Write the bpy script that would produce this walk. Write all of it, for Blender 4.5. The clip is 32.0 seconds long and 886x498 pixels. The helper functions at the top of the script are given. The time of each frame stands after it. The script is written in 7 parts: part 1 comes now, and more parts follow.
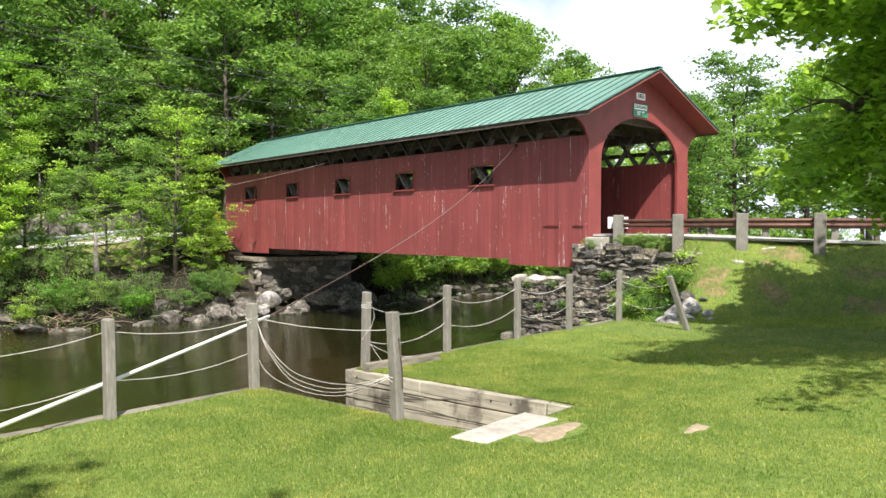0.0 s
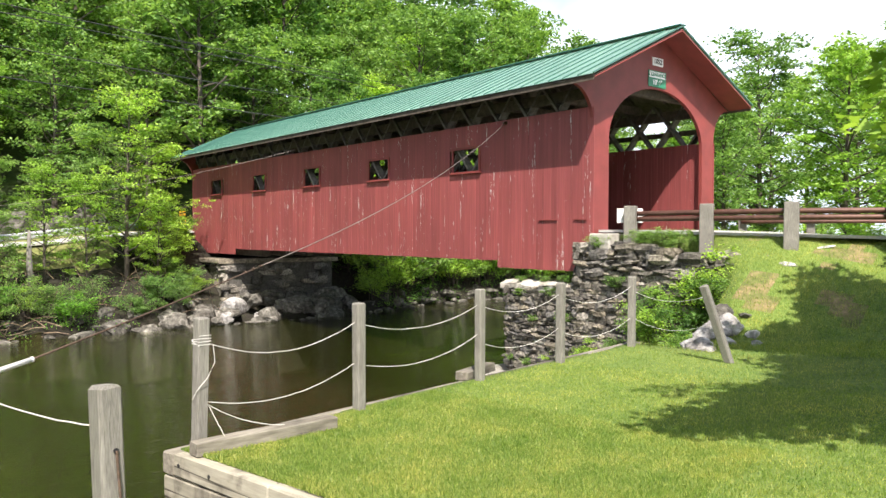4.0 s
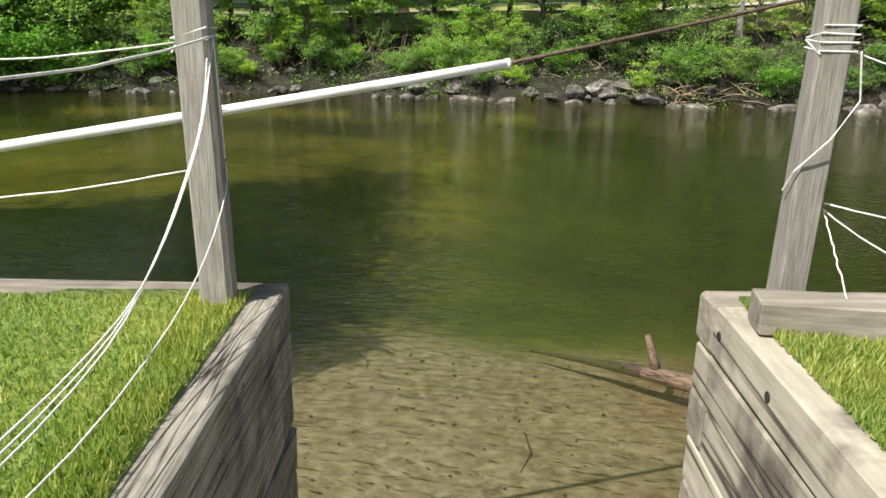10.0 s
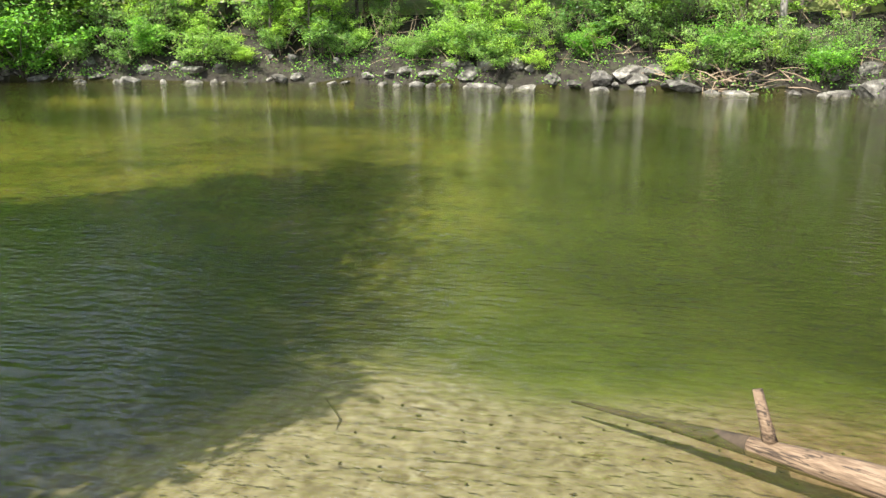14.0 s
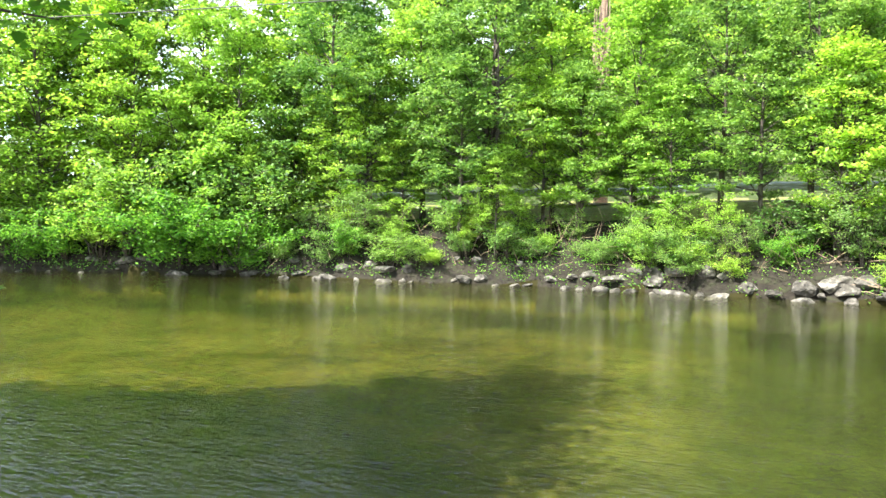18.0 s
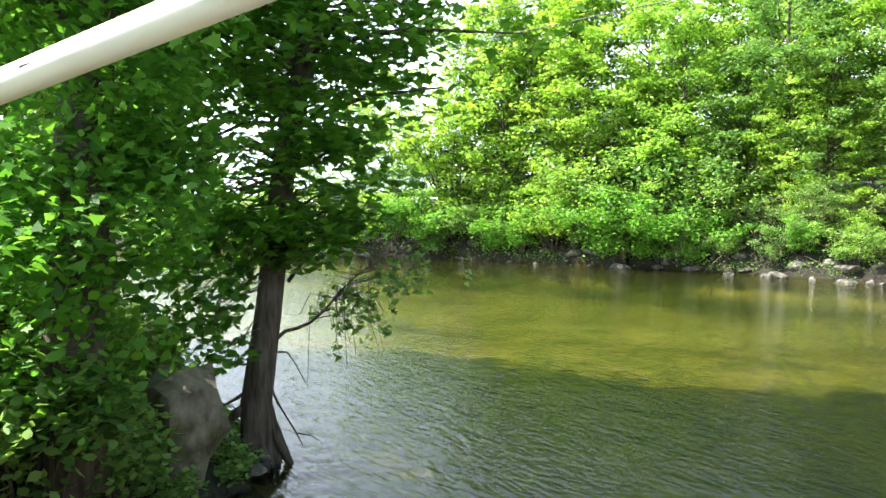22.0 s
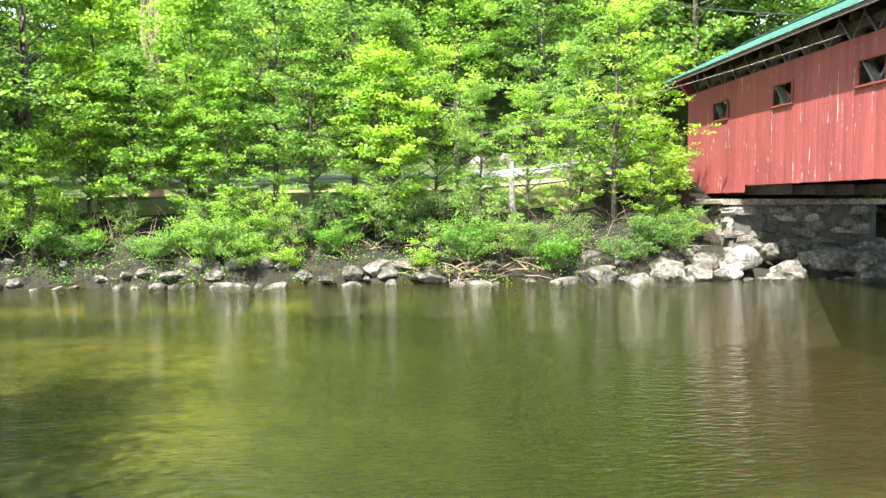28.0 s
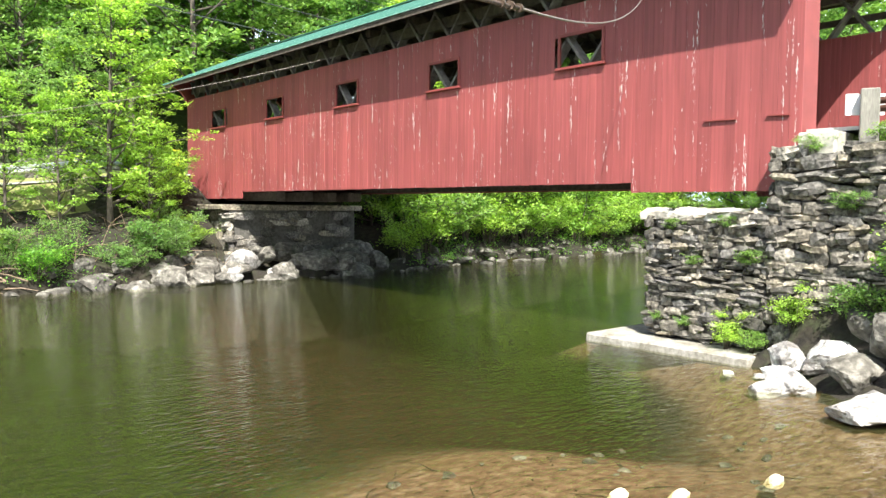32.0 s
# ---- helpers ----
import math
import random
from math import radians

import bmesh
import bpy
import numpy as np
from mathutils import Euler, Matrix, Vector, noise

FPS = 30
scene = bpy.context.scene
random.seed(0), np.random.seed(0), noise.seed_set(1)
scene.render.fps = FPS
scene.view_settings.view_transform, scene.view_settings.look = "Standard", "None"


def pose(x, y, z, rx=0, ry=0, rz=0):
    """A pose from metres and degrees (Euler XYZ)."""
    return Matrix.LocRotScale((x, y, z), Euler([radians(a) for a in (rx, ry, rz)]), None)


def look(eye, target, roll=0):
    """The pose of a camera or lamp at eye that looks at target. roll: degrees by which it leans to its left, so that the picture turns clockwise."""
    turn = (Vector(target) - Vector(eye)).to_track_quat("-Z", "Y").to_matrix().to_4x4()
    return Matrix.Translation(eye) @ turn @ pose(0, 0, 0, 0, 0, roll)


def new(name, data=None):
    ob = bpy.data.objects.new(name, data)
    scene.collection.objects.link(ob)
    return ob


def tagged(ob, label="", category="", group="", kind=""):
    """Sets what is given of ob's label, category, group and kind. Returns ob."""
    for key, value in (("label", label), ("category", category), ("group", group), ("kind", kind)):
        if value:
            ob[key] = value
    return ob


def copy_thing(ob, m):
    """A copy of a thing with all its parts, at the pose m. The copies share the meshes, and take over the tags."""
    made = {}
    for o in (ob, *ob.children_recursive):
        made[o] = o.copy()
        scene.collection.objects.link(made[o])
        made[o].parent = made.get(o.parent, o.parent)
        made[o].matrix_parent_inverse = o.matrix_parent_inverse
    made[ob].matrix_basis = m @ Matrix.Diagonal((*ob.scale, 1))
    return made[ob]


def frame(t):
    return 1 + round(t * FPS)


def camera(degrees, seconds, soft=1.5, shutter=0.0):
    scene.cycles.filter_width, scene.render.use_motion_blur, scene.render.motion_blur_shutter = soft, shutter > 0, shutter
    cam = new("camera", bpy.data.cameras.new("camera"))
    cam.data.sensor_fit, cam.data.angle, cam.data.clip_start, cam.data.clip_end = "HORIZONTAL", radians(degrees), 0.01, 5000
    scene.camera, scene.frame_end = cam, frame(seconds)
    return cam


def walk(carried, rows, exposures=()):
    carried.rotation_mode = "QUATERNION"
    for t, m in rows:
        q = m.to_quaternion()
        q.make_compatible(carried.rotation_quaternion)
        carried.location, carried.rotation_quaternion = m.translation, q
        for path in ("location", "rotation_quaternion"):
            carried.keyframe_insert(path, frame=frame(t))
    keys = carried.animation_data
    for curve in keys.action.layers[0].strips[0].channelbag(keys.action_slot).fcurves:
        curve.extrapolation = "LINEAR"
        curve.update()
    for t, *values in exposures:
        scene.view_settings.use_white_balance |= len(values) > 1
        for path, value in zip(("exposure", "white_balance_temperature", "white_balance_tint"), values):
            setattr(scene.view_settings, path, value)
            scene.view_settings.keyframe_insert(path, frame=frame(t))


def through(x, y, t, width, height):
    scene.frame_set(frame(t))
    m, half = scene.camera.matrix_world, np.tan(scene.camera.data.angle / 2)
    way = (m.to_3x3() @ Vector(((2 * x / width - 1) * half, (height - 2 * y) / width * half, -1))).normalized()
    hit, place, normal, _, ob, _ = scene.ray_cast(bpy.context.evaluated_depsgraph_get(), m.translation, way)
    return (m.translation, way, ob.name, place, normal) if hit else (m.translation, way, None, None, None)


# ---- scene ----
cam = camera(59.99, 32.0)
PATH = [
    (0, (-17.329, -13.995, 1.813), (-16.039, -12.468, 1.766), 0.22),
    (1, (-16.415, -13.320, 1.782), (-15.118, -11.798, 1.732), 0.29),
    (2, (-15.714, -12.875, 1.795), (-14.420, -11.351, 1.741), 0.25),
    (2.5, (-15.068, -12.435, 1.776), (-13.780, -10.906, 1.728), 0.16),
    (4.5, (-13.591, -11.131, 1.629), (-12.347, -9.565, 1.590), 0.23),
    (5, (-13.251, -10.847, 1.576), (-12.099, -9.213, 1.533), 0.35),
    (5.5, (-12.995, -10.541, 1.505), (-11.941, -8.842, 1.468), 0.45),
    (6, (-12.763, -10.270, 1.450), (-11.997, -8.423, 1.409), 0.44),
    (6.5, (-12.584, -10.029, 1.376), (-12.082, -8.094, 1.333), 0.29),
    (7, (-12.408, -9.862, 1.310), (-12.222, -7.872, 1.226), 0.39),
    (7.5, (-12.285, -9.651, 1.233), (-12.294, -7.672, 0.945), 0.57),
    (8, (-12.178, -9.392, 1.160), (-12.325, -7.467, 0.636), 0.55),
    (8.5, (-12.123, -9.110, 1.120), (-12.427, -7.224, 0.527), 0.62),
    (9, (-12.131, -8.763, 1.028), (-12.476, -6.888, 0.424), 0.48),
    (9.5, (-12.145, -8.422, 0.954), (-12.513, -6.552, 0.347), 0.49),
    (10, (-12.220, -8.109, 0.909), (-12.593, -6.239, 0.306), 0.63),
    (10.5, (-12.252, -7.850, 0.844), (-12.633, -5.981, 0.245), 0.40),
    (11, (-12.267, -7.599, 0.756), (-12.655, -5.731, 0.157), 0.41),
    (11.5, (-12.324, -7.355, 0.632), (-12.706, -5.485, 0.034), 0.46),
    (12, (-12.373, -7.101, 0.523), (-12.759, -5.233, -0.079), 0.33),
    (12.5, (-12.440, -6.826, 0.444), (-12.825, -4.958, -0.158), 0.43),
    (13, (-12.516, -6.565, 0.362), (-12.907, -4.698, -0.241), 0.37),
    (13.5, (-12.594, -6.330, 0.291), (-12.994, -4.467, -0.315), 0.33),
    (15.5, (-12.351, -5.423, 0.369), (-12.812, -3.508, 0.023), 0.54),
    (16, (-12.382, -5.418, 0.372), (-12.841, -3.475, 0.256), 0.65),
    (16.5, (-12.421, -5.425, 0.366), (-12.875, -3.480, 0.268), 0.79),
    (17, (-12.473, -5.446, 0.364), (-12.979, -3.514, 0.268), 0.68),
    (17.5, (-12.525, -5.463, 0.367), (-13.214, -3.588, 0.269), 0.55),
    (18, (-12.575, -5.468, 0.371), (-13.464, -3.679, 0.268), 0.55),
    (18.5, (-12.619, -5.463, 0.366), (-13.691, -3.778, 0.262), 0.35),
    (19, (-12.653, -5.449, 0.354), (-13.902, -3.891, 0.247), 0.20),
    (19.5, (-12.672, -5.436, 0.343), (-14.100, -4.040, 0.235), -0.07),
    (20, (-12.678, -5.464, 0.355), (-14.253, -4.236, 0.244), -0.17),
    (20.5, (-12.672, -5.489, 0.368), (-14.341, -4.392, 0.257), -0.26),
    (21, (-12.666, -5.490, 0.373), (-14.374, -4.456, 0.256), -0.30),
    (21.5, (-12.653, -5.479, 0.374), (-14.364, -4.450, 0.257), -0.34),
    (22, (-12.630, -5.463, 0.371), (-14.333, -4.422, 0.252), -0.39),
    (22.5, (-12.601, -5.426, 0.368), (-14.245, -4.293, 0.249), -0.31),
    (23, (-12.570, -5.399, 0.364), (-14.094, -4.110, 0.244), -0.12),
    (23.5, (-12.522, -5.384, 0.364), (-13.901, -3.940, 0.246), -0.03),
    (24, (-12.466, -5.360, 0.370), (-13.679, -3.775, 0.252), 0.17),
    (24.5, (-12.412, -5.339, 0.375), (-13.463, -3.641, 0.257), 0.27),
    (26.5, (-12.439, -5.332, 0.379), (-12.923, -3.396, 0.254), -0.17),
    (27, (-12.399, -5.320, 0.373), (-12.689, -3.345, 0.252), -0.09),
    (27.5, (-12.364, -5.309, 0.367), (-12.435, -3.313, 0.250), -0.32),
    (28, (-12.338, -5.318, 0.365), (-12.162, -3.329, 0.247), -0.16),
    (28.5, (-12.319, -5.332, 0.373), (-11.877, -3.385, 0.259), 0.05),
    (29, (-12.306, -5.371, 0.375), (-11.648, -3.486, 0.262), 0.15),
    (29.5, (-12.295, -5.410, 0.375), (-11.469, -3.592, 0.265), 0.35),
    (30, (-12.289, -5.440, 0.381), (-11.335, -3.686, 0.271), 0.40),
    (30.5, (-12.289, -5.471, 0.399), (-11.215, -3.788, 0.290), 0.41),
    (31, (-12.286, -5.482, 0.419), (-11.110, -3.868, 0.311), 0.47),
    (31.5, (-12.279, -5.493, 0.427), (-11.026, -3.938, 0.321), 0.52),
    (32, (-12.269, -5.496, 0.433), (-10.964, -3.984, 0.327), 0.52),
]
walk(cam, [(t, look(eye, target, roll)) for t, eye, target, roll in PATH],
     exposures=[(0, 0.8, 6650, 14), (5, 1.05, 6700, 15), (7, 1.1, 6650, 14), (8, 1.05, 6600, 14), (9, 0.7, 6600, 14), (12, 1.15, 6500, 12),
                (13, 1.4, 6500, 11), (16, 1.9, 6500, 10), (20, 1.95, 6500, 10), (24, 2.0, 6500, 10), (27, 2.05, 6500, 10), (30, 1.8, 6450, 10), (32, 1.65, 6450, 10)])

# ---- light: clear spring day, sun high behind the near bank ----
SUN = Vector((0.44, 0.62, -1.0)).normalized()
world = bpy.data.worlds.new("sky")
scene.world = world
world.use_nodes = True
_n = world.node_tree.nodes
_n.clear()
_sky = _n.new("ShaderNodeTexSky")
_sky.sky_type = "NISHITA"
_sky.sun_disc = False
_sky.sun_elevation = math.asin(-SUN.z)
_sky.sun_rotation = math.atan2(-SUN.x, -SUN.y)
_sky.air_density, _sky.dust_density, _sky.ozone_density = 1.0, 2.0, 1.0
# broken white cloud, thicker towards the horizon
_tc = _n.new("ShaderNodeTexCoord")
_cn = _n.new("ShaderNodeTexNoise")
_cn.inputs["Scale"].default_value = 2.2
_cn.inputs["Detail"].default_value = 6
_cr = _n.new("ShaderNodeValToRGB")
_cr.color_ramp.elements[0].position, _cr.color_ramp.elements[1].position = 0.03, 0.20
_mixc = _n.new("ShaderNodeMix")
_mixc.data_type = "RGBA"
_mixc.inputs[7].default_value = (9.4, 10.7, 12.6, 1)
_bg = _n.new("ShaderNodeBackground")
_bg.inputs["Strength"].default_value = 0.085
_out = _n.new("ShaderNodeOutputWorld")
_l = world.node_tree.links
_l.new(_tc.outputs["Generated"], _cn.inputs["Vector"])
_sx = _n.new("ShaderNodeSeparateXYZ")
_l.new(_tc.outputs["Generated"], _sx.inputs[0])
_bank = _n.new("ShaderNodeMath")
_bank.operation = "MULTIPLY_ADD"
_bank.inputs[1].default_value = -0.90
_l.new(_sx.outputs["Z"], _bank.inputs[0])
_l.new(_cn.outputs["Fac"], _bank.inputs[2])
_l.new(_bank.outputs[0], _cr.inputs["Fac"])
_l.new(_cr.outputs["Color"], _mixc.inputs[0])
_l.new(_sky.outputs["Color"], _mixc.inputs[6])
_l.new(_mixc.outputs[2], _bg.inputs["Color"])
_l.new(_bg.outputs["Background"], _out.inputs["Surface"])
_sun = bpy.data.lights.new("sun", "SUN")
_sun.energy, _sun.angle, _sun.color = 5.0, radians(0.53), (1.0, 0.955, 0.88)
_so = new("sun", _sun)
_so.matrix_world = Matrix.Translation((-20, -20, 60)) @ SUN.to_track_quat("-Z", "Y").to_matrix().to_4x4()

# ---- materials ----
def nodes_of(name):
    m = bpy.data.materials.new(name)
    m.use_nodes = True
    nt = m.node_tree
    nt.nodes.clear()
    out = nt.nodes.new("ShaderNodeOutputMaterial")
    return m, nt, out


def ramp(nt, fac, stops):
    r = nt.nodes.new("ShaderNodeValToRGB")
    e = r.color_ramp.elements
    while len(e) < len(stops):
        e.new(0.5)
    for k, (p, c) in enumerate(stops):
        e[k].position, e[k].color = p, (*c, 1)
    nt.links.new(fac, r.inputs["Fac"])
    return r.outputs["Color"]


def noise_tex(nt, vec, scale, detail=4.0, rough=0.55):
    t = nt.nodes.new("ShaderNodeTexNoise")
    t.inputs["Scale"].default_value, t.inputs["Detail"].default_value, t.inputs["Roughness"].default_value = scale, detail, rough
    nt.links.new(vec, t.inputs["Vector"])
    return t.outputs["Fac"]


def mapped(nt, stretch=(1, 1, 1), turn=0.0):
    g = nt.nodes.new("ShaderNodeNewGeometry")
    m = nt.nodes.new("ShaderNodeMapping")
    m.vector_type = "TEXTURE"
    m.inputs["Rotation"].default_value = (0, 0, radians(turn))
    m.inputs["Scale"].default_value = stretch
    nt.links.new(g.outputs["Position"], m.inputs["Vector"])
    return m.outputs["Vector"], g


def mixed(nt, fac, a, b, how="MIX"):
    m = nt.nodes.new("ShaderNodeMix")
    m.data_type, m.blend_type = "RGBA", how
    if isinstance(fac, float):
        m.inputs[0].default_value = fac
    else:
        nt.links.new(fac, m.inputs[0])
    for i, v in ((6, a), (7, b)):
        if isinstance(v, tuple):
            m.inputs[i].default_value = (*v, 1)
        else:
            nt.links.new(v, m.inputs[i])
    return m.outputs[2]


def surface(name, fine, fine_scale, stains=(), stain_scale=1.0, rough=0.8, bump=0.3, bump_scale=None, stretch=(1, 1, 1),
            turn=0.0, metal=0.0, vary=0.0, dist=0.02, cracks=0.0):
    """fine: ramp stops of the grain; stains: ramp stops multiplied over it at a larger scale; vary: brightness spread piece by piece."""
    m, nt, out = nodes_of(name)
    vec, geo = mapped(nt, stretch, turn)
    f = noise_tex(nt, vec, fine_scale, 6)
    col = ramp(nt, f, fine)
    if stains:
        v2, _ = mapped(nt, tuple(max(0.35 * q, 0.5) if q > 1 else 1 for q in stretch), turn)
        col = mixed(nt, 1.0, col, ramp(nt, noise_tex(nt, v2, stain_scale, 5, 0.6), stains), "MULTIPLY")
    if cracks:
        v3, _ = mapped(nt, tuple(q * (3.0 if q > 1 else 0.8) for q in stretch), turn)
        col = mixed(nt, 1.0, col, ramp(nt, noise_tex(nt, v3, cracks, 3, 0.6), [(0.478, (1, 1, 1)), (0.497, (0.16, 0.15, 0.14)), (0.503, (0.16, 0.15, 0.14)), (0.522, (1, 1, 1))]), "MULTIPLY")
    if vary:
        oi = nt.nodes.new("ShaderNodeObjectInfo")
        col = mixed(nt, 1.0, col, ramp(nt, oi.outputs["Random"], [(0, (1 - vary,) * 3), (1, (1 + vary * 0.6,) * 3)]), "MULTIPLY")
    p = nt.nodes.new("ShaderNodeBsdfPrincipled")
    p.inputs["Roughness"].default_value, p.inputs["Metallic"].default_value = rough, metal
    nt.links.new(col, p.inputs["Base Color"])
    if bump:
        b = nt.nodes.new("ShaderNodeBump")
        b.inputs["Strength"].default_value, b.inputs["Distance"].default_value = bump, dist
        nt.links.new(noise_tex(nt, vec, bump_scale or fine_scale, 6), b.inputs["Height"])
        nt.links.new(b.outputs["Normal"], p.inputs["Normal"])
    nt.links.new(p.outputs["BSDF"], out.inputs["Surface"])
    return m


def foliage(name, dark, mid, light, through=0.45, rough=0.45, patches=0.0):
    m, nt, out = nodes_of(name)
    g = nt.nodes.new("ShaderNodeNewGeometry")
    oi = nt.nodes.new("ShaderNodeObjectInfo")
    col = ramp(nt, g.outputs["Random Per Island"], [(0, dark), (0.5, mid), (1, light)])
    col = mixed(nt, 1.0, col, ramp(nt, oi.outputs["Random"], [(0, (0.7, 0.8, 0.8)), (0.5, (1, 1, 1)), (1, (1.15, 1.12, 1.0))]), "MULTIPLY")
    if patches:
        vec, _ = mapped(nt)
        col = mixed(nt, 1.0, col, ramp(nt, noise_tex(nt, vec, patches, 5, 0.65), [(0.3, (0.62, 0.78, 0.6)), (0.5, (1, 1, 1)), (0.68, (1.45, 1.2, 1.3))]), "MULTIPLY")
    p = nt.nodes.new("ShaderNodeBsdfPrincipled")
    p.inputs["Roughness"].default_value = rough
    p.inputs["Specular IOR Level"].default_value = 0.3
    t = nt.nodes.new("ShaderNodeBsdfTranslucent")
    nt.links.new(col, p.inputs["Base Color"])
    nt.links.new(mixed(nt, 1.0, col, (1.45, 1.5, 0.75), "MULTIPLY"), t.inputs["Color"])
    mx = nt.nodes.new("ShaderNodeMixShader")
    mx.inputs["Fac"].default_value = through
    nt.links.new(p.outputs["BSDF"], mx.inputs[1])
    nt.links.new(t.outputs["BSDF"], mx.inputs[2])
    nt.links.new(mx.outputs["Shader"], out.inputs["Surface"])
    return m


def water_material():
    m, nt, out = nodes_of("river_water")
    vec, _ = mapped(nt, (1.3, 0.5, 1.0), -14)
    v2, _ = mapped(nt, (0.5, 0.17, 1.0), 6)
    h = nt.nodes.new("ShaderNodeMath")
    h.operation = "ADD"
    nt.links.new(noise_tex(nt, vec, 3.4, 3, 0.55), h.inputs[0])
    nt.links.new(noise_tex(nt, v2, 2.6, 2, 0.5), h.inputs[1])
    b = nt.nodes.new("ShaderNodeBump")
    b.inputs["Strength"].default_value, b.inputs["Distance"].default_value = 0.44, 0.04
    v3, _ = mapped(nt, (1.0, 0.42, 1.0), -8)
    fine = nt.nodes.new("ShaderNodeMath")
    fine.operation = "MULTIPLY_ADD"
    fine.inputs[1].default_value = 0.30
    nt.links.new(noise_tex(nt, v3, 10.0, 2, 0.5), fine.inputs[0])
    nt.links.new(h.outputs[0], fine.inputs[2])
    nt.links.new(fine.outputs[0], b.inputs["Height"])
    fr = nt.nodes.new("ShaderNodeFresnel")
    fr.inputs["IOR"].default_value = 1.40
    nt.links.new(b.outputs["Normal"], fr.inputs["Normal"])
    gl = nt.nodes.new("ShaderNodeBsdfGlossy")
    gl.inputs["Roughness"].default_value = 0.035
    nt.links.new(b.outputs["Normal"], gl.inputs["Normal"])
    tr = nt.nodes.new("ShaderNodeBsdfTransparent")
    tr.inputs["Color"].default_value = (0.93, 0.95, 0.83, 1)
    murk = nt.nodes.new("ShaderNodeBsdfDiffuse")
    murk.inputs["Color"].default_value = (0.10, 0.112, 0.026, 1)
    body = nt.nodes.new("ShaderNodeMixShader")
    body.inputs["Fac"].default_value = 0.145
    nt.links.new(tr.outputs["BSDF"], body.inputs[1])
    nt.links.new(murk.outputs["BSDF"], body.inputs[2])
    mx = nt.nodes.new("ShaderNodeMixShader")
    nt.links.new(fr.outputs["Fac"], mx.inputs["Fac"])
    nt.links.new(body.outputs["Shader"], mx.inputs[1])
    nt.links.new(gl.outputs["BSDF"], mx.inputs[2])
    nt.links.new(mx.outputs["Shader"], out.inputs["Surface"])
    return m


def bed_material():
    """River bed: pale sand in the shallows, brown silt and green weed lower; deepest parts near black for light the
    water swallows.
    """
    m, nt, out = nodes_of("river_bed")
    vec, geo = mapped(nt)
    sep = nt.nodes.new("ShaderNodeSeparateXYZ")
    nt.links.new(geo.outputs["Position"], sep.inputs[0])
    def ranged(src, lo, hi):
        r = nt.nodes.new("ShaderNodeMapRange")
        r.inputs["From Min"].default_value, r.inputs["From Max"].default_value = lo, hi
        nt.links.new(src, r.inputs["Value"])
        return r.outputs[0]

    def plus(src, noise_scale, k):
        a = nt.nodes.new("ShaderNodeMath")
        a.operation = "MULTIPLY_ADD"
        a.inputs[1].default_value = k
        nt.links.new(noise_tex(nt, vec, noise_scale, 5), a.inputs[0])
        nt.links.new(src, a.inputs[2])
        return a.outputs[0]

    sand = ramp(nt, noise_tex(nt, vec, 9, 6), [(0.3, (0.11, 0.086, 0.058)), (0.5, (0.19, 0.158, 0.11)), (0.75, (0.29, 0.25, 0.185))])
    sand = mixed(nt, ramp(nt, noise_tex(nt, vec, 6, 8, 0.7), [(0.55, (0, 0, 0)), (0.66, (1, 1, 1))]), sand, (0.09, 0.066, 0.038))
    gravel = ramp(nt, noise_tex(nt, vec, 7, 7, 0.65), [(0.3, (0.06, 0.036, 0.024)), (0.5, (0.15, 0.09, 0.062)), (0.72, (0.27, 0.19, 0.135))])
    sand = mixed(nt, ramp(nt, plus(ranged(sep.outputs["X"], -12.6, -8.0), 0.9, 0.6), [(0.40, (0, 0, 0)), (0.66, (1, 1, 1))]), sand, gravel)
    brown = ramp(nt, noise_tex(nt, vec, 3, 6), [(0.3, (0.07, 0.065, 0.015)), (0.7, (0.20, 0.17, 0.05))])
    sand = mixed(nt, ramp(nt, plus(ranged(sep.outputs["X"], -14.6, -17.6), 0.8, 0.6), [(0.35, (0, 0, 0)), (0.7, (1, 1, 1))]), sand, brown)
    # sand dark past mid-river too, its lost light in the colour
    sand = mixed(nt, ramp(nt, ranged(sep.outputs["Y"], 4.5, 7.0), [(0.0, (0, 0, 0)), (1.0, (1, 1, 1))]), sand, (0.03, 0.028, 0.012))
    silt = ramp(nt, noise_tex(nt, vec, 2.1, 8, 0.68), [(0.3, (0.10, 0.10, 0.022)), (0.45, (0.175, 0.165, 0.034)), (0.60, (0.25, 0.225, 0.042)), (0.78, (0.12, 0.135, 0.028))])
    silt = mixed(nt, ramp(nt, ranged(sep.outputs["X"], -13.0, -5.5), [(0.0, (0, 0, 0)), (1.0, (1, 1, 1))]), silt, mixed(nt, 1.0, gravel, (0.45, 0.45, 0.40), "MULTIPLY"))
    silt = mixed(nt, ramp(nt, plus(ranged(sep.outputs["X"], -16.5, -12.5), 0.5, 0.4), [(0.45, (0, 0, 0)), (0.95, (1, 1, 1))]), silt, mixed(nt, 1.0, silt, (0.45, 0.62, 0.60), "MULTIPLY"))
    silt = mixed(nt, 1.0, silt, ramp(nt, noise_tex(nt, vec, 0.75, 6, 0.7), [(0.36, (0.42, 0.52, 0.45)), (0.5, (0.85, 0.88, 0.85)), (0.64, (1.05, 1.0, 0.95))]), "MULTIPLY")
    # near black by depth: light lost in the water, put in the bed colour
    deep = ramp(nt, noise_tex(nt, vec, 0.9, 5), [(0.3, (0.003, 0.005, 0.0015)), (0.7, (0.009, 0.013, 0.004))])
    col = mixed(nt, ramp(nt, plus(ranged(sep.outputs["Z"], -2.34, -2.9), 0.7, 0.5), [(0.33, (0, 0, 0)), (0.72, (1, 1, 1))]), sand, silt)
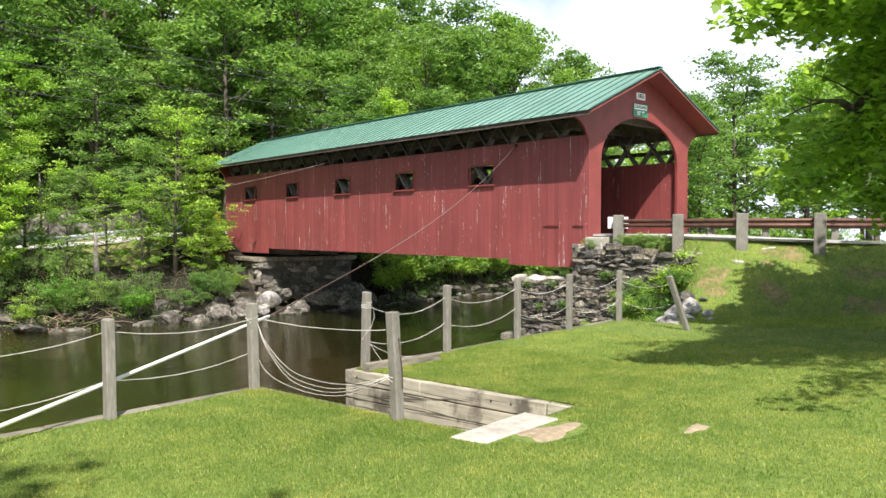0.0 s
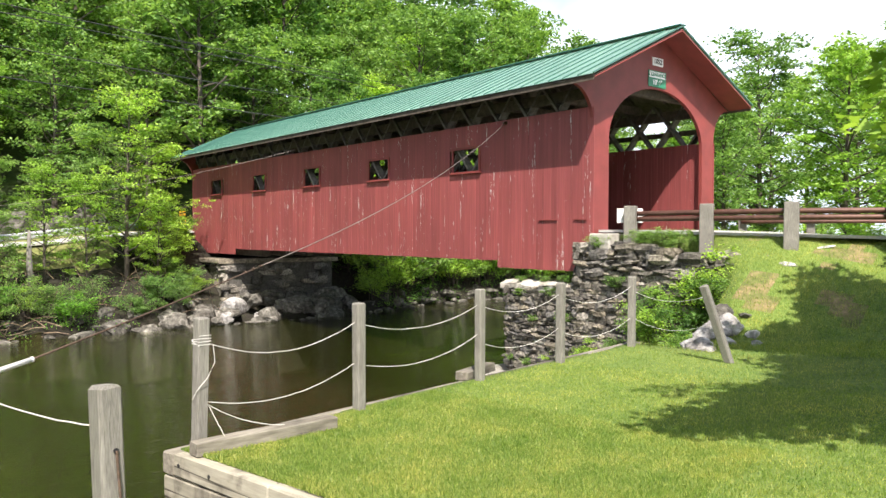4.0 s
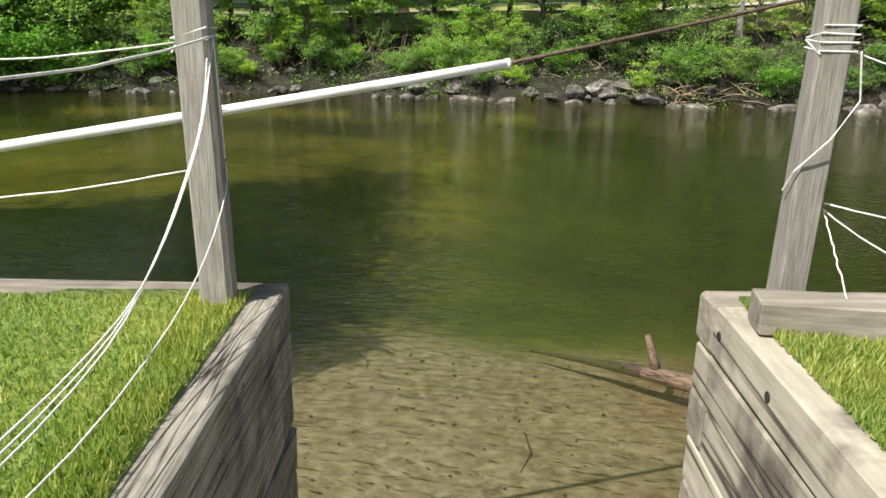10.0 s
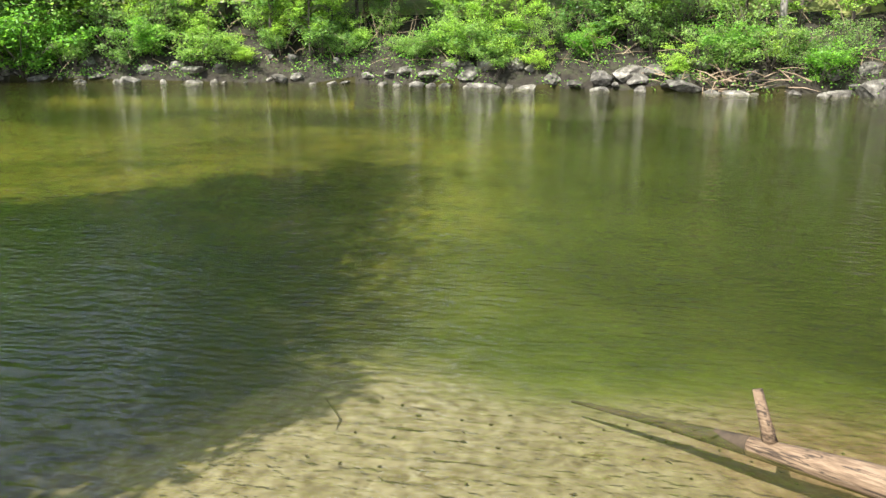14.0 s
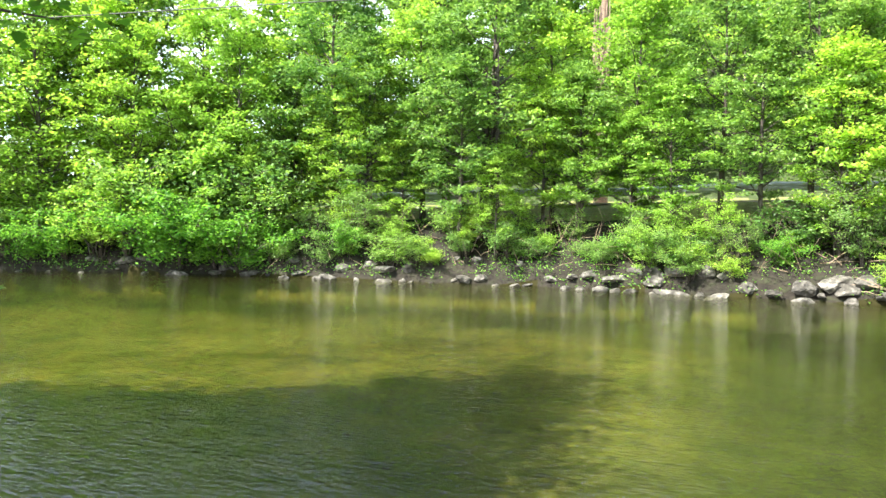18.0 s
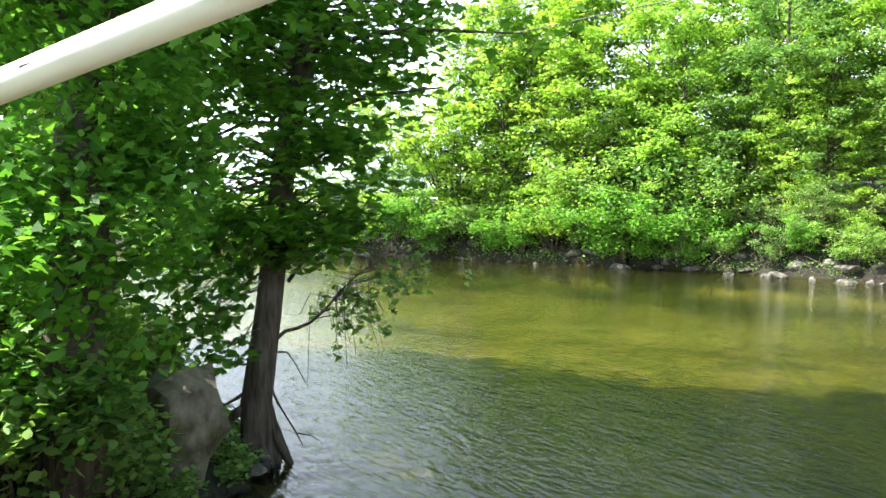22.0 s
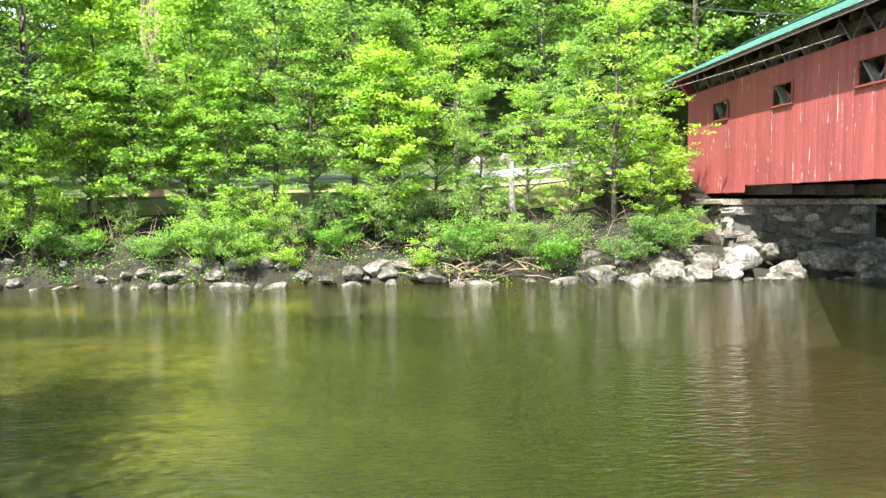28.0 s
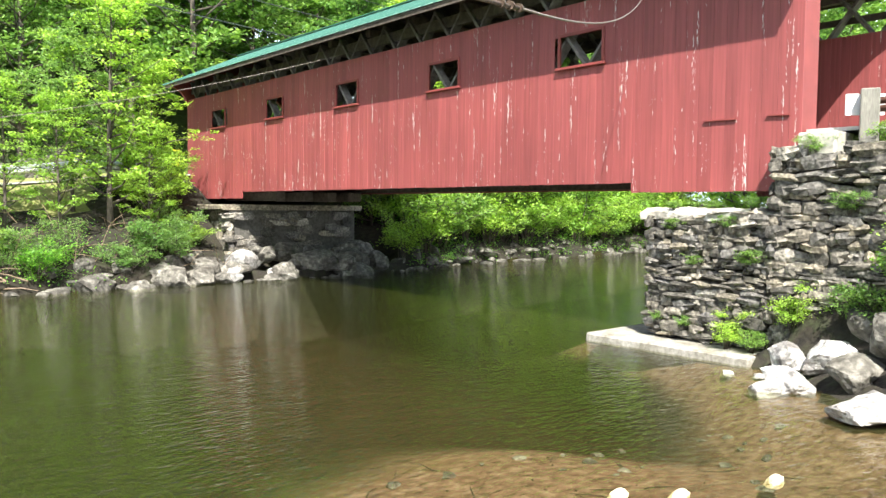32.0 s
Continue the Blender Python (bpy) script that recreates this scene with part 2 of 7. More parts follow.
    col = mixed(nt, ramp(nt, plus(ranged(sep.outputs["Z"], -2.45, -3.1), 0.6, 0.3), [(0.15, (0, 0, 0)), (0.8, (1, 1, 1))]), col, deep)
    p = nt.nodes.new("ShaderNodeBsdfPrincipled")
    p.inputs["Roughness"].default_value = 0.9
    p.inputs["Specular IOR Level"].default_value = 0.0
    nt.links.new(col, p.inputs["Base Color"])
    nt.links.new(p.outputs["BSDF"], out.inputs["Surface"])
    return m


def wall_paint(name, base, worn):
    """Barn-red paint on boards: dulled streaks down the grain and flakes worn to grey wood."""
    m, nt, out = nodes_of(name)
    v1, _ = mapped(nt, (0.05, 0.05, 1.6))
    v2, _ = mapped(nt, (0.022, 0.022, 0.16))
    v4, _ = mapped(nt, (0.10, 0.10, 1.9))
    v3, _ = mapped(nt, (1, 1, 1))
    streak = ramp(nt, noise_tex(nt, v1, 1.0, 5), [(0.3, tuple(c * 0.8 for c in base)), (0.5, base), (0.7, tuple(min(1, c * 1.18) for c in base))])
    oi = nt.nodes.new("ShaderNodeObjectInfo")
    col = mixed(nt, 1.0, streak, ramp(nt, oi.outputs["Random"], [(0, (0.86, 0.84, 0.84)), (1, (1.08, 1.08, 1.08))]), "MULTIPLY")
    col = mixed(nt, 1.0, col, ramp(nt, noise_tex(nt, v3, 0.5, 4), [(0.3, (0.86, 0.86, 0.88)), (0.7, (1.08, 1.05, 1.05))]), "MULTIPLY")
    mul = nt.nodes.new("ShaderNodeMath")
    mul.operation = "MULTIPLY"
    nt.links.new(noise_tex(nt, v2, 1.0, 7, 0.65), mul.inputs[0])
    nt.links.new(noise_tex(nt, v4, 1.0, 2), mul.inputs[1])
    flake = ramp(nt, mul.outputs[0], [(0.385, (0, 0, 0)), (0.392, (1, 1, 1))])
    col = mixed(nt, flake, col, worn)
    p = nt.nodes.new("ShaderNodeBsdfPrincipled")
    p.inputs["Roughness"].default_value = 0.62
    nt.links.new(col, p.inputs["Base Color"])
    b = nt.nodes.new("ShaderNodeBump")
    b.inputs["Strength"].default_value, b.inputs["Distance"].default_value = 0.25, 0.01
    nt.links.new(noise_tex(nt, v1, 3.0, 5), b.inputs["Height"])
    nt.links.new(b.outputs["Normal"], p.inputs["Normal"])
    nt.links.new(p.outputs["BSDF"], out.inputs["Surface"])
    return m


M_RED = wall_paint("red_barn_paint", (0.255, 0.060, 0.057), (0.58, 0.53, 0.50))
M_REDTRIM = surface("red_trim_paint", [(0.3, (0.185, 0.036, 0.031)), (0.7, (0.25, 0.048, 0.042))], 3, [(0.3, (0.85,) * 3), (0.7, (1.05,) * 3)], 0.8, rough=0.6, bump=0.1)
M_ROOF = surface("green_metal_roofing", [(0.3, (0.20, 0.36, 0.29)), (0.7, (0.27, 0.44, 0.36))], 1.2, [(0.3, (0.85,) * 3), (0.7, (1.05,) * 3)], 0.5, rough=0.38, bump=0.03, metal=0.25, vary=0.08)
M_SEAM = surface("dark_green_seam", [(0.3, (0.045, 0.13, 0.10)), (0.7, (0.06, 0.17, 0.13))], 2, rough=0.4, bump=0, metal=0.2)
M_DARKWOOD = surface("dark_old_timber", [(0.3, (0.055, 0.042, 0.032)), (0.7, (0.13, 0.105, 0.082))], 8, [(0.3, (0.7,) * 3), (0.7, (1.1,) * 3)], 1.2, rough=0.85, bump=0.4, vary=0.2)
M_LATTICE = surface("grey_truss_plank", [(0.3, (0.08, 0.07, 0.06)), (0.7, (0.19, 0.175, 0.155))], 9, [(0.3, (0.7,) * 3), (0.7, (1.1,) * 3)], 1.5, rough=0.85, bump=0.4, vary=0.2)
GRAIN_U = (2.2, 0.25, 0.25)
TURN = 10.5
M_TIMBER = surface("weathered_grey_timber", [(0.28, (0.135, 0.118, 0.094)), (0.5, (0.225, 0.204, 0.166)), (0.72, (0.33, 0.303, 0.25))], 6, [(0.30, (0.32, 0.31, 0.30)), (0.46, (0.85, 0.85, 0.82)), (0.7, (1.1, 1.1, 1.08))], 1.1, rough=0.9, bump=0.7, stretch=GRAIN_U, turn=TURN, vary=0.2, dist=0.008)
M_TIMBER_V = surface("weathered_grey_timber_across", [(0.28, (0.25, 0.232, 0.185)), (0.5, (0.345, 0.325, 0.262)), (0.72, (0.44, 0.415, 0.34))], 6, [(0.33, (0.30, 0.28, 0.27)), (0.44, (0.88, 0.87, 0.84)), (0.7, (1.08, 1.08, 1.05))], 1.6, rough=0.9, bump=0.7, stretch=(0.25, 2.2, 0.25), turn=TURN, vary=0.15, dist=0.006, cracks=1.1)
M_TIMBER_DARK = surface("dark_weathered_timber", [(0.28, (0.14, 0.132, 0.115)), (0.5, (0.25, 0.236, 0.205)), (0.72, (0.36, 0.342, 0.30))], 11, [(0.30, (0.4, 0.38, 0.35)), (0.5, (0.92, 0.92, 0.86)), (0.7, (1.12, 1.12, 1.06))], 2.2, rough=0.9, bump=0.7, stretch=(0.12, 1.4, 0.12), turn=TURN, vary=0.25, dist=0.006, cracks=1.7)
M_POST = surface("grey_post_wood", [(0.28, (0.12, 0.114, 0.10)), (0.5, (0.215, 0.206, 0.182)), (0.72, (0.30, 0.288, 0.255))], 7, [(0.3, (0.78, 0.77, 0.75)), (0.7, (1.08, 1.08, 1.06))], 4.0, rough=0.9, bump=0.5, stretch=(0.035, 0.035, 0.8), vary=0.15, dist=0.004)
M_STONE = surface("grey_schist", [(0.30, (0.065, 0.062, 0.058)), (0.47, (0.17, 0.165, 0.155)), (0.70, (0.34, 0.33, 0.31))], 16, [(0.3, (0.45, 0.44, 0.42)), (0.7, (1.2, 1.19, 1.15))], 3.2, rough=0.9, bump=0.9, bump_scale=18, vary=0.3, dist=0.035)
_nt = M_STONE.node_tree
_pb = [n for n in _nt.nodes if n.type == "BSDF_PRINCIPLED"][0]
_from = _pb.inputs["Base Color"].links[0].from_socket
_oi = _nt.nodes.new("ShaderNodeObjectInfo")
_nt.links.new(mixed(_nt, 1.0, _from, ramp(_nt, _oi.outputs["Random"], [(0, (0.5, 0.49, 0.47)), (0.35, (0.95, 0.9, 0.8)), (0.6, (0.75, 0.75, 0.77)), (0.8, (1.15, 1.04, 0.84)), (1, (1.45, 1.42, 1.36))]), "MULTIPLY"), _pb.inputs["Base Color"])
M_ROCK = surface("pale_river_rock", [(0.28, (0.04, 0.038, 0.032)), (0.5, (0.135, 0.127, 0.110)), (0.75, (0.37, 0.355, 0.32))], 6, [(0.3, (0.35, 0.33, 0.30)), (0.6, (1.0, 1.0, 0.97)), (0.75, (1.5, 1.48, 1.42))], 1.6, rough=0.85, bump=1.0, bump_scale=8, vary=0.4, dist=0.09)
M_MARBLE = surface("white_quartz_rock", [(0.32, (0.20, 0.195, 0.19)), (0.5, (0.44, 0.43, 0.415)), (0.72, (0.64, 0.63, 0.61))], 8, [(0.36, (0.45, 0.43, 0.41)), (0.55, (1.05, 1.05, 1.03))], 1.5, rough=0.8, bump=1.0, bump_scale=7, vary=0.2, dist=0.09)
M_CAPSTONE = surface("pale_cap_stone", [(0.3, (0.30, 0.285, 0.25)), (0.5, (0.46, 0.44, 0.39)), (0.7, (0.58, 0.56, 0.50))], 9, [(0.32, (0.6, 0.57, 0.5)), (0.6, (1.05,) * 3)], 2.2, rough=0.9, bump=0.8, bump_scale=12, dist=0.03)
M_BOULDER = surface("pale_boulder", [(0.3, (0.10, 0.085, 0.062)), (0.5, (0.19, 0.17, 0.13)), (0.72, (0.29, 0.26, 0.205))], 7, [(0.34, (0.35, 0.40, 0.18)), (0.5, (1.0, 1.0, 1.0))], 2.4, rough=0.9, bump=0.8, dist=0.05)
M_YELLOWROCK = surface("ochre_rock", [(0.3, (0.42, 0.30, 0.13)), (0.5, (0.62, 0.53, 0.36)), (0.7, (0.72, 0.67, 0.55))], 6, rough=0.7, bump=0.5, dist=0.03)
M_MORTAR = surface("dark_joint_earth", [(0.3, (0.05, 0.047, 0.041)), (0.7, (0.12, 0.115, 0.10))], 9, rough=0.95, bump=0.6)
M_CONCRETE = surface("pale_concrete", [(0.3, (0.36, 0.345, 0.31)), (0.7, (0.52, 0.50, 0.455))], 12, [(0.3, (0.75, 0.73, 0.68)), (0.65, (1.1,) * 3)], 1.5, rough=0.85, bump=0.35, dist=0.01)
M_FOOTING = surface("weathered_footing_concrete", [(0.3, (0.20, 0.19, 0.165)), (0.7, (0.37, 0.355, 0.315))], 14, [(0.32, (0.6, 0.57, 0.5)), (0.6, (1.1,) * 3)], 2.5, rough=0.9, bump=0.5, dist=0.015)
M_ASPHALT = surface("worn_road", [(0.3, (0.40, 0.39, 0.37)), (0.7, (0.53, 0.52, 0.50))], 20, [(0.3, (0.85,) * 3), (0.7, (1.05,) * 3)], 0.8, rough=0.9, bump=0.3, dist=0.01)
M_LAWN = surface("lawn", [(0.3, (0.085, 0.14, 0.02)), (0.5, (0.14, 0.21, 0.035)), (0.72, (0.21, 0.27, 0.06))], 16, [(0.3, (0.75, 0.85, 0.7)), (0.5, (1, 1, 1)), (0.72, (1.2, 1.1, 1.0))], 0.8, rough=0.95, bump=0.9, bump_scale=30, dist=0.04)
M_DIRT = surface("trodden_sand", [(0.3, (0.24, 0.185, 0.12)), (0.7, (0.42, 0.345, 0.24))], 14, [(0.3, (0.85,) * 3), (0.7, (1.05,) * 3)], 2, rough=0.95, bump=0.5)
# darker than the soil's own tone: shade under bank shrubs is in the colour
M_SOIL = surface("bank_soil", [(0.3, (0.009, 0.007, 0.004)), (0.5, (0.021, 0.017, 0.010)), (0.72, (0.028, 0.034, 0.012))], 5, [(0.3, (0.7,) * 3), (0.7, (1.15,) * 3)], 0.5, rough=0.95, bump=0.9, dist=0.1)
M_FOREST = surface("forest_floor", [(0.3, (0.025, 0.04, 0.010)), (0.7, (0.06, 0.09, 0.02))], 2, rough=0.95, bump=0.8, dist=0.2)
M_SHOULDER = surface("dry_verge_grass", [(0.3, (0.13, 0.16, 0.04)), (0.5, (0.22, 0.215, 0.075)), (0.72, (0.30, 0.26, 0.12))], 10, [(0.3, (0.75, 0.85, 0.7)), (0.7, (1.1,) * 3)], 0.6, rough=0.95, bump=0.7, dist=0.05)
M_BARK = surface("grey_brown_bark", [(0.3, (0.045, 0.036, 0.028)), (0.7, (0.15, 0.125, 0.10))], 6, [(0.3, (0.7,) * 3), (0.7, (1.15,) * 3)], 1.2, rough=0.92, bump=1.0, stretch=(0.3, 0.3, 1.6), dist=0.04)
M_PALEBARK = surface("pale_grey_bark", [(0.3, (0.12, 0.11, 0.095)), (0.7, (0.25, 0.235, 0.21))], 6, rough=0.9, bump=0.7, stretch=(0.3, 0.3, 1.5))
M_DEADWOOD = surface("driftwood", [(0.3, (0.065, 0.042, 0.026)), (0.5, (0.15, 0.102, 0.064)), (0.75, (0.25, 0.185, 0.125))], 9, [(0.3, (0.7, 0.66, 0.6)), (0.7, (1.1,) * 3)], 1.5, rough=0.8, bump=0.9, stretch=(1.6, 0.12, 0.12), turn=-28, dist=0.01, cracks=1.5)
M_ROPE = surface("white_rope", [(0.3, (0.55, 0.53, 0.50)), (0.7, (0.72, 0.70, 0.67))], 60, rough=0.8, bump=0.3)
M_PVC = surface("white_plastic_pipe", [(0.3, (0.74, 0.73, 0.69)), (0.7, (0.82, 0.81, 0.78))], 3, [(0.28, (0.72, 0.70, 0.64)), (0.42, (1.0,) * 3)], 4, rough=0.4, bump=0)
M_CABLE = surface("rusted_wire_cable", [(0.3, (0.05, 0.032, 0.022)), (0.7, (0.15, 0.10, 0.07))], 40, rough=0.7, bump=0.5, metal=0.3)
M_GUYWIRE = surface("dull_grey_wire", [(0.3, (0.16, 0.13, 0.11)), (0.7, (0.28, 0.25, 0.22))], 30, rough=0.6, bump=0.2, metal=0.3)
M_GALV = surface("galvanised_steel", [(0.3, (0.50, 0.52, 0.54)), (0.7, (0.66, 0.68, 0.70))], 4, rough=0.45, bump=0.05, metal=0.5)
M_DRY = surface("dry_tan_turf", [(0.3, (0.13, 0.13, 0.045)), (0.5, (0.22, 0.17, 0.075)), (0.72, (0.33, 0.24, 0.13))], 9, [(0.4, (0.5, 0.75, 0.4)), (0.6, (1.0, 1.0, 1.0))], 2.6, rough=0.95, bump=0.7, dist=0.04)
M_RUSTRAIL = surface("brown_weathering_steel", [(0.3, (0.075, 0.035, 0.025)), (0.7, (0.14, 0.07, 0.05))], 6, rough=0.55, bump=0.1, metal=0.3)
M_WHITE = surface("white_sign_paint", [(0.3, (0.76,) * 3), (0.7, (0.82,) * 3)], 5, rough=0.5, bump=0)
M_GREENSIGN = surface("green_sign_paint", [(0.3, (0.01, 0.16, 0.08)), (0.7, (0.015, 0.20, 0.10))], 5, rough=0.4, bump=0)
M_YELLOW = surface("yellow_sign_paint", [(0.3, (0.75, 0.42, 0.02)), (0.7, (0.82, 0.48, 0.03))], 5, rough=0.4, bump=0)
M_BLACK = surface("black_paint", [(0.3, (0.015,) * 3), (0.7, (0.03,) * 3)], 5, rough=0.5, bump=0)
M_WIRE = surface("black_line_wire", [(0.3, (0.03,) * 3), (0.7, (0.05,) * 3)], 5, rough=0.6, bump=0)
M_WATER = water_material()
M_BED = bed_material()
M_LEAF_A = foliage("leaf_spring_yellow_green", (0.15, 0.26, 0.04), (0.30, 0.46, 0.085), (0.45, 0.64, 0.13))
M_LEAF_B = foliage("leaf_mid_green", (0.07, 0.15, 0.035), (0.165, 0.295, 0.08), (0.29, 0.44, 0.13))
M_LEAF_C = foliage("leaf_pale_olive", (0.11, 0.20, 0.055), (0.18, 0.31, 0.095), (0.29, 0.42, 0.15))
M_LEAF_D = foliage("leaf_maple_dark", (0.055, 0.16, 0.025), (0.125, 0.30, 0.045), (0.22, 0.43, 0.07), 0.48)
M_GRASS = foliage("grass_blades", (0.13, 0.21, 0.035), (0.24, 0.325, 0.075), (0.43, 0.45, 0.15), through=0.45, patches=1.6)
M_LITTER = surface("sunken_litter", [(0.3, (0.02, 0.015, 0.009)), (0.7, (0.06, 0.042, 0.025))], 12, rough=0.9, bump=0.3)
M_TWIG = surface("dead_twigs", [(0.3, (0.16, 0.11, 0.07)), (0.7, (0.34, 0.26, 0.18))], 8, rough=0.9, bump=0.2)

# ---- building helpers ----
def wm(ob):
    return (wm(ob.parent) @ ob.matrix_parent_inverse @ ob.matrix_basis) if ob.parent else ob.matrix_basis.copy()


def mesh_np(name, verts, faces, mats, index=None, smooth=False):
    verts = np.asarray(verts, dtype=np.float32).reshape(-1, 3)
    faces = np.asarray(faces, dtype=np.int32)
    me = bpy.data.meshes.new(name)
    me.vertices.add(len(verts))
    me.vertices.foreach_set("co", verts.ravel())
    k = faces.shape[1]
    me.loops.add(faces.size)
    me.loops.foreach_set("vertex_index", faces.ravel())
    me.polygons.add(len(faces))
    me.polygons.foreach_set("loop_start", np.arange(len(faces), dtype=np.int32) * k)
    for m in (mats if isinstance(mats, (list, tuple)) else [mats]):
        me.materials.append(m)
    if index is not None:
        me.polygons.foreach_set("material_index", np.asarray(index, dtype=np.int32))
    if smooth:
        me.polygons.foreach_set("use_smooth", np.ones(len(faces), dtype=bool))
    me.update(calc_edges=True)
    return me


def mesh_py(name, verts, faces, mat, smooth=False):
    me = bpy.data.meshes.new(name)
    me.from_pydata([tuple(v) for v in verts], [], faces)
    me.materials.append(mat)
    if smooth:
        me.polygons.foreach_set("use_smooth", np.ones(len(faces), dtype=bool))
    me.update()
    return me


def place(name, me, parent=None, label="", m=None):
    """Link a mesh as one object; a mesh in world coordinates stays where it is under its parent."""
    ob = new(name, me)
    if m is not None:
        ob.matrix_basis = m
    if parent is not None:
        ob.parent = parent
        ob.matrix_parent_inverse = wm(parent).inverted()
    if label:
        ob["label"] = label
    return ob


def thing(name, at, label, category, group="", kind=""):
    ob = new(name)
    ob.empty_display_size = 0.2
    ob.matrix_basis = Matrix.Translation(at)
    return tagged(ob, label, category, group, kind)


def prism(p0, p1, w, h, up=(0, 0, 1), ch=0.012, skew=0.0, rnd=None):
    """A squared timber from p0 to p1 with chamfered edges."""
    p0, p1, up = Vector(p0), Vector(p1), Vector(up)
    ax = (p1 - p0).normalized()
    side = ax.cross(up).normalized()
    top = side.cross(ax).normalized()
    a, b = w / 2, h / 2
    sec = [(-a + ch, -b), (a - ch, -b), (a, -b + ch), (a, b - ch), (a - ch, b), (-a + ch, b), (-a, b - ch), (-a, -b + ch)]
    vs = []
    for k, (p, dirn) in enumerate(((p0, 1), (p0, 0), (p1, 0), (p1, -1))):
        for x, y in sec:
            s = 1.0 if k in (1, 2) else 1.0 - 2 * ch / max(w, h)
            q = p + side * (x * s) + top * (y * s) + ax * (ch if k == 1 else -ch if k == 2 else 0)
            if rnd:
                q += Vector((rnd.uniform(-1, 1), rnd.uniform(-1, 1), rnd.uniform(-1, 1))) * skew
            vs.append(q)
    fs = [tuple(range(7, -1, -1)), tuple(range(24, 32))]
    for r in range(3):
        for i in range(8):
            j = (i + 1) % 8
            fs.append((r * 8 + i, r * 8 + j, r * 8 + 8 + j, r * 8 + 8 + i))
    return vs, fs


def timber(name, p0, p1, w, h, mat, parent=None, label="", up=(0, 0, 1), ch=0.012, skew=0.0, rnd=None):
    return place(name, mesh_py(name, *prism(p0, p1, w, h, up, ch, skew, rnd), mat), parent, label)


def tube(pts, radii, sides=8):
    pts = [Vector(p) for p in pts]
    if not isinstance(radii, (list, tuple)):
        radii = [radii] * len(pts)
    vs, fs = [], []
    for k, p in enumerate(pts):
        d = (pts[min(k + 1, len(pts) - 1)] - pts[max(k - 1, 0)]).normalized()
        ref = Vector((0, 0, 1)) if abs(d.z) < 0.9 else Vector((1, 0, 0))
        a = d.cross(ref).normalized()
        b = d.cross(a)
        for s in range(sides):
            t = 2 * math.pi * s / sides
            vs.append(p + (a * math.cos(t) + b * math.sin(t)) * radii[k])
    for k in range(len(pts) - 1):
        for s in range(sides):
            e = (s + 1) % sides
            fs.append((k * sides + s, k * sides + e, (k + 1) * sides + e, (k + 1) * sides + s))
    fs.append(tuple(range(sides - 1, -1, -1)))
    fs.append(tuple((len(pts) - 1) * sides + s for s in range(sides)))
    return vs, fs


def joined(list_of):
    vs, fs = [], []
    for v, f in list_of:
        o = len(vs)
        vs += list(v)
        fs += [tuple(i + o for i in q) for q in f]
    return vs, fs


def sag(p0, p1, drop, n=14, jitter=0.0, seed=0):
    r = random.Random(seed)
    p0, p1 = Vector(p0), Vector(p1)
    out = []
    for k in range(n + 1):
        t = k / n
        q = p0.lerp(p1, t)
        q.z -= drop * 4 * t * (1 - t)
        if 0 < k < n and jitter:
            q += Vector((r.uniform(-1, 1), r.uniform(-1, 1), r.uniform(-1, 1))) * jitter
        out.append(q)
    return out


def blocky(seed, sub=2, flat=0.75):
    """A broken rock: a sphere cut by several planes, with small lumps."""
    r = random.Random(seed)
    bm = bmesh.new()
    bmesh.ops.create_icosphere(bm, subdivisions=sub, radius=1.0)
    planes = []
    for _ in range(17):
        n = Vector((r.gauss(0, 1), r.gauss(0, 1), r.gauss(0, 0.8))).normalized()
        planes.append((n, r.uniform(0.50, 0.80)))
    off = Vector((seed * 3.1, seed * 1.7, seed * 0.9))
    for v in bm.verts:
        p = v.co.copy()
        for n, d in planes:
            e = p.dot(n) - d
            if e > 0:
                p -= n * e
        p *= 1 + 0.16 * noise.noise(p * 1.9 + off) - 0.10 * abs(noise.noise(p * 3.6 + off)) + 0.05 * noise.noise(p * 8 + off)
        p.z *= flat
        v.co = p
    return bm


def rock_mesh(name, seed, mat, sub=3, flat=0.75):
    bm = blocky(seed, sub, flat)
    me = bpy.data.meshes.new(name)
    bm.to_mesh(me)
    bm.free()
    me.materials.append(mat)
    return me


# ---- plan: shorelines, lawn, road, hill ----
ANG = radians(TURN)
EU, EV = Vector((math.cos(ANG), math.sin(ANG), 0)), Vector((-math.sin(ANG), math.cos(ANG), 0))
ORG = Vector((-13.23, -5.77, 0))
WATER = -2.0


def uv(u, v, z=0.0):
    p = ORG + EU * u + EV * v
    return Vector((p.x, p.y, z))


NEAR_X = [-150, -60, -35, -25, -20.6, -19.2, -18.0, -17.1, -4.3, -3.0, -1.8, -0.8, -0.25, 5.2, 9, 16, 40, 150]
NEAR_Y = [-60, -14, -6, -3.4, -2.9, -3.1, -4.4, -6.49, -4.12, -2.4, -1.0, 0.4, 2.9, 2.9, 3.5, 8, 14, 40]
FAR_X = [-150, -80, -60, -44, -40, -31, -22, -10, 3, 10, 23, 60, 150]
FAR_Y = [-40, -9, 1, 8.8, 12, 15.2, 17.0, 17.3, 17.5, 19, 20.4, 26, 60]
ROAD = [(2.5, 0.2), (2.55, -1.5), (2.9, -3.4), (4.2, -5.6), (6.6, -7.6), (10.5, -9.4), (18, -11.5), (40, -15), (90, -20)]


def smooth(a, b, x):
    t = np.clip((x - a) / (b - a), 0, 1)
    return t * t * (3 - 2 * t)


